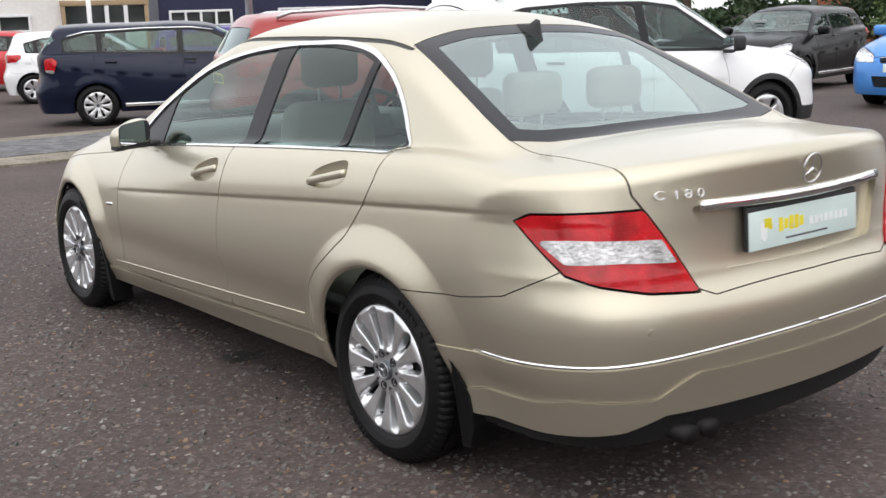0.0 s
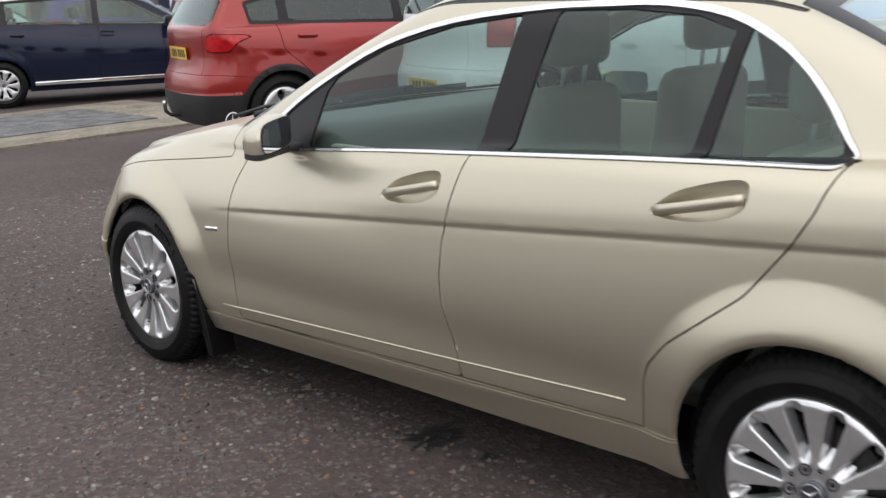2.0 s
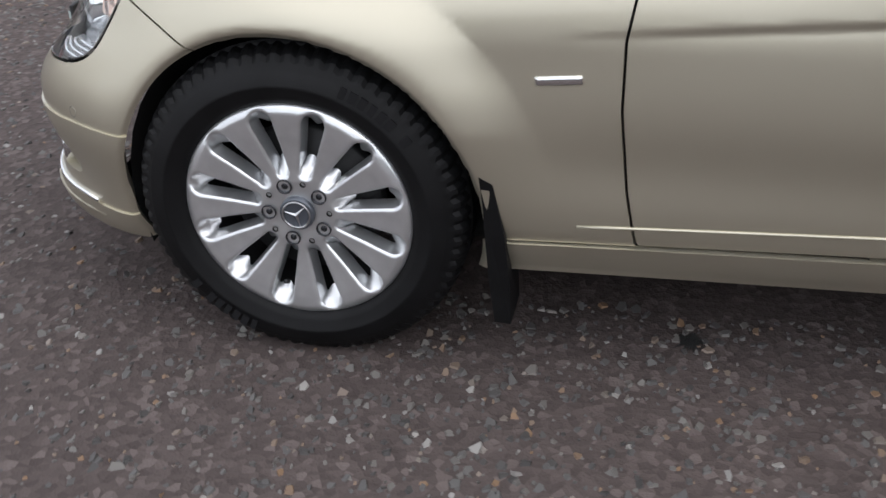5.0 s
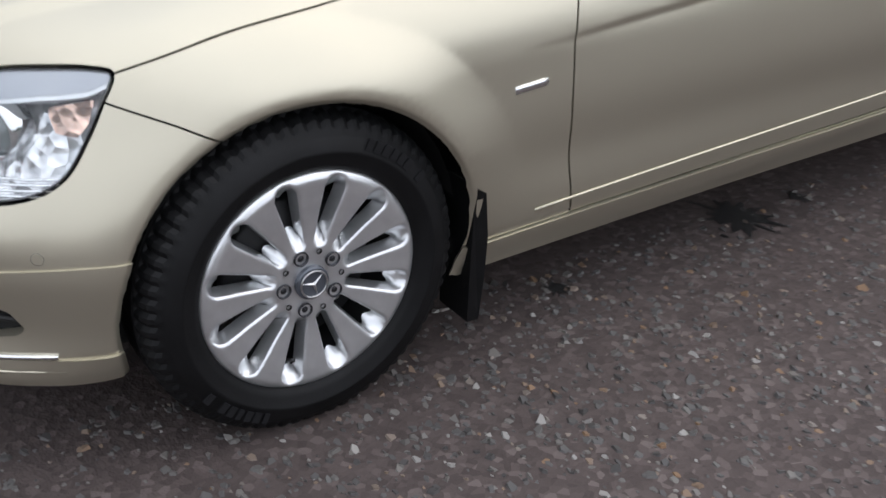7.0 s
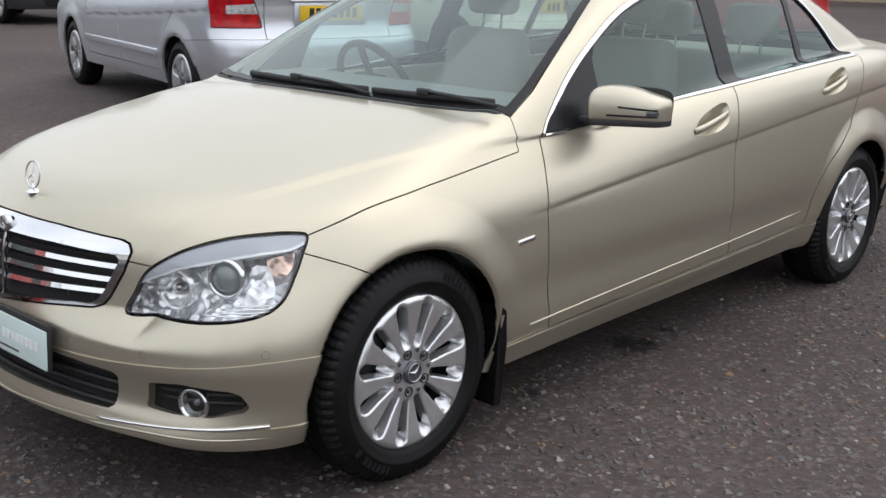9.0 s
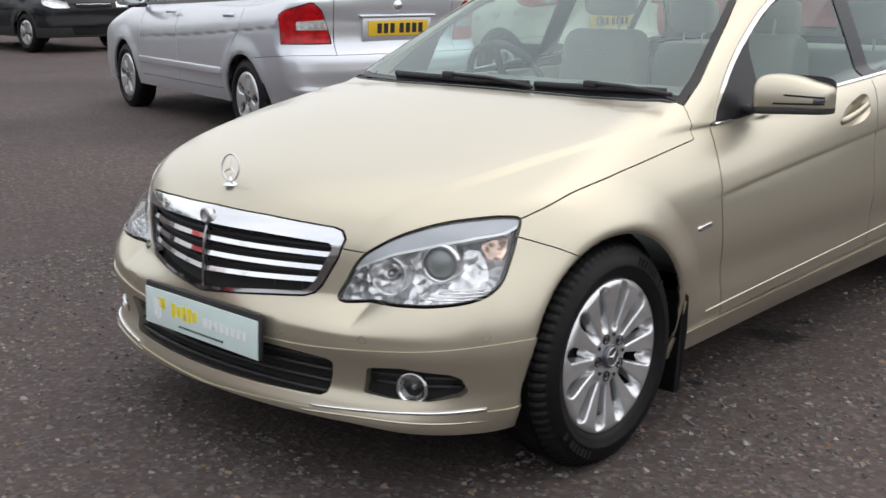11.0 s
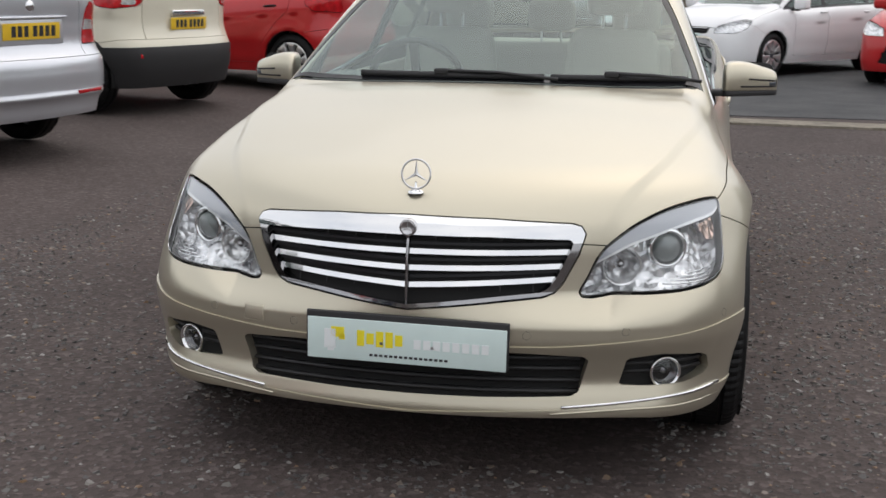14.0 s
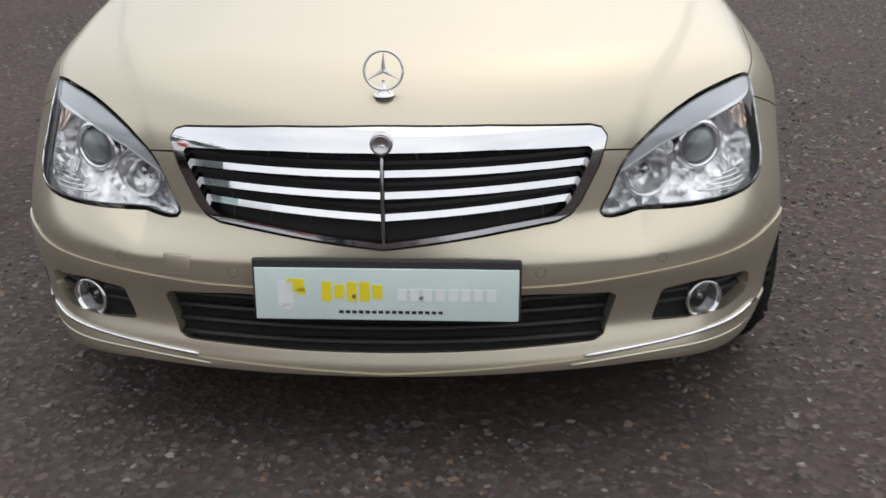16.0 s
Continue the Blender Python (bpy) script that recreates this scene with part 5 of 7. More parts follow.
    for k, ch in enumerate("C180"):
        cu = bpy.data.curves.new("badge", "FONT")
        cu.body, cu.size, cu.extrude = ch, 0.041, 0.003
        to = bpy.data.objects.new("badge", cu)
        scene.collection.objects.link(to)
        bpy.context.view_layer.update()
        me = bpy.data.meshes.new_from_object(to.evaluated_get(bpy.context.evaluated_depsgraph_get()))
        bpy.data.objects.remove(to)
        x = (-0.560, -0.508, -0.474, -0.436)[k]
        bd = part("badge_letter", me, M_BRIGHT, saloon)
        bd.matrix_local = Matrix.Translation((x, nose_y(-x - 0.015, 0.938, True) - 0.0070, 0.925)) @ Matrix.Rotation(radians(-14), 4, "Z") @ Matrix.Rotation(radians(82), 4, "X") @ Matrix.Diagonal((1.24, 0.85, 1, 1))
    for sg in (-1, 1):
        pts = []
        for a in np.linspace(0.0, 1.03, 26):
            x = 0.845 * math.sin(a * math.pi / 2.1)
            x = min(x, 0.835)
            z = 0.474 + 0.04 * (1 - min(x / 0.84, 1) ** 2)
            y = nose_y(x, z, True)
            if not pts or abs(pts[-1][1] - y) + abs(pts[-1][0] - sg * x) > 0.01:
                pts.append((sg * x, y + 0.001, z + 0.004))
        pts += [(sg * (side_x(y, 0.476) - 0.001), y, 0.478) for y in (-1.98, -1.9, -1.835)] if pts[-1][1] < -2.0 else []
        part("bumper_strip", tube(pts, (0.005, 0.0065), 8), M_CHROME, saloon)
    for dx in (-0.045, 0.045):
        part("exhaust_pipe", tube([(-0.43 + dx, -2.0, 0.262), (-0.43 + dx, -2.15, 0.262), (-0.43 + dx, -2.330, 0.258)], (0.034, 0.030), 18), M_EXHAUST, saloon)
    # flanks: lower moulding, wing badge, mirrors, mud flaps
    for sg in (-1, 1):
        pts = [(sg * (side_x(y, 0.322 + (0.905 - y) * 0.0447) + 0.0005), y, 0.322 + (0.905 - y) * 0.0447) for y in np.linspace(0.872, -0.885, 24)]
        part("side_moulding", tube(pts, (0.003, 0.0036), 8), M_GOLD, saloon, "slim bright moulding along the doors")
        pts = [(sg * (side_x(y, 0.597) + 0.001), y, 0.594 - (y - 0.905) * 0.08) for y in np.linspace(0.868, 0.945, 8)]
        part("wing_badge", tube(pts, (0.004, 0.0085), 10), M_CHROME, saloon, "small chrome badge on the wing")
        mr = part("door_mirror", mirror_shell(sg, 0.938, 1.0), M_GOLD, saloon, "gold door mirror with a black lower edge")
        part("mirror_foot", mirror_shell(sg, 0.921, 0.944, -0.002), M_BLACK, mr)
        part("mirror_arm", box(0.13, 0.085, 0.022, (sg * 0.772, 0.511, 0.907), 0.008), M_BLACK, mr)
        part("mirror_bezel", mirror_face(sg, 0.90, -0.0015), M_BLACK, mr)
        part("mirror_glass", mirror_face(sg, 0.87, -0.003), M_MIRROR, mr)
        for z0, z1, u0 in ((0.982, 0.974, 0.46), (0.956, 0.954, 0.32)):
            pts = [mirror_front(sg, u, z0 + (z1 - z0) * (u - u0) / (0.97 - u0), 0.0008) for u in np.linspace(u0, 0.97, 9)]
            part("mirror_slot", tube(pts, (0.0014, 0.0034), 6), M_GLOSSBLACK, mr)
        pts = [mirror_front(sg, u, 0.964, 0.0) for u in np.linspace(0.84, 0.975, 6)]
        part("mirror_indicator", tube(pts, (0.0012, 0.0065), 8), M_CAP, mr)
        for fy, dz in ((1, 0.0), (-1, 0.02)):
            bm = bmesh.new()
            rows = []
            for d, z in (((0.343, 0.420), (0.346, 0.36), (0.348, 0.30), (0.352, 0.20), (0.360, 0.100), (0.390, 0.097), (0.390, 0.20), (0.384, 0.30), (0.366, 0.405)) if fy > 0 else ((0.300, 0.452), (0.327, 0.37), (0.338, 0.30), (0.346, 0.22), (0.358, 0.125), (0.388, 0.128), (0.410, 0.20), (0.408, 0.30), (0.370, 0.40))):
                y = fy * (1.38 - d if fy > 0 else 1.38 + d)
                xo = side_x(y, max(z + dz, 0.34)) + (0.002 if fy > 0 else 0.009) - max(0.0, 0.3 - z) * 0.12
                rows.append([bm.verts.new((sg * xx, y, z + dz)) for xx in (xo, xo - 0.10)])
            for a, b in zip(rows, rows[1:] + rows[:1]):
                bm.faces.new((a[0], a[1], b[1], b[0]))
            bm.faces.new([r[0] for r in rows])
            bm.faces.new([r[1] for r in rows])
            bmesh.ops.recalc_face_normals(bm, faces=bm.faces[:])
            part("mud_flap", bm, M_RUBBER, saloon, "black rubber mud flap")
        for yy in (1.38, -1.38):
            bm = lathe([(0.352, 0.0), (0.356, 0.30), (0.10, 0.31)], 36)
            bmesh.ops.delete(bm, geom=[v for v in bm.verts if v.co.z < -0.15], context="VERTS")
            al = part("arch_liner", bm, M_DARK, saloon)
            al.matrix_local = Matrix.Translation((sg * 0.79, yy, 0.305)) @ (Matrix.Identity(4) if sg < 0 else Matrix.Rotation(math.pi, 4, "Z"))
    # wipers, roof fin, floor pan
    for xs in ((0.44, -0.20), (-0.22, -0.665)):
        pts = []
        for x in np.linspace(xs[0], xs[1], 12):
            y = 0.942 - 0.20 * x * x
            pts.append((x, y, top_z(x, y) + 0.009))
        wp = part("wiper", tube(pts, (0.006, 0.011), 8), M_BLACK, saloon)
        mid = pts[5]
        part("wiper_arm", tube([(mid[0] - 0.0, mid[1], mid[2] + 0.016), ((mid[0] + xs[1]) / 2 - 0.02, mid[1] + 0.02, mid[2] + 0.014), (xs[1] - 0.05, pts[-1][1] + 0.05, pts[-1][2] - 0.002)], (0.007, 0.006), 8), M_BLACK, wp)
        part("wiper_joint", box(0.05, 0.022, 0.022, (mid[0], mid[1], mid[2] + 0.012), 0.006), M_BLACK, wp)
    bm = bmesh.new()
    sec = []
    for k, (y, h, w) in enumerate(((-1.075, 0.004, 0.004), (-1.105, 0.016, 0.018), (-1.15, 0.034, 0.018), (-1.185, 0.066, 0.010), (-1.205, 0.070, 0.006), (-1.215, 0.004, 0.006))):
        z = top_z(0, y) - 0.004
        sec.append([bm.verts.new(p) for p in ((-w, y, z), (-w * 0.35, y, z + h * 0.75), (0, y, z + h), (w * 0.35, y, z + h * 0.75), (w, y, z))])
    for a, b in zip(sec, sec[1:]):
        for k in range(4):
            bm.faces.new((a[k], a[k + 1], b[k + 1], b[k]))
    bmesh.ops.recalc_face_normals(bm, faces=bm.faces[:])
    part("roof_aerial", smooth(bm), M_BLACK, saloon, "black shark-fin aerial")
    part("floor_pan", box(1.45, 3.9, 0.05, (0, -0.1, 0.235), 0.02), M_DARK, saloon)


def mirror_form(u):
    """At u (0 at the door, 1 outside): the end's rounding, the top's height, the depth ahead and behind."""
    end = max(1 - abs(2 * u - 1) ** 12, 0.0) ** 0.34
    return end, 1.040 + 0.006 * math.sin(math.pi * min(u * 1.4, 1.0)) - 0.036 * u * u, 0.072 - 0.020 * u, 0.052


def mirror_place(sg, u, y, z):
    return (sg * (0.797 + 0.198 * u), 0.466 + y - 0.100 * (u - 0.5), z - 0.024)


def mirror_front(sg, u, z, out):
    """A place on the front of the shell."""
    end, top, f, b = mirror_form(u)
    zc = 0.938 + 0.40 * (top - 0.938)
    v = min(max(z - zc, 0.0) / ((top - zc) * end), 1.0)
    return mirror_place(sg, u, f * end * (1 - v ** 2.7) ** (1 / 2.7) + out, z)


def mirror_shell(sg, low, high, grow=0.0):
    """A mirror shell, fuller towards the front, flat behind. high < 1: a shallow tray under it."""
    bm = bmesh.new()
    rows = []
    for u in np.concatenate([[0.00001, 0.0003, 0.0015, 0.005, 0.015, 0.04], np.linspace(0.08, 0.92, 13), [0.96, 0.985, 0.995, 0.9985, 0.9997, 0.99999]]):
        end, top, f, b = mirror_form(u)
        top = top if high >= 1 else high
        zc = low + 0.40 * (top - low)
        row = []
        for k in range(28):
            a = 2 * math.pi * k / 28
            c, q = math.cos(a), math.sin(a)
            n = 2.7 if c > 0 and q > 0 and high >= 1 else 9.0
            y = math.copysign(abs(c) ** (2 / n), c) * ((f if c > 0 else b) * end + grow)
            rz = (top - zc) * (end if high >= 1 else 1.0) if q > 0 else zc - low
            z = zc + rz * math.copysign(abs(q) ** (2 / (2.7 if q > 0 and high >= 1 else 9.0)), q)
            row.append(bm.verts.new(mirror_place(sg, u, y, z)))
        rows.append(row)
    for r0, r1 in zip(rows, rows[1:]):
        for k in range(28):
            bm.faces.new((r0[k], r0[(k + 1) % 28], r1[(k + 1) % 28], r1[k]))
    bm.faces.new(rows[0])
    bm.faces.new(rows[-1])
    bmesh.ops.recalc_face_normals(bm, faces=bm.faces[:])
    return smooth(bm)


def mirror_face(sg, scale, out):
    """A rounded plate on the back of the mirror shell."""
    bm = bmesh.new()
    rings = []
    for d in (0.0, 0.004):
        ring = []
        for k in range(32):
            a = 2 * math.pi * k / 32
            u = 0.5 + 0.5 * scale * math.copysign(abs(math.cos(a)) ** 0.45, math.cos(a))
            z = 0.989 - 0.012 * (u - 0.5) + 0.053 * scale * math.copysign(abs(math.sin(a)) ** 0.45, math.sin(a))
            ring.append(bm.verts.new(mirror_place(sg, u, -0.052 + out + d, z)))
        rings.append(ring)
    for k in range(32):
        bm.faces.new((rings[0][k], rings[0][(k + 1) % 32], rings[1][(k + 1) % 32], rings[1][k]))
    bm.faces.new(rings[0])
    bm.faces.new(rings[1])
    bmesh.ops.recalc_face_normals(bm, faces=bm.faces[:])
    return bm


def seat(car, x, y, z, fabric, w=0.50, turn=0.0, bench=False):
    """A seat: cushion, back, headrest on two posts."""
    m = Matrix.Translation((x, y, z)) @ Matrix.Rotation(radians(turn), 4, "Z")
    cu = part("seat", box(w, 0.50, 0.16, (0, 0.05, 0.0), 0.05, 3), fabric, car)
    cu.matrix_local = m
    bk = box(w - 0.02, 0.14, 0.58, (0, -0.29, 0.31), 0.06, 4)
    for v in bk.verts:
        u = max(0.0, (v.co.z - 0.25) / 0.35)
        v.co.x *= 1 - (0.05 if bench else 0.28) * u * u
        v.co.y -= 0.06 * u - 0.02 * (1 - min(1.0, (2 * v.co.x / w) ** 2))
    part("backrest", smooth(bk), fabric, cu)
    n = 3 if bench else 1
    for k in range(n):
        ox = (k - (n - 1) / 2) * w / 3.0
        part("headrest", box(0.24, 0.11, 0.16, (ox, -0.36, 0.735), 0.052, 4), fabric, cu)
        for px in (-0.05, 0.05):
            part("headrest_post", tube([(ox + px, -0.345, 0.57), (ox + px, -0.36, 0.68)], 0.006, 6), M_SATIN, cu)
    return cu


def saloon_cabin():
    for x in (-0.36, 0.36):
        seat(saloon, x, 0.02, 0.50, M_SEATL)
    seat(saloon, 0, -0.80, 0.40, M_SEATL, 1.28, bench=True)
    part("dashboard", box(1.36, 0.42, 0.26, (0, 0.66, 0.83), 0.08, 4), M_SEATGREY, saloon)
    part("parcel_shelf", box(1.24, 0.40, 0.03, (0, -1.40, 0.985), 0.01), M_CREAM, saloon)
    part("cabin_floor", box(1.4, 2.2, 0.03, (0, -0.35, 0.40), 0.01), M_SEATGREY, saloon)
    sw = part("steering_wheel", tube([(0.185 * math.cos(a), 0.185 * math.sin(a), 0) for a in np.linspace(0, 2 * math.pi, 36, endpoint=False)], 0.015, 8, True), M_BLACK, saloon)
    sw.matrix_local = Matrix.Translation((0.36, 0.36, 0.90)) @ Matrix.Rotation(radians(65), 4, "X")
    part("wheel_hub", box(0.16, 0.12, 0.03, (0, 0, -0.015), 0.012), M_BLACK, sw)
    for a in (90, 200, 340):
        part("wheel_spoke", box(0.16, 0.035, 0.012, (0.10 * math.cos(radians(a)), 0.10 * math.sin(radians(a)), -0.008), 0.004, rot=(0, 0, a)), M_BLACK, sw)
    part("interior_mirror", box(0.17, 0.03, 0.045, (0, 0.28, 1.312), 0.014), M_SEATGREY, saloon)
    for sg in (-1, 1):
        part("door_lining", box(0.03, 1.72, 0.32, (sg * 0.715, -0.50, 0.76), 0.01), M_CREAM, saloon)


M_SEAM = mat("shaded_joint", (0.10, 0.09, 0.07), 0.6)
M_EXHAUST = mat("sooty_steel", (0.016, 0.015, 0.014), 0.6, 0.6, noise_scale=20, noise_amt=0.4)
M_BRIGHT = mat("bright_badge_metal", (0.88, 0.88, 0.88), 0.25, 0.25, 0.5)
M_MIRROR = mat("mirror", (0.62, 0.64, 0.66), 0.02, 1.0)
M_SEATL = mat("light_grey_leather", (0.29, 0.272, 0.228), 0.6, bump=0.1, bump_scale=120)
saloon_details()
saloon_cabin()


# ---- the other parked cars ----
def hatch_spec(L, W, H, wb, fo, cowl=0.98, nose=0.78, belt=(0.92, 1.02), ws=0.55, back=1.7, tailz=0.95, clear=0.20, notch=None, wheel=0.32, rooflen=0.0, bulge=0.0, deck=None):
    """Numbers of a two-box car (or, with a deck, a three-box one) about the middle of its wheelbase."""
    h = W / 2
    yf, yr = wb / 2 + fo, wb / 2 + fo - L
    wy = yf - 0.98 + bulge
    b0, b1 = belt
    if deck:
        top = [(yr - 0.1, deck - 0.02), (yr + 0.1, deck), (yr + 0.45, deck + 0.01), (yr + 0.75, b1 + 0.01), (-0.3, (b0 + b1) / 2), (wy - 0.5, b0), (wy, cowl), (wy + 0.4, cowl - 0.05), (yf - 0.2, nose + 0.03), (yf - 0.06, nose - 0.04), (yf + 0.2, nose - 0.15)]
    else:
        top = [(yr - 0.1, b1 + 0.01), (yr + 0.5, b1 + 0.01), (-0.3, (b0 + b1) / 2 + 0.01), (wy - 0.5, b0), (wy, cowl), (wy + 0.4, cowl - 0.045), (yf - 0.2, nose + 0.03), (yf - 0.06, nose - 0.04), (yf + 0.2, nose - 0.15)]
    ry = yr + (0.60 if deck else 0.10)
    rz = deck if deck else tailz
    return dict(
        hw=[(yr - 0.1, h - 0.09), (yr + 0.25, h - 0.035), (-wb / 2, h - 0.012), (0, h - 0.012), (wb / 2, h - 0.022), (yf - 0.35, h - 0.05), (yf + 0.1, h - 0.10)],
        crease=[(yr, tailz - 0.14), (-0.3, 0.77), (yf, 0.66)],
        prof=[(-0.75, -0.09), (-0.56, -0.06), (-0.45, -0.03), (-0.33, -0.008), (-0.2, 0.0), (-0.1, 0.0), (0.0, -0.001), (0.06, -0.008), (0.13, -0.026), (0.2, -0.055), (0.28, -0.095), (0.5, -0.22)],
        top=top, fall=[(yr, 0.05 if deck else 0.02), (0, 0.0), (wy - 0.2, 0.03), (wy + 0.2, 0.08), (yf, 0.11)],
        front=[(0.1, yf - 0.08), (clear + 0.02, yf - 0.02), (0.45, yf), (0.6, yf - 0.02), (nose - 0.05, yf - 0.05), (nose + 0.2, yf - 0.3)],
        rear=[(0.1, yr + 0.12), (clear + 0.05, yr + 0.04), (0.45, yr), (0.62, yr + 0.005), (0.72, yr + 0.05), (tailz, yr + 0.07), (1.3, yr + 0.1)],
        ridge=[(-1.0, 1.46), (1.0, 0.82), (2.2, 0.436)], fcurve=0.24, fcorner=0.30, rcurve=0.17, rcorner=0.45,
        green=(h - 0.105, 0.36, b0), gbow=0.08, gplan=0.012, gfront=0.0, cabfloor=min(b0, b1) - 0.06,
        roof=[(yr - 0.3, H - 0.14), (yr + 0.2 + rooflen, H - 0.055), (-0.6, H - 0.008), (-0.1, H), (0.35, H - 0.03), (0.9, H - 0.12), (1.4, H - 0.25)], rooffall=0.06,
        screen=(wy, cowl + 0.01, ws, 0.18), back=(ry, rz + 0.01, back, 0.10),
        kshoulder=0.07, kend=0.16, krail=0.09, kpillar=0.08, kbelt=0.02,
        arches=[(wb / 2, wheel - 0.01, wheel + 0.035), (-wb / 2, wheel - 0.01, wheel + 0.035)], flare=0.014, bottom=clear,
        yf=yf, yr=yr, wy=wy, ws=ws, H=H, W=W, wb=wb, b0=b0, b1=b1, wheel=wheel, clear=clear, nose=nose, tailz=tailz, deck=deck, backs=back, cowl=cowl, keel=None, kink=0.008, scoop=0.008, rlean=0.0, hatch=not deck, lipflare=0.0, kinkend=wb / 2 - 0.45)


def bar5(R):
    return rim_mesh(R, 5, 0.06, (0.075, R * 0.88, 0.014, 0.052), detail=0.8)


def bar10(R):
    return rim_mesh(R, 9, 0.06, (0.075, R * 0.90, 0.009, 0.028), detail=0.8)


RIM_A, RIM_B = bar5(0.215), bar10(0.225)
TYRE_A, TYRE_B = tyre_mesh(0.318, 0.212, 0.205, 72), tyre_mesh(0.338, 0.222, 0.215, 72)


def parked_car(label, m, s, colour, cladding=None, tail=None, head=None, rim=None, rim_mat=None, glassmat=None, chrome_line=False, dlo_rear=0.52, quarter=True, tail_clear=None, rails=None, plate_r=None, plate_f=None, lower_black=0.0, step=0.05, turn=2.2, grille=None, handle=None, band=None, trim=None, door_b=-0.02):
    """A parked car from its spec, with panels, glass, lamps, bumpers, mirrors and wheels."""
    car = thing("parked_car", m, label, "car", "parked cars on the forecourt")
    F = sedan_field(s)
    yf, yr, wb, H, wR = s["yf"], s["yr"], s["wb"], s["H"], s["wheel"]
    sk = skin_of(F, yr + 0.75, yf - 0.75, 0.5, step, turn, s["clear"], 180)
    full = Skin(sk.V.copy(), sk.T.copy())
    arch = lambda g: (lambda x, y, z: np.where(np.abs(x) > 0.4, np.minimum(np.hypot(y - wb / 2, z - wR + 0.01), np.hypot(y + wb / 2, z - wR + 0.01)) - wR - g, 1))
    fa = lambda x, y: np.arctan2(np.abs(x), y - (yf - 0.85))
    ra = lambda x, y: np.arctan2(np.abs(x), (yr + 0.9) - y)
    pan = lambda nm, k, mt, par=car, **kw: panel(nm, k, F, mt, par, **kw)
    sk.take(arch(0.03))
    sk.take(lambda x, y, z: z - s["clear"])
    nz = s["nose"]
    head = head or [(0.50, nz - 0.16), (0.56, nz - 0.06), (0.80, nz - 0.005), (1.02, nz + 0.03), (1.10, nz + 0.01), (0.98, nz - 0.10), (0.8, nz - 0.16)]
    hl = sk.take(lambda x, y, z: np.where(y > wb / 2, 0.8 * poly_sdf(fa(x, y), z, head), 1), 0.003)
    tz = s["tailz"]
    tail = tail or [(1.04, tz), (0.62, tz), (0.58, tz - 0.13), (0.60, tz - 0.17), (0.95, tz - 0.15), (1.05, tz - 0.08)]
    tl = sk.take(lambda x, y, z: np.where(y < -wb / 2, 0.8 * poly_sdf(ra(x, y), z, tail), 1), 0.003)
    gb = grille or [(-0.2, nz - 0.07), (0.36, nz - 0.08), (0.33, nz - 0.17), (-0.2, nz - 0.18)]
    gr = sk.take(lambda x, y, z: np.where(y > wb / 2, poly_sdf(np.abs(x), z, gb), 1))
    lo = sk.take(lambda x, y, z: np.where(y > wb / 2, poly_sdf(np.abs(x), z, [(-0.2, 0.44), (0.45, 0.44), (0.40, 0.29), (-0.2, 0.29)]), 1))
    wy, ws, b0, b1 = s["wy"], s["ws"], s["b0"], s["b1"]
    wt = wy - (H - 0.085 - s["cowl"]) / ws
    hw_ = s["green"][0]
    scr = sk.take(lambda x, y, z: np.where((z > b0 - 0.02) & (y > 0), poly_sdf(np.abs(x), y, [(-0.2, wt + 0.03), (0.3, wt + 0.01), (hw_ - 0.20, wt - 0.03), (hw_ - 0.06, wy - 0.16), (0.45, wy - 0.05), (-0.2, wy)]), 1), 0.002)
    if s["deck"]:
        bt = yr + 0.60 + (H - 0.10 - s["deck"]) / s["backs"]
        bck = sk.take(lambda x, y, z: np.where((z > b1 - 0.02) & (y < 0), poly_sdf(np.abs(x), y, [(-0.2, bt), (0.42, bt - 0.03), (hw_ - 0.12, yr + 0.68), (0.4, yr + 0.625), (-0.2, yr + 0.60)]), 1), 0.002)
    else:
        bck = sk.take(lambda x, y, z: np.where(y < yr + 0.75, poly_sdf(np.abs(x), z, [(-0.2, H - 0.16), (hw_ - 0.24, H - 0.17), (hw_ - 0.17, H - 0.24), (hw_ - 0.12, tz + 0.10), (hw_ - 0.18, tz + 0.055), (-0.2, tz + 0.05)]), 1), 0.002)
    yfr = wy - (b0 - s["cowl"] + 0.13) / ws - 0.02
    ytp = wy - (H - 0.16 - s["cowl"] + 0.13) / ws
    yq = yr + dlo_rear
    dpoly = [(yfr, b0 + 0.005), (ytp, H - 0.175), (ytp - 0.35, H - 0.125), (-0.6, H - 0.12), (yq + 0.35, H - 0.155), (yq + 0.08, H - 0.22), (yq - 0.03, (H + b1) / 2 - 0.02), (yq, b1 + 0.01), (-0.2, (b0 + b1) / 2 + 0.006)]
    dlo = sk.take(lambda x, y, z: np.where((np.abs(x) > 0.3) & (z > b0 - 0.1), poly_sdf(y, z, dpoly), 1), 0.001)
    hood = sk.take(lambda x, y, z: np.where((y > wy - 0.3) & (z > nz - 0.12), poly_sdf(np.abs(x), y, [(-0.2, wy + 0.02), (0.45, wy - 0.03), (s["W"] / 2 - 0.13, wy - 0.18), (s["W"] / 2 - 0.115, yf - 0.45), (0.55, yf - 0.12), (-0.2, yf - 0.02)]), 1), 0.003)
    doors = []
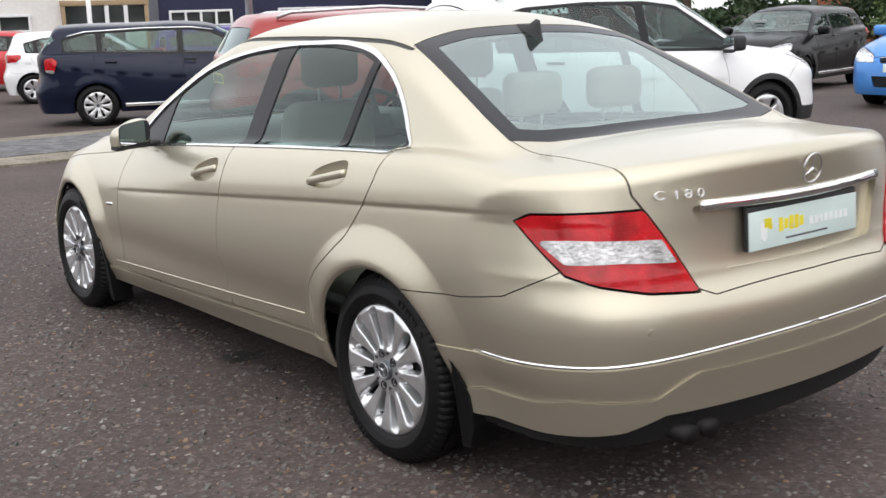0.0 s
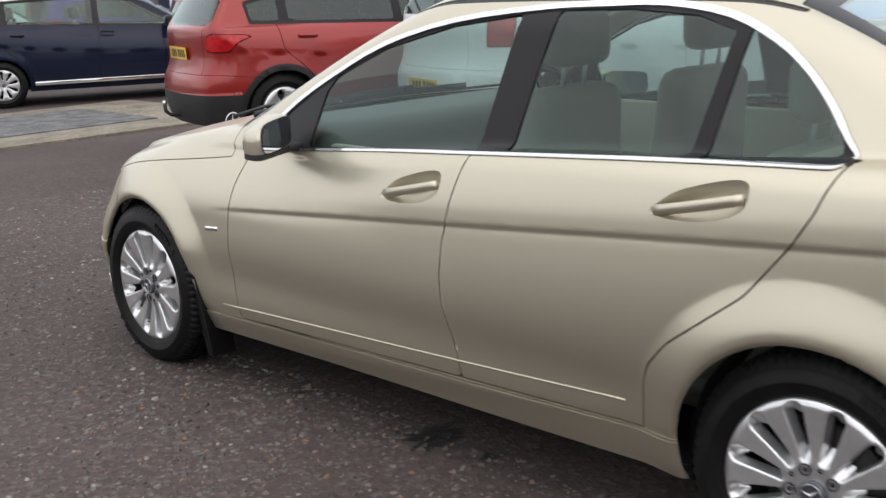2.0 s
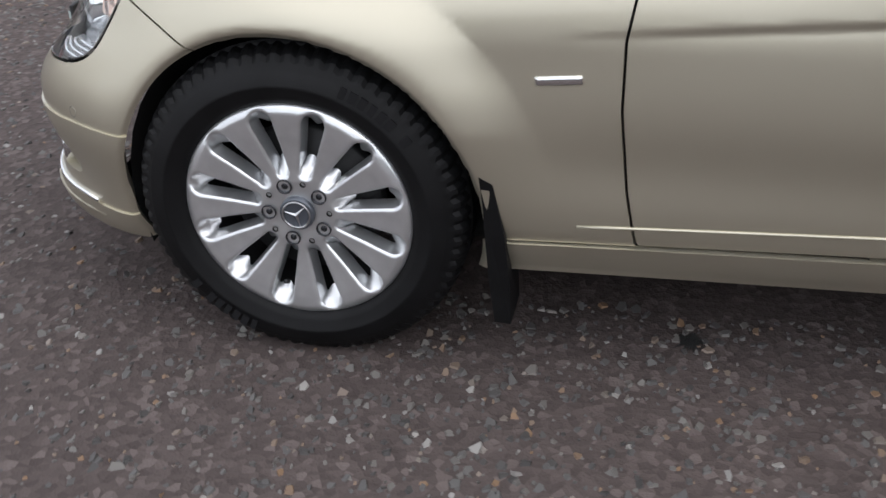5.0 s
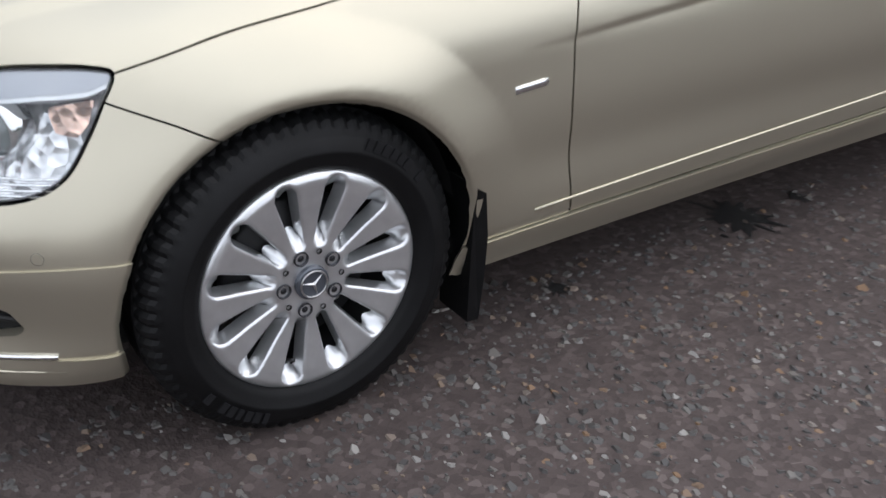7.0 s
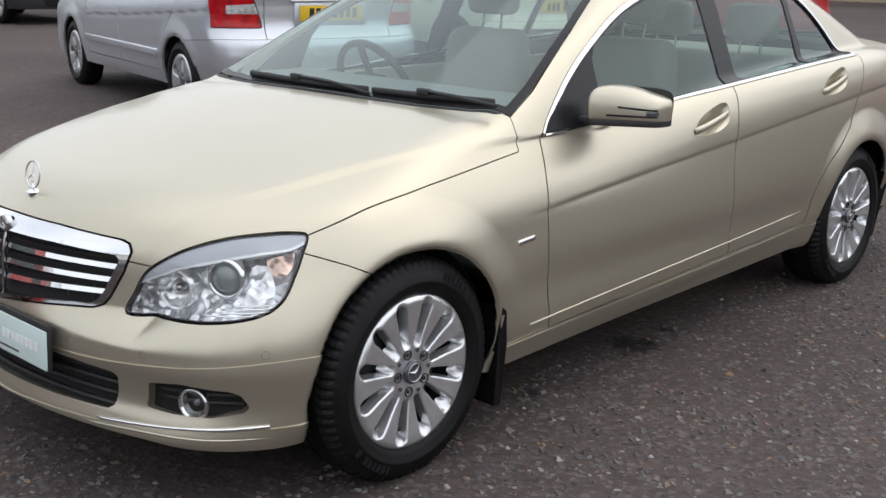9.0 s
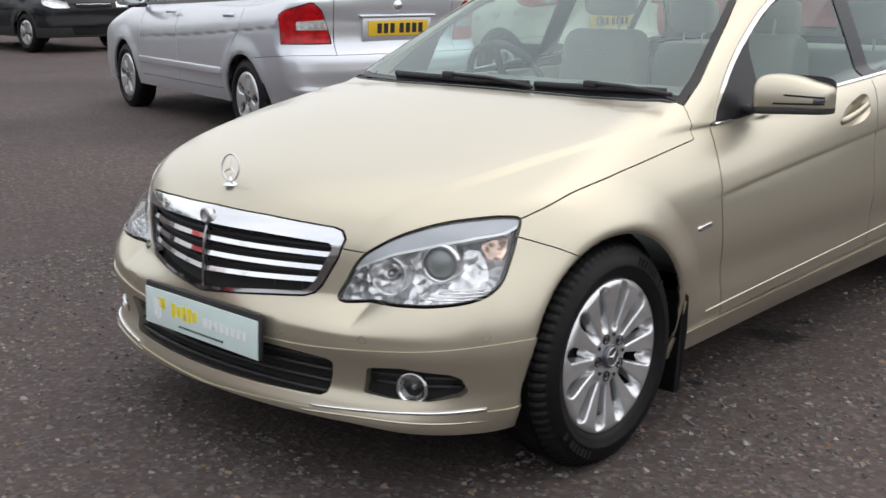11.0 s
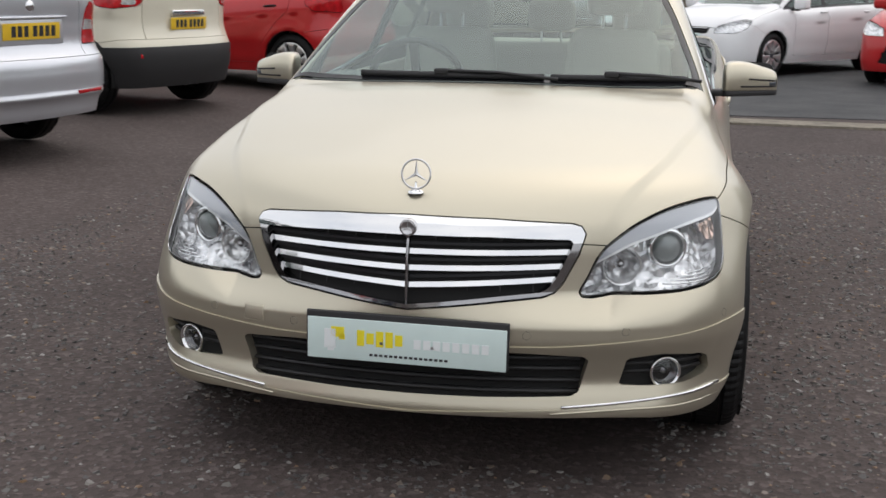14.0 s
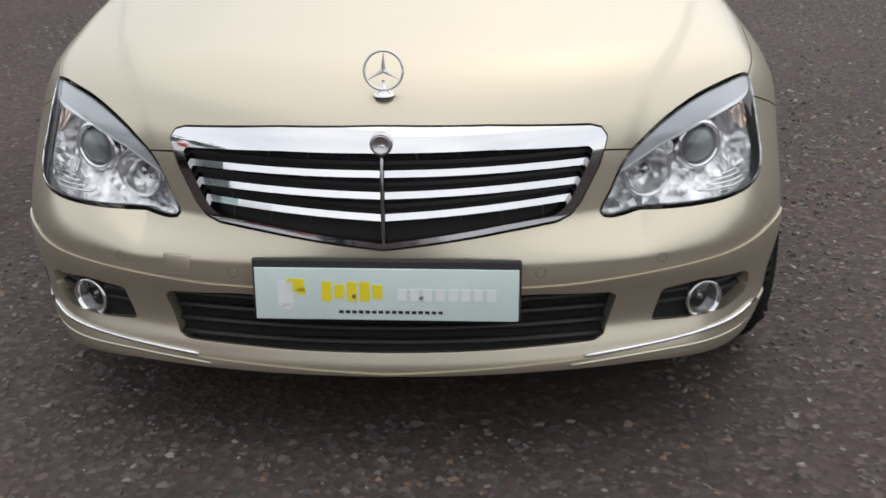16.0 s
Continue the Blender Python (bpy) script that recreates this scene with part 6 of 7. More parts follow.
    for a, b in ((wb / 2 - 0.50, door_b), (door_b, -wb / 2 + 0.22)):
        q = [(a, s["clear"] + 0.10), (a + 0.02, 0.6), (a - 0.04, 1.2), (b, 1.2), (b, s["clear"] + 0.10)]
        if b < -0.5:
            q = [(a, s["clear"] + 0.10), (a, 1.2), (-wb / 2 - 0.02, 1.2), (-wb / 2 + 0.02, 0.88), (-wb / 2 + 0.20, 0.72), (-wb / 2 + 0.38, 0.5), (-wb / 2 + 0.42, s["clear"] + 0.10)]
        doors.append(sk.take(lambda x, y, z: np.where((np.abs(x) > 0.4) & (z < b1 + 0.03), poly_sdf(y, z, q), 1), 0.003))
    fb = sk.take(lambda x, y, z: np.where(y > wb / 2, poly_sdf(y, z, [(wb / 2 + 0.1, 0), (wb / 2 + 0.16, wR * 2 - 0.06), (yf - 0.45, nz - 0.06), (yf + 0.3, nz + 0.0), (yf + 0.3, 0)]), 1), 0.002)
    rbz = 0.66
    rb = sk.take(lambda x, y, z: np.where(y < -wb / 2, poly_sdf(y, z, [(-wb / 2 - 0.1, 0), (-wb / 2 - 0.2, rbz - 0.02), (yr + 0.2, rbz + 0.02), (yr - 0.3, rbz + 0.02), (yr - 0.3, 0)]), 1), 0.002)
    gate = sk.take(lambda x, y, z: np.where(y < yr + 0.72, np.maximum(np.abs(x) - (0.56 if not s["deck"] else 0.52) - 0.10 * np.clip((z - tz) / 0.5, 0, 1), np.where(z > tz, y - (yr + (0.62 if s["deck"] else 0.30)), -1)), 1), 0.003)
    if cladding:
        cl = []
        for k in (fb, rb, *doors, sk):
            cl.append(k.take(lambda x, y, z: np.minimum(z - np.where(y < yr + 0.7, cladding + lower_black, cladding), arch(0.085)(x, y, z))))
        for k in cl:
            for sd in ("left", "right"):
                pan("cladding", k, M_BLACK, side=sd, depth=0.014, offset=0.007)
    pan("bonnet", hood, colour, depth=0.015)
    pan("tailgate", gate, colour, depth=0.015)
    skirt = rb.take(lambda x, y, z: z - 0.46)
    pan("rear_skirt", skirt, colour if not cladding else M_BLACK, depth=0.02, offset=-0.010)
    pan("front_bumper", fb, colour, depth=0.02)
    pan("rear_bumper", rb, colour, depth=0.02)
    pan("windscreen", scr, glassmat or M_SCREEN, depth=0.0, offset=-0.003)
    pan("rear_window", bck, glassmat or M_GLASS, depth=0.0, offset=-0.003)
    gls = []
    cuts = [(yfr - 0.16, door_b - 0.0), (door_b - 0.06, -wb / 2 + 0.10), (-wb / 2 + 0.04, yr)] if quarter else [(yfr - 0.16, door_b), (door_b - 0.06, yr)]
    for a, b in cuts:
        gls.append(dlo.take(lambda x, y, z: np.maximum(poly_sdf(y, z, dpoly) + 0.03, np.maximum(y - a, b + 0.03 - y))))
    for sd in ("left", "right"):
        sg = -1 if sd == "left" else 1
        pan("front_door", doors[0], colour, side=sd, depth=0.015)
        pan("rear_door", doors[1], colour, side=sd, depth=0.015)
        pan("body_side", sk, colour, side=sd, depth=0.02)
        pan("window_frame", dlo, M_GLOSSBLACK, side=sd, depth=0.01, offset=-0.002)
        for g in gls:
            pan("side_window", g, glassmat or M_GLASS, side=sd, depth=0.0, offset=-0.005)
        ln = pan("headlight", hl, M_LENS, side=sd, depth=0.0)
        pan("reflector", Skin(hl.V.copy(), hl.T.copy()), M_REFLECT, ln, side=sd, depth=-0.035, offset=-0.035)
        t = pan("tail_light", tl, M_RED, side=sd, depth=0.02, offset=0.004, label="red tail light")
        if tail_clear:
            c = Skin(tl.V.copy(), tl.T.copy()).take(lambda x, y, z: poly_sdf(ra(x, y), z, tail_clear))
            pan("clear_section", c, M_WHITELENS, t, side=sd, depth=0.004, offset=0.006)
        mb = box(0.20, 0.15, 0.15, (0, 0, 0), 0.05, 4)
        mo = part("door_mirror", mb, handle or colour, car)
        mo.matrix_local = Matrix.Translation((sg * (s["W"] / 2 + 0.06), yfr - 0.22, b0 + 0.085))
        part("mirror_glass", box(0.16, 0.004, 0.11, (0, -0.074, 0), 0.001), M_MIRROR, mo)
        part("mirror_arm", box(0.14, 0.06, 0.04, (-sg * 0.10, 0, -0.075), 0.015), M_BLACK, mo)
        for y in (door_b + 0.12, -wb / 2 + 0.26):
            hx = s["W"] / 2 - 0.026
            part("door_handle", tube([(sg * (hx - 0.012), y - 0.09, b0 - 0.03), (sg * (hx + 0.012), y - 0.06, b0 - 0.028), (sg * (hx + 0.012), y + 0.06, b0 - 0.034), (sg * (hx - 0.012), y + 0.09, b0 - 0.036)], (0.010, 0.013), 8), handle or colour, car)
        if trim:
            part("side_moulding", box(0.02, wb - 0.9, 0.055, (sg * (s["W"] / 2 - 0.006), -0.02, trim), 0.006), colour if trim > 0.4 else M_CHROME, car)
        if chrome_line:
            c = [(y, z) for y, z in dpoly[1:6]]
            pts = []
            for (y, z) in c:
                xx = s["green"][0] - s["green"][1] * (z - s["green"][2]) - 0.08 * (z - s["green"][2]) ** 2 + 0.004
                pts.append((sg * xx, y, z + 0.012))
            part("window_trim", tube(pts, (0.006, 0.012), 6), M_CHROME, car)
        if rails:
            part("roof_rail", tube([(sg * 0.58, 0.35, H - 0.09), (sg * 0.58, 0.25, H - 0.02), (sg * 0.58, -0.3, H + 0.015), (sg * 0.56, yr + 0.75, H - 0.02), (sg * 0.55, yr + 0.6, H - 0.07)], (0.018, 0.02), 8), rails, car)
        for yy in (wb / 2, -wb / 2):
            bm = lathe([(wR + 0.04, 0.0), (wR + 0.045, 0.30), (0.10, 0.31)], 28)
            bmesh.ops.delete(bm, geom=[v for v in bm.verts if v.co.z < -0.12], context="VERTS")
            al = part("arch_liner", bm, M_DARK, car)
            al.matrix_local = Matrix.Translation((sg * (s["W"] / 2 - 0.06), yy, wR - 0.01)) @ (Matrix.Identity(4) if sg < 0 else Matrix.Rotation(math.pi, 4, "Z"))
    # dark lining, grille bars, cabin
    c = full.V[full.T].mean(1)
    gx, gy, gz = c.T
    ok = (arch(0.05)(gx, gy, gz) > 0) & (gz > s["clear"] + 0.02) & (gz < np.where(gy > wy - 0.1, 2, np.where((gy < yr + 0.5) & bool(s["deck"]), 2, np.where(gy < yr + 0.4, tz + 0.0, b0 - 0.02))))
    ok &= np.where(gy > wb / 2, 0.8 * poly_sdf(fa(gx, gy), gz, head), 1) > 0
    pan("liner", full.pick(ok), M_DARK, depth=0.0, offset=-0.024)
    for k in range(3):
        z = nz - 0.095 - k * 0.034
        part("grille_bar", tube([(x, yf - 0.035 - 0.26 * x * x, z) for x in np.linspace(-0.33, 0.33, 7)], 0.008, 6), M_CHROME if k == 0 else M_BLACK, car)
    part("floor_pan", box(s["W"] - 0.35, yf - yr - 0.6, 0.05, (0, (yf + yr) / 2, s["clear"] + 0.04), 0.02), M_DARK, car)
    for x in (-0.36, 0.36):
        seat(car, x, 0.05, 0.55, M_SEATGREY)
    seat(car, 0, -0.85, 0.58, M_SEATGREY, 1.2, bench=True)
    part("dashboard", box(s["W"] - 0.44, 0.4, 0.25, (0, wy - 0.28, b0 - 0.10), 0.07, 3), M_SEATGREY, car)
    if plate_r:
        y, z, board = plate_r
        plate(car, pose(0, yr + y, z, 4, 0, 0), board, [(M_INK, PLATE_BARS)], holder=False)
    if plate_f:
        y, z = plate_f
        plate(car, pose(0, yf + y, z, -2, 0, 180), M_PLATE, [(M_INK, PLATE_BARS)], holder=False)
    ry_ = TYRE_A if wR < 0.33 else TYRE_B
    hx = s["W"] / 2 - 0.05
    wheel_set(car, [(-hx, wb / 2, 10), (-hx, -wb / 2, 33), (hx, wb / 2, 50), (hx, -wb / 2, 5)], 0.318 if wR < 0.33 else 0.338, 0.205, rim or RIM_A, ry_, rim_mat or M_ALLOY, rim_r=0.212, cap=0.028)
    return car


PLATE_BARS = [(-0.165 + k * 0.056 + (0.025 if k > 2 else 0), 0, 0.038, 0.072) for k in range(7)]
def fwd(px, py, ang):
    """The pose of a car at a place whose heading points ang degrees from +x."""
    return pose(px, py, ground_z(px, py), 0, 0, ang - 90)


P_SILVER = paint("silver_blue_paint", (0.64, 0.66, 0.70), 0.65, 0.30)
P_CREAM = paint("cream_paint", (0.72, 0.68, 0.55), 0.05, 0.35)
P_RED = paint("red_paint", (0.45, 0.014, 0.016), 0.1, 0.3)
P_BRICK = paint("copper_red_paint", (0.27, 0.016, 0.013), 0.25, 0.3)
P_NAVY = paint("navy_paint", (0.008, 0.012, 0.030), 0.2, 0.28, 0.12, 0.3)
P_WHITE = paint("white_paint", (0.80, 0.81, 0.82), 0.0, 0.35)
P_BLACK = paint("black_paint", (0.005, 0.005, 0.006), 0.0, 0.3, 0.12, 0.3)
P_BLUE = paint("bright_blue_paint", (0.06, 0.24, 0.62), 0.3, 0.3)
P_GREY = paint("dark_grey_paint", (0.016, 0.016, 0.019), 0.2, 0.3, 0.12, 0.3)
P_PURPLE = paint("violet_paint", (0.06, 0.035, 0.22), 0.4, 0.28)
M_DARKGLASS = glass("privacy_glass", (0.16, 0.18, 0.18), 0.06)

HD = -13.5
S_LIFT = hatch_spec(4.66, 1.80, 1.53, 2.80, 0.92, cowl=1.03, nose=0.82, belt=(0.98, 1.06), ws=0.50, back=0.50, tailz=1.05, deck=1.105, clear=0.26)
yr_ = S_LIFT["yr"]
S_LIFT.update(kend=0.07, kshoulder=0.05, rcorner=0.35,
              rear=[(0.1, yr_ + 0.16), (0.28, yr_ + 0.06), (0.385, yr_ + 0.018), (0.405, yr_ - 0.004), (0.46, yr_), (0.58, yr_ - 0.004), (0.665, yr_ + 0.012), (0.715, yr_ + 0.05), (0.90, yr_ + 0.075), (1.04, yr_ + 0.06), (1.3, yr_ + 0.08)])
S_CROSS = hatch_spec(4.13, 1.78, 1.57, 2.606, 0.86, cowl=1.08, nose=0.90, belt=(1.03, 1.13), ws=0.62, back=1.25, tailz=1.09, clear=0.24, wheel=0.338)
S_SUV = hatch_spec(4.30, 1.82, 1.62, 2.67, 0.84, cowl=1.04, nose=0.90, belt=(0.98, 1.05), ws=0.68, back=2.2, tailz=1.06, clear=0.26, wheel=0.338)
S_EST = hatch_spec(4.16, 1.74, 1.55, 2.54, 0.85, cowl=1.06, nose=0.86, belt=(1.02, 1.10), ws=0.58, back=1.6, tailz=1.06, clear=0.22, wheel=0.338)
S_MPV = hatch_spec(4.75, 1.84, 1.64, 2.80, 0.95, cowl=1.10, nose=0.88, belt=(1.05, 1.16), ws=0.58, back=1.5, tailz=1.14, clear=0.22, wheel=0.338)
S_HATCH = hatch_spec(4.26, 1.79, 1.45, 2.62, 0.87, cowl=0.98, nose=0.78, belt=(0.93, 1.00), ws=0.55, back=1.6, tailz=0.98, clear=0.19)
S_SMALL = hatch_spec(3.95, 1.70, 1.51, 2.51, 0.80, cowl=1.02, nose=0.80, belt=(0.96, 1.05), ws=0.58, back=2.0, tailz=1.03, clear=0.19)

lift = parked_car("silver blue four-door liftback with a yellow plate and roof sign box", fwd(5.84, -2.86, -13.55), S_LIFT, P_SILVER, rim=RIM_A, trim=0.50,
                  tail=[(0.97, 0.76), (0.985, 0.97), (0.93, 1.0), (0.73, 1.06), (0.67, 1.0), (0.635, 0.88), (0.605, 0.76)], tail_clear=[(0.85, 0.92), (0.645, 0.935), (0.63, 0.86), (0.85, 0.86)], plate_r=(0.060, 0.865, M_YELLOWPLATE), dlo_rear=0.98, step=0.028, turn=1.0)
cross = parked_car("cream and black crossover hatchback with a yellow rear plate", fwd(5.78, -6.1, HD - 1.85), S_CROSS, P_CREAM, cladding=0.42, lower_black=0.19, rim=RIM_A, glassmat=M_DARKGLASS,
           tail=[(1.10, 1.04), (0.98, 1.085), (0.70, 1.09), (0.60, 1.05), (0.66, 0.98), (0.90, 0.955), (1.05, 0.98)], tail_clear=[(0.82, 1.04), (0.66, 1.04), (0.70, 0.99), (0.82, 0.99)], plate_r=(0.050, 0.815, M_YELLOWPLATE), dlo_rear=0.42, handle=M_GLOSSBLACK)
parked_car("bright red five-door hatchback with alloy wheels", fwd(4.65, -8.84, HD - 1.85), S_SMALL, P_RED, rim=RIM_B, handle=P_BLACK)
parked_car("white crossover with black wheel arches and roof rails", fwd(5.75, 4.05, HD - 2), S_SUV, P_WHITE, cladding=0.40, lower_black=0.0, rails=M_BLACK, plate_r=(-0.008, 0.53, M_YELLOWPLATE), handle=M_BLACK, rim=RIM_A,
           tail=[(1.06, 1.10), (0.82, 1.10), (0.80, 0.86), (1.0, 0.86)])
estate = parked_car("copper red compact estate with chrome window line and tow bar", fwd(4.70, 6.45, HD - 2), S_EST, P_BRICK, cladding=0.40, lower_black=0.10, rails=M_SATIN, chrome_line=True, plate_r=(0.055, 0.86, M_YELLOWPLATE), rim=RIM_A, trim=0.30,
           tail=[(1.14, 1.02), (1.0, 1.03), (0.72, 1.04), (0.64, 0.93), (0.70, 0.88), (0.92, 0.88), (1.0, 0.96)], glassmat=M_DARKGLASS)
parked_car("navy blue family car with chrome window line and silver wheels", fwd(5.59, 13.86, -24), S_MPV, P_NAVY, chrome_line=True, rim=RIM_B, trim=0.33, handle=M_GLOSSBLACK,
           tail=[(1.10, 1.06), (1.00, 1.12), (0.86, 1.08), (0.86, 0.88), (1.02, 0.86), (1.06, 0.95)], tail_clear=[(1.04, 0.92), (0.86, 0.92), (0.86, 0.87), (1.02, 0.865)], plate_r=(0.06, 0.70, M_YELLOWPLATE))
dark_cross = parked_car("black crossover hatchback with a price card in its windscreen", fwd(16.05, 9.2, 192), S_CROSS, P_BLACK, cladding=0.38, rim=RIM_A, rim_mat=M_BOLT, trim=0.34)
parked_car("bright blue hatchback with a chrome nose bar", fwd(13.3, 4.2, 186), S_HATCH, P_BLUE, plate_f=(0.005, 0.55))
parked_car("dark grey crossover with silver roof rails and alloy wheels", fwd(17.43, -6.78, 179.15), S_SUV, P_GREY, cladding=0.42, rails=M_SATIN, rim=RIM_A)
parked_car("black hatchback with dark door mirrors", fwd(17.98, -10.49, 179.15), S_HATCH, P_BLACK)
golf = parked_car("white five-door hatchback with a dark grille bar", fwd(-2.12, -13.49, 51.15), S_HATCH, P_WHITE, rim=RIM_B, plate_f=(0.0, 0.56))
parked_car("red small hatchback with a wide dark grille", fwd(-4.55, -12.45, 62.15), S_SMALL, P_RED, plate_f=(0.01, 0.55), grille=[(-0.2, 0.66), (0.30, 0.66), (0.48, 0.30), (-0.2, 0.27)])
parked_car("dark violet grey hatchback with a chrome framed grille", fwd(-5.97, -10.48, 62.15), S_HATCH, P_GREY, plate_f=(0.01, 0.46), grille=[(-0.2, 0.70), (0.36, 0.70), (0.30, 0.56), (-0.2, 0.55)])
parked_car("dark grey hatchback parked by the far wall", fwd(1.17, -17.64, 91.15), S_HATCH, P_GREY)
parked_car("silver white hatchback among the far cars", fwd(6.5, 20.3, -22), S_SMALL, P_WHITE)
parked_car("red hatchback among the far cars", fwd(6.6, 26.2, -22), S_SMALL, P_RED, rim=RIM_B)
parked_car("violet hatchback behind the navy car", fwd(9.9, 20.6, -22), S_SMALL, P_PURPLE)
parked_car("red hatchback behind the navy car", fwd(10.6, 16.6, -22), S_SMALL, P_RED)
parked_car("black hatchback at the edge of the far row", fwd(21.5, 13.5, 175), S_HATCH, P_BLACK)


# ---- the place round the cars ----
def rough(name, c0, c1, scale, bump=0.3, rough_=0.85, bscale=None, spec=0.3):
    """A matt mineral or leafy surface with two tones and relief."""
    m = mat(name, c0, rough_, spec=spec)
    n, l = m.node_tree.nodes, m.node_tree.links
    p, co = n["Principled BSDF"], n["Texture Coordinate"]
    a, b = n.new("ShaderNodeTexNoise"), n.new("ShaderNodeTexNoise")
    a.inputs["Scale"].default_value, a.inputs["Detail"].default_value = scale, 8
    b.inputs["Scale"].default_value, b.inputs["Detail"].default_value = bscale or scale * 12, 5
    ad = n.new("ShaderNodeMath")
    ad.operation = "ADD"
    mr = n.new("ShaderNodeMapRange")
    mr.inputs["From Min"].default_value, mr.inputs["From Max"].default_value = 0.7, 1.3
    mx = n.new("ShaderNodeMix")
    mx.data_type = "RGBA"
    mx.inputs["A"].default_value, mx.inputs["B"].default_value = (*c0, 1), (*c1, 1)
    bp = n.new("ShaderNodeBump")
    bp.inputs["Strength"].default_value, bp.inputs["Distance"].default_value = bump, 0.01
    for t in (a, b):
        l.new(co.outputs["Object"], t.inputs["Vector"])
    l.new(a.outputs["Fac"], ad.inputs[0])
    l.new(b.outputs["Fac"], ad.inputs[1])
    l.new(ad.outputs["Value"], mr.inputs["Value"])
    l.new(mr.outputs["Result"], mx.inputs["Factor"])
    l.new(mx.outputs["Result"], p.inputs["Base Color"])
    l.new(b.outputs["Fac"], bp.inputs["Height"])
    l.new(bp.outputs["Normal"], p.inputs["Normal"])
    return m


M_CONCRETE = rough("worn_concrete", (0.115, 0.105, 0.078), (0.30, 0.265, 0.215), 2.6, 0.5, bscale=22)
M_GRAVEL = rough("blue_grey_gravel", (0.045, 0.046, 0.048), (0.21, 0.21, 0.215), 5, 0.9, bscale=45)
M_PATCH = rough("dark_tarmac", (0.040, 0.042, 0.045), (0.085, 0.086, 0.088), 2.0, 0.6, bscale=120)
M_RENDER = rough("white_render", (0.66, 0.65, 0.62), (0.76, 0.75, 0.72), 0.8, 0.15)
M_NAVYWALL = rough("navy_cladding", (0.018, 0.020, 0.050), (0.028, 0.030, 0.066), 0.8, 0.1, 0.5)
M_UPVC = mat("white_upvc", (0.72, 0.73, 0.73), 0.35)
M_TIMBER = rough("tan_timber", (0.30, 0.22, 0.13), (0.40, 0.30, 0.19), 3)
M_PANE = mat("dark_pane", (0.03, 0.035, 0.035), 0.05, spec=0.8)
M_BLOCK = rough("grey_blockwork", (0.19, 0.165, 0.15), (0.28, 0.25, 0.23), 2.5)
M_BRICK = rough("red_brick", (0.26, 0.095, 0.055), (0.36, 0.15, 0.09), 8)
M_TANBRICK = rough("tan_brick", (0.36, 0.29, 0.20), (0.44, 0.36, 0.26), 8)
M_SLATE = rough("roof_slate", (0.05, 0.05, 0.055), (0.09, 0.09, 0.095), 5)
M_BARK = rough("bark", (0.07, 0.05, 0.035), (0.14, 0.11, 0.08), 12)
M_POLE = mat("galvanised_steel", (0.42, 0.44, 0.46), 0.45, 0.7, noise_scale=6, noise_amt=0.15)


def leafmat(name, c0, c1):
    m = mat(name, c0, 0.55, spec=0.35)
    n, l = m.node_tree.nodes, m.node_tree.links
    g = n.new("ShaderNodeNewGeometry")
    mx = n.new("ShaderNodeMix")
    mx.data_type = "RGBA"
    mx.inputs["A"].default_value, mx.inputs["B"].default_value = (*c0, 1), (*c1, 1)
    l.new(g.outputs["Random Per Island"], mx.inputs["Factor"])
    l.new(mx.outputs["Result"], n["Principled BSDF"].inputs["Base Color"])
    return m


M_LEAF = leafmat("green_leaves", (0.022, 0.045, 0.014), (0.10, 0.15, 0.045))
M_LEAFDK = leafmat("dark_leaves", (0.012, 0.028, 0.012), (0.05, 0.085, 0.03))
M_LEAFRED = leafmat("russet_leaves", (0.08, 0.02, 0.018), (0.17, 0.05, 0.035))


def slab(name, pts, z, material, label, kind="structure", thick=0.06, category=""):
    """A flat slab on the ground, following its fall."""
    bm = bmesh.new()
    (x0, y0), (x1, y1) = pts
    n = max(2, int(abs(y1 - y0) / 0.5))
    nx = max(2, int(abs(x1 - x0) / 2.0))
    top = [[bm.verts.new((x0 + (x1 - x0) * i / nx, y0 + (y1 - y0) * j / n, ground_z(0, y0 + (y1 - y0) * j / n) + z)) for i in range(nx + 1)] for j in range(n + 1)]
    for a, b in zip(top, top[1:]):
        for k in range(nx):
            bm.faces.new((a[k], a[k + 1], b[k + 1], b[k]))
    g = bmesh.ops.extrude_face_region(bm, geom=bm.faces[:])
    bmesh.ops.translate(bm, vec=(0, 0, -thick), verts=[v for v in g["geom"] if isinstance(v, bmesh.types.BMVert)])
    bmesh.ops.recalc_face_normals(bm, faces=bm.faces[:])
    return tagged(part(name, bm, material), label, category or name.split("_")[0], kind=kind)


apron = slab("pavement_apron", ((-14, 9.25), (5.4, 12.75)), 0.030, M_CONCRETE, "worn pale concrete strip round a gravel bed", category="pavement")
slab("gravel_bed", ((-14, 10.15), (4.35, 12.15)), 0.042, M_GRAVEL, "blue grey gravel bed between concrete edgings", category="gravel")
edge = slab("kerb_edging", ((-13, -0.19), (8.5, 0.19)), 0.022, M_CONCRETE, "low pale concrete edging across the forecourt", category="kerb")
edge.matrix_world = Matrix.Translation((0, -6.75, ground_z(0, -6.75) - 0.004)) @ Matrix.Rotation(math.atan(-0.09), 4, "Z")
slab("road_patch", ((-30, -30), (9.0, -7.15)), 0.008, M_PATCH, "darker coarse tarmac beyond the edging", category="road", thick=0.03)


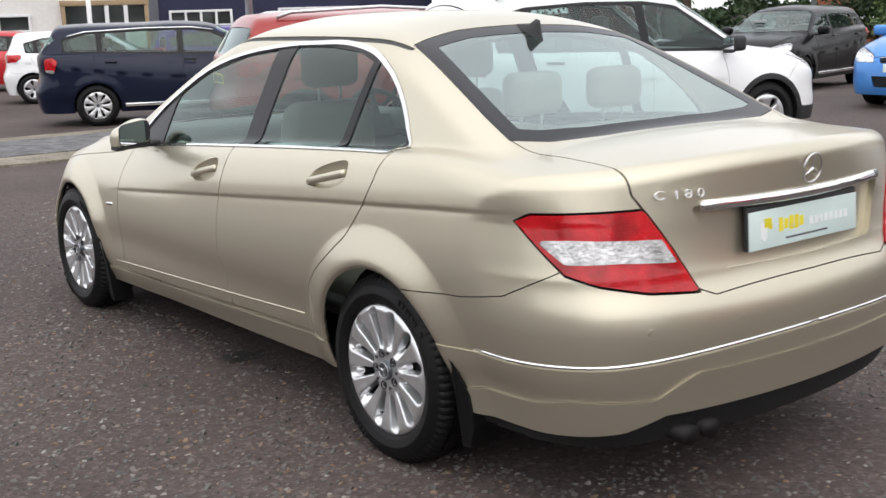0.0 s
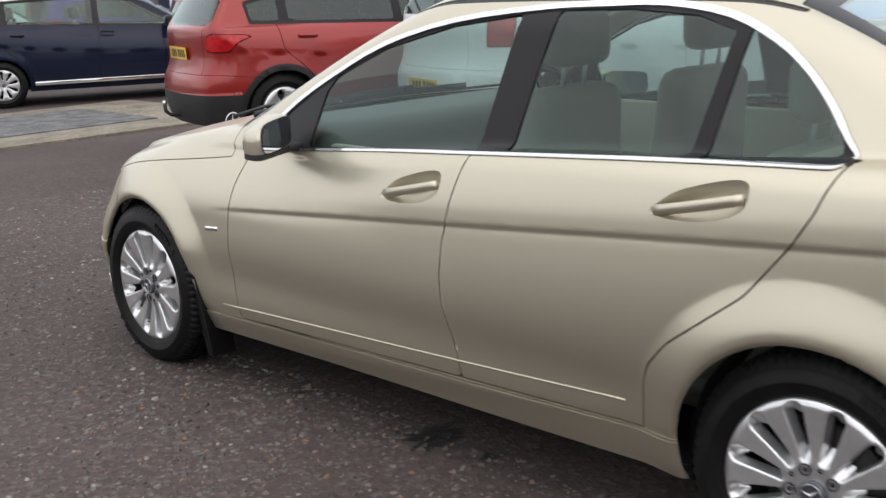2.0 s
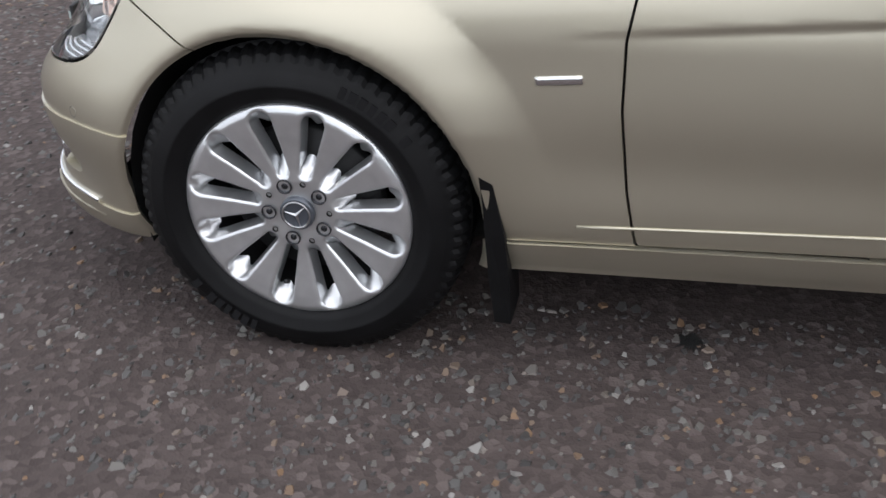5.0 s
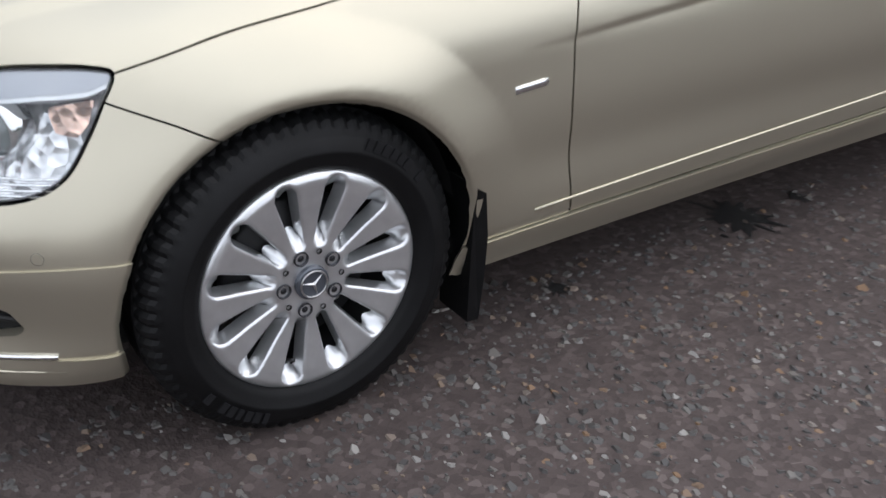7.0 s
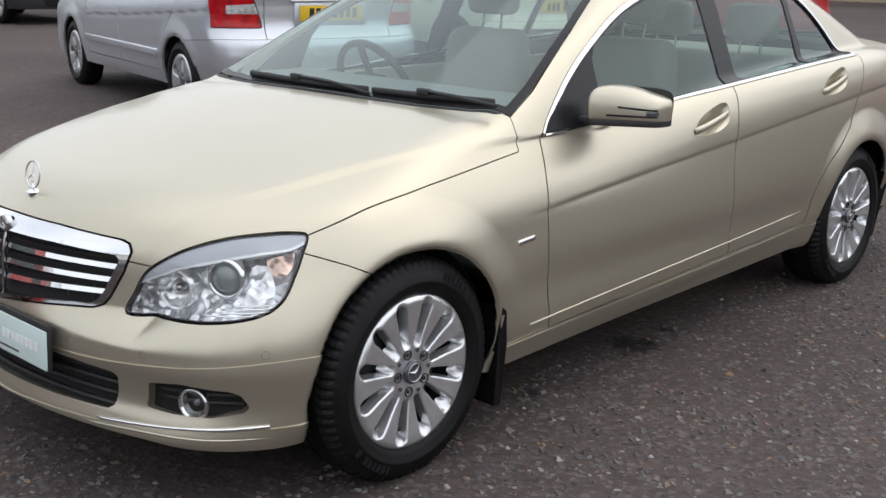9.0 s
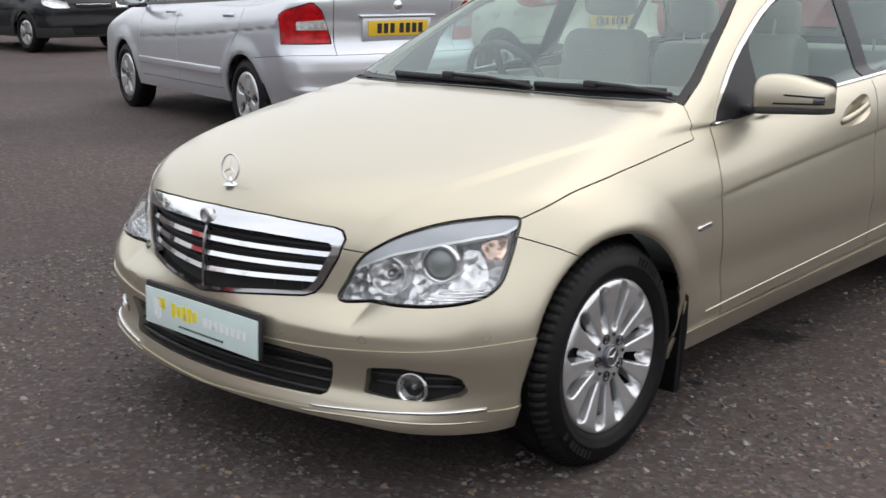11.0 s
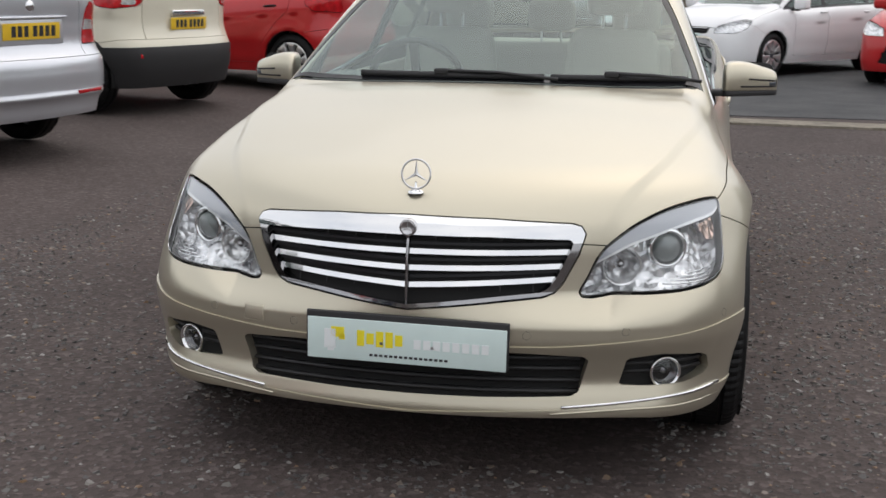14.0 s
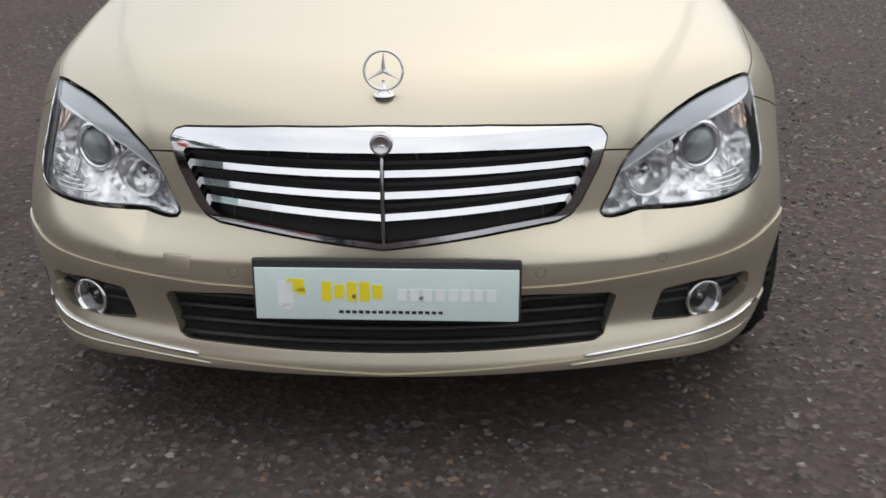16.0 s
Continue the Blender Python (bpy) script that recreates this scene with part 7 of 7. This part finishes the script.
def window(parent, w, h, m, cols, transom, frame=M_UPVC):
    wn_ = part("window", box(w, 0.03, h, (0, 0.05, 0)), M_PANE, parent)
    wn_.matrix_local = m
    for x in [-w / 2] + [-w / 2 + w * k / cols for k in range(1, cols)] + [w / 2]:
        part("window_frame", box(0.07, 0.09, h + 0.07, (x, 0, 0), 0.006), frame, wn_)
    for z in [-h / 2, h / 2] + ([transom] if transom is not None else []):
        part("window_frame", box(w, 0.085, 0.07, (0, 0, z), 0.006), frame, wn_)
    part("window_sill", box(w + 0.16, 0.2, 0.05, (0, -0.05, -h / 2 - 0.06), 0.008), frame, wn_)
    return wn_


# showroom: white rendered part with a timber entrance, navy part beside it
BM_ = Matrix.Translation((12, 29.5, ground_z(0, 29.5))) @ Matrix.Rotation(math.atan2(-0.312, 0.95), 4, "Z")
shop = thing("showroom_building", BM_, "white rendered low showroom with timber entrance and white windows", "building")
part("wall", box(19.4, 6.0, 4.2, (-11.95, 3.0, 2.1)), M_RENDER, shop)
part("roof", box(19.8, 6.4, 0.18, (-11.95, 3.0, 4.29), 0.02), M_SLATE, shop)
part("wall_band", box(4.4, 0.05, 0.5, (-8.0, -0.025, 2.26), 0.01), M_UPVC, shop)
window(shop, 2.6, 1.35, Matrix.Translation((-4.95, -0.05, 1.24)), 3, 0.22)
ent = part("entrance", box(2.45, 0.10, 2.25, (-1.46, -0.02, 1.10)), M_PANE, shop)
for x in (-2.68, -1.95, -1.42, -0.86, -0.24):
    part("door_frame", box(0.12 if x != -1.95 else 0.07, 0.16, 2.3, (x, -0.06, 1.12), 0.008), M_TIMBER if x in (-2.68, -0.24) else M_UPVC, ent)
part("door_frame", box(2.6, 0.18, 0.16, (-1.46, -0.07, 2.24), 0.01), M_TIMBER, ent)
part("porch_post", tube([(-1.98, -1.2, 0), (-1.98, -1.2, 2.6)], 0.07, 10), M_UPVC, shop)
part("notice", box(0.5, 0.02, 0.7, (-0.55, -0.10, 1.2), 0.004), mat("pale_green_notice", (0.55, 0.68, 0.58), 0.5), ent)
shop2 = thing("navy_building", BM_, "dark navy clad building with white window frames", "building")
part("wall", box(9.0, 6.0, 4.2, (4.66, 3.3, 2.1)), M_NAVYWALL, shop2)
part("roof", box(9.3, 6.3, 0.18, (4.66, 3.3, 4.29), 0.02), M_SLATE, shop2)
window(shop2, 1.9, 1.4, Matrix.Translation((1.45, 0.25, 1.22)), 4, 0.25)
window(shop2, 2.6, 1.4, Matrix.Translation((5.25, 0.25, 1.22)), 3, 0.25)


def pole(px, py, h, r, label, material=None):
    p = part("pole", tube([(0, 0, 0), (0, 0, h * 0.5), (0, 0, h)], r, 14), material or M_POLE)
    p.location = (px, py, ground_z(px, py))
    tagged(p, label, "pole")


pole(9.6, 18.9, 6.0, 0.085, "grey steel lamp column beside the showroom")
pole(23.5, 13.9, 6.5, 0.07, "slim grey steel column behind the cars")
pole(24.0, 18.6, 7.0, 0.13, "weathered wooden pole in front of trees", M_BARK)


def leaves(n, centre, size, leaf, seed, clumps=26):
    """A crown of small leaves gathered in uneven clumps."""
    r = np.random.RandomState(seed)
    c = r.normal(size=(clumps, 3))
    c /= np.linalg.norm(c, axis=1, keepdims=True)
    c = c * (0.35 + 0.6 * r.rand(clumps, 1)) * np.array(size)
    k = r.randint(clumps, size=n)
    o = r.normal(size=(n, 3))
    o /= np.linalg.norm(o, axis=1, keepdims=True)
    P = c[k] + o * (r.rand(n, 1) ** 0.5) * np.array(size) * (0.20 + 0.22 * r.rand(clumps))[k][:, None] + np.array(centre)
    a, b = r.normal(size=(n, 3)), r.normal(size=(n, 3))
    a /= np.linalg.norm(a, axis=1, keepdims=True)
    b = np.cross(a, b)
    b /= np.linalg.norm(b, axis=1, keepdims=True)
    s = leaf * (0.6 + 0.8 * r.rand(n, 1))
    V = np.stack([P - a * s, P + b * s * 0.5, P + a * s, P - b * s * 0.5], 1).reshape(-1, 3)
    return mesh_np("crown", V, np.arange(4 * n).reshape(n, 4), smooth=False)


def tree(px, py, h, w, material, seed, label, trunk=True, leaf=0.10, n=3200):
    z = ground_z(px, py)
    t = thing("tree" if trunk else "shrub", pose(px, py, z), label, "tree" if trunk else "shrub")
    r = np.random.RandomState(seed)
    if trunk:
        bm = bmesh.new()
        tube([(0, 0, -0.1), (0.05, 0.02, h * 0.25), (0.0, 0.08, h * 0.55)], 0.09 + h * 0.012, 10, bm=bm)
        for k in range(6):
            a = r.rand() * 6.28
            z0 = h * (0.22 + 0.05 * k)
            tube([(0, 0, z0), (math.cos(a) * w * 0.3, math.sin(a) * w * 0.3, z0 + h * 0.15), (math.cos(a) * w * 0.6, math.sin(a) * w * 0.6, z0 + h * 0.24)], 0.04, 6, bm=bm)
        part("trunk", bm, M_BARK, t)
    part("crown", leaves(n, (0, 0, h * (0.58 if trunk else 0.5)), (w, w, h * (0.45 if trunk else 0.5)), leaf, seed), material, t)
    return t


for k, (px, py, h, w, mt, tr) in enumerate([(18.5, 27.5, 1.7, 1.1, M_LEAF, False), (22.0, 25.5, 6.0, 2.6, M_LEAFDK, True), (25.0, 23.0, 2.6, 2.0, M_LEAFRED, False), (27.5, 22.5, 6.5, 3.0, M_LEAF, True), (29.5, 19.8, 2.4, 2.2, M_LEAFDK, False), (32.5, 20.5, 7.0, 3.2, M_LEAFDK, True), (33.0, 16.0, 2.3, 2.0, M_LEAF, False), (36.0, 15.5, 6.0, 3.0, M_LEAFDK, True), (24.5, 27.5, 5.5, 3.0, M_LEAFDK, True), (30.0, 25.5, 6.0, 3.2, M_LEAFDK, True), (20.5, 24.6, 2.2, 1.8, M_LEAFDK, False), (35.5, 18.8, 2.6, 2.4, M_LEAFDK, False), (27.0, 21.0, 1.9, 2.0, M_LEAFDK, False)]):
    tree(px, py, h, w, mt, 40 + k, {True: "leafy tree with a dark uneven crown behind the cars", False: "dense leafy shrub at the edge of the forecourt"}[tr], tr)


def house(px, py, turn, w, d, h, wall, label, wins):
    hs = thing("house", Matrix.Translation((px, py, ground_z(px, py))) @ Matrix.Rotation(radians(turn), 4, "Z"), label, "house")
    part("wall", box(w, d, h, (0, d / 2, h / 2)), wall, hs)
    bm = bmesh.new()
    v = [bm.verts.new(p) for p in ((-w / 2 - 0.3, -0.3, h), (w / 2 + 0.3, -0.3, h), (w / 2 + 0.3, d + 0.3, h), (-w / 2 - 0.3, d + 0.3, h), (-w / 2 - 0.3, d / 2, h + d * 0.4), (w / 2 + 0.3, d / 2, h + d * 0.4))]
    for f in ((0, 1, 5, 4), (2, 3, 4, 5), (0, 4, 3), (1, 2, 5), (0, 3, 2, 1)):
        bm.faces.new([v[i] for i in f])
    bmesh.ops.recalc_face_normals(bm, faces=bm.faces[:])
    part("roof", bm, M_SLATE, hs)
    for x, z, ww, hh in wins:
        window(hs, ww, hh, Matrix.Translation((x, -0.04, z)), 2, None)


house(41.0, 20.0, -62, 10, 7, 4.8, M_BRICK, "red brick house beyond the trees", [(-2.5, 1.6, 1.4, 1.2), (2.5, 1.6, 1.4, 1.2)])
house(-6.5, -33.0, 180, 12, 7, 5.0, M_RENDER, "pale rendered house behind the block wall", [(-3.2, 1.9, 1.5, 1.3), (3.2, 1.9, 1.5, 1.3)])
house(9.5, -31.0, 186, 13, 7, 5.2, M_TANBRICK, "tan brick house behind the parked cars", [(-4.0, 1.7, 1.5, 1.3), (0.0, 1.7, 1.5, 1.3), (4.0, 1.7, 1.5, 1.3)])

# block wall with a coping and a hedge over it
bw = thing("boundary_wall", pose(-4.0, -25.0, ground_z(0, -25)), "weathered grey block boundary wall with a flat coping", "wall")
part("wall_core", box(23.8, 0.14, 1.40, (0, 0.06, 0.70)), M_CONCRETE, bw)
part("coping", box(24.2, 0.34, 0.08, (0, 0, 1.46), 0.012), M_CONCRETE, bw)
blk = bpy.data.meshes.new("block")
b_ = box(0.435, 0.20, 0.212, bevel=0.006, seg=1)
b_.to_mesh(blk)
b_.free()
blk.materials.append(M_BLOCK)
for j in range(6):
    for i in range(50):
        o = part("block", blk, None, bw)
        o.location = (-11.0 + i * 0.447 + (j % 2) * 0.22, 0.0, 0.115 + j * 0.2245)
for k in range(7):
    tree(-14.5 + k * 3.3, -26.8, 2.6 + 0.5 * (k % 3), 1.9, M_LEAFDK if k % 2 else M_LEAF, 70 + k, "overgrown hedge behind the block wall", False)
for k in range(9):
    tree(27.0 + 1.5 * (k % 2), -20.0 + k * 3.4, 3.6 + 0.8 * (k % 3), 2.6, M_LEAFDK if k % 3 else M_LEAF, 120 + k, "dark leafy hedge behind the facing row of cars", False)


def unseen_growth():
    """An added ring of trees and hedges that closes the sides not looked at and darkens the paint reflections."""
    r = np.random.RandomState(9)
    n = 26000
    a = np.radians(r.uniform(150, 262, n))
    d = 34 + 6 * r.rand(n) + 3 * np.sin(a * 7)
    top = 4.2 + 1.6 * np.sin(a * 11) + 1.2 * np.sin(a * 23 + 1)
    P = np.stack([np.cos(a) * d, np.sin(a) * d, -0.2 + top * r.rand(n) ** 0.8], 1)
    u, v = r.normal(size=(n, 3)), r.normal(size=(n, 3))
    u /= np.linalg.norm(u, axis=1, keepdims=True)
    v = np.cross(u, v)
    v /= np.linalg.norm(v, axis=1, keepdims=True)
    s = 0.25 + 0.25 * r.rand(n, 1)
    V = np.stack([P - u * s, P + v * s * 0.6, P + u * s, P - v * s * 0.6], 1).reshape(-1, 3)
    ob = part("added_far_trees", mesh_np("added_far_trees", V, np.arange(4 * n).reshape(n, 4), smooth=False), M_LEAFDK)
    tagged(ob, "added dark belt of trees and hedges on the unseen sides, for darker paint reflections", "trees", kind="stuff")


unseen_growth()


# ---- small things ----
def sign_box():
    """A dealer's board on a white foot, standing on the liftback's boot."""
    m = lift.matrix_world @ Matrix.Translation((-0.02, S_LIFT["yr"] + 0.30, 1.115))
    t = thing("display_sign", m, "navy dealer sign board on a white foot, on a boot lid", "sign")
    bm = box(0.52, 0.20, 0.11, (0, 0, 0.05), 0.02, 3)
    for v in bm.verts:
        if v.co.z > 0.06:
            v.co.x *= 0.90
            v.co.y *= 0.45
    part("foot", bm, M_UPVC, t)
    part("board", box(0.62, 0.03, 0.21, (0, 0, 0.215), 0.006), mat("navy_board", (0.014, 0.018, 0.07), 0.35), t)
    rows = [(-0.115 + k * 0.037, 0.22, 0.028, 0.05) for k in range(5)]
    bars(t, Matrix.Translation((0, -0.0165, 0)), rows, M_YELLOW, 0.002)
    bars(t, Matrix.Translation((0, -0.0165, 0)), [(0.085 + k * 0.028, 0.212, 0.020, 0.034) for k in range(8)], M_PALEPRINT, 0.002)
    bars(t, Matrix.Translation((0, -0.0165, 0)), [(-0.235, 0.222, 0.045, 0.06), (-0.225, 0.24, 0.06, 0.03)], M_PALEPRINT, 0.002)


sign_box()
for sg in (-1, 1):
    part("bumper_reflector", box(0.30, 0.02, 0.026, (sg * 0.52, S_LIFT["yr"] + 0.058, 0.432), 0.006, rot=(0, 0, sg * 12)), M_RED, lift)
part("boot_emblem", lathe([(0.0005, -0.006), (0.03, -0.004), (0.038, 0.0), (0.04, 0.01)], 24, "y"), M_CHROME, lift).location = (0, S_LIFT["yr"] + 0.058, 1.03)
part("boot_grip", box(0.66, 0.03, 0.018, (0, S_LIFT["yr"] + 0.066, 0.955), 0.006), P_SILVER, lift)
part("plate_surround", box(0.60, 0.02, 0.17, (0, S_LIFT["yr"] + 0.078, 0.86), 0.006), P_SILVER, lift)


def chips():
    """Loose stone chips pressed into the asphalt round the saloon."""
    r = np.random.RandomState(5)
    n = 85000
    x, y = r.uniform(-3.4, 2.6, n), r.uniform(-4.6, 5.2, n)
    keep = ((np.abs(x) > 0.6) | (np.abs(y) > 1.9))
    clump = np.array([noise.noise(Vector((a * 0.9, b * 0.9, 0.3))) for a, b in zip(x[::1], y[::1])])
    keep &= r.rand(n) < np.clip(0.62 + 0.9 * clump, 0.15, 1)
    x, y = x[keep], y[keep]
    n = len(x)
    size = 0.0050 + 0.0105 * r.rand(n) ** 1.8
    k = 5
    a = np.linspace(0, 2 * np.pi, k, endpoint=False)[None] + r.rand(n, 1) * 6.28 + r.normal(size=(n, k)) * 0.25
    rad = size[:, None] * (0.75 + 0.5 * r.rand(n, k))
    el = 0.6 + 0.4 * r.rand(n, 1)
    bx, by = rad * np.cos(a), rad * np.sin(a) * el
    h = size[:, None] * (0.10 + 0.20 * r.rand(n, 1))
    z0 = np.array([ground_z(0, q) for q in y])[:, None]
    tilt = r.normal(size=(n, 2)) * 0.22
    low = np.stack([x[:, None] + bx, y[:, None] + by, np.broadcast_to(z0 - 0.001, bx.shape)], -1)
    top = np.stack([x[:, None] + bx * 0.72, y[:, None] + by * 0.72, z0 + h + bx * tilt[:, :1] + by * tilt[:, 1:]], -1)
    V = np.concatenate([low, top], 1).reshape(-1, 3)
    o = (np.arange(n) * 2 * k)[:, None]
    F = []
    for i in range(k):
        j = (i + 1) % k
        F += [o + np.array([[i, j, k + j]]), o + np.array([[i, k + j, k + i]])]
    for i in range(1, k - 1):
        F.append(o + np.array([[k, k + i, k + i + 1]]))
    m = leafmat("stone_chips", (0.05, 0.047, 0.045), (0.22, 0.20, 0.18))
    ns, ls = m.node_tree.nodes, m.node_tree.links
    g = ns["Geometry"]
    rp = ns.new("ShaderNodeValToRGB")
    rp.color_ramp.elements[0].color, rp.color_ramp.elements[1].color = (0.055, 0.051, 0.049, 1), (0.27, 0.255, 0.235, 1)
    for p_, c_ in ((0.45, (0.090, 0.086, 0.083, 1)), (0.80, (0.145, 0.133, 0.121, 1)), (0.93, (0.19, 0.115, 0.065, 1)), (0.96, (0.22, 0.21, 0.20, 1))):
        e = rp.color_ramp.elements.new(p_)
        e.color = c_
    ls.new(g.outputs["Random Per Island"], rp.inputs["Fac"])
    ls.new(rp.outputs["Color"], ns["Principled BSDF"].inputs["Base Color"])
    ob = part("stone_chips", mesh_np("stone_chips", V, np.concatenate(F), smooth=False), m)
    tagged(ob, "scattered grey and tan stone chips on asphalt", "gravel", kind="stuff")


chips()


def stain(px, py, r0, seed, spikes):
    """An oil spot: an uneven dark film on the asphalt."""
    r = np.random.RandomState(seed)
    bm = bmesh.new()
    c = bm.verts.new((0, 0, 0.0016))
    n = 44
    ring = []
    for i in range(n):
        a = 2 * math.pi * i / n
        q = r0 * (0.35 + 0.65 * r.rand() * (1.4 if i % 3 == 0 else 0.7) * spikes)
        ring.append(bm.verts.new((q * math.cos(a), q * math.sin(a) * 0.8, 0.0012)))
    for i in range(n):
        bm.faces.new((c, ring[i], ring[(i + 1) % n]))
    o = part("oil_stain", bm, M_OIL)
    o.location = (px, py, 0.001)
    tagged(o, "dark oil spot soaked into the asphalt", "stain", "oil spots", "structure")


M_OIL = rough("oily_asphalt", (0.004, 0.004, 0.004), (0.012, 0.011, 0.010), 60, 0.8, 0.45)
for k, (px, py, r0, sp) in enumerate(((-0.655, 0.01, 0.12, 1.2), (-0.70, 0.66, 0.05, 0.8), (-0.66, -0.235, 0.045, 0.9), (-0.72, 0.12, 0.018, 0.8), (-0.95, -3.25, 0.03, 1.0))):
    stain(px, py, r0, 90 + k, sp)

part("boot_strip", box(0.46, 0.03, 0.05, (0, S_CROSS["yr"] + 0.055, 0.915), 0.010, rot=(4, 0, 0)), M_CHROME, cross, "chrome strip over the rear plate")
for sg in (-1, 1):
    part("bumper_reflector", box(0.20, 0.02, 0.04, (sg * 0.56, S_CROSS["yr"] + 0.062, 0.53), 0.008, rot=(0, 0, sg * 12)), M_RED, cross)
ye = S_EST["yr"]
tb = part("tow_bar", tube([(0, ye + 0.25, 0.30), (0, ye + 0.02, 0.285), (0, ye - 0.06, 0.29), (0, ye - 0.11, 0.33), (0, ye - 0.115, 0.385)], 0.018, 10), M_BLACK, estate, "black swan-neck tow bar")
part("tow_ball", lathe([(0.0005, 0.05), (0.016, 0.045), (0.025, 0.025), (0.016, 0.004), (0.012, 0.0)], 16, "z"), M_SATIN, tb).location = (0, ye - 0.115, 0.38)


def price_card(car, s, x):
    """A white card with unreadable print behind a windscreen."""
    y = s["wy"] - 0.30
    z = s["cowl"] + 0.01 + s["ws"] * 0.30 - 0.045
    c = part("price_card", box(0.30, 0.004, 0.21), M_UPVC, car, "white price card in the windscreen")
    c.matrix_local = Matrix.Translation((x, y, z)) @ Matrix.Rotation(radians(-38), 4, "X") @ Matrix.Rotation(math.pi, 4, "Z")
    for k in range(2):
        part("print", box(0.20 - 0.06 * k, 0.002, 0.035), M_CAP, c).location = (0, -0.003, 0.03 - 0.07 * k)


price_card(golf, S_HATCH, -0.30)
price_card(dark_cross, S_CROSS, 0.25)
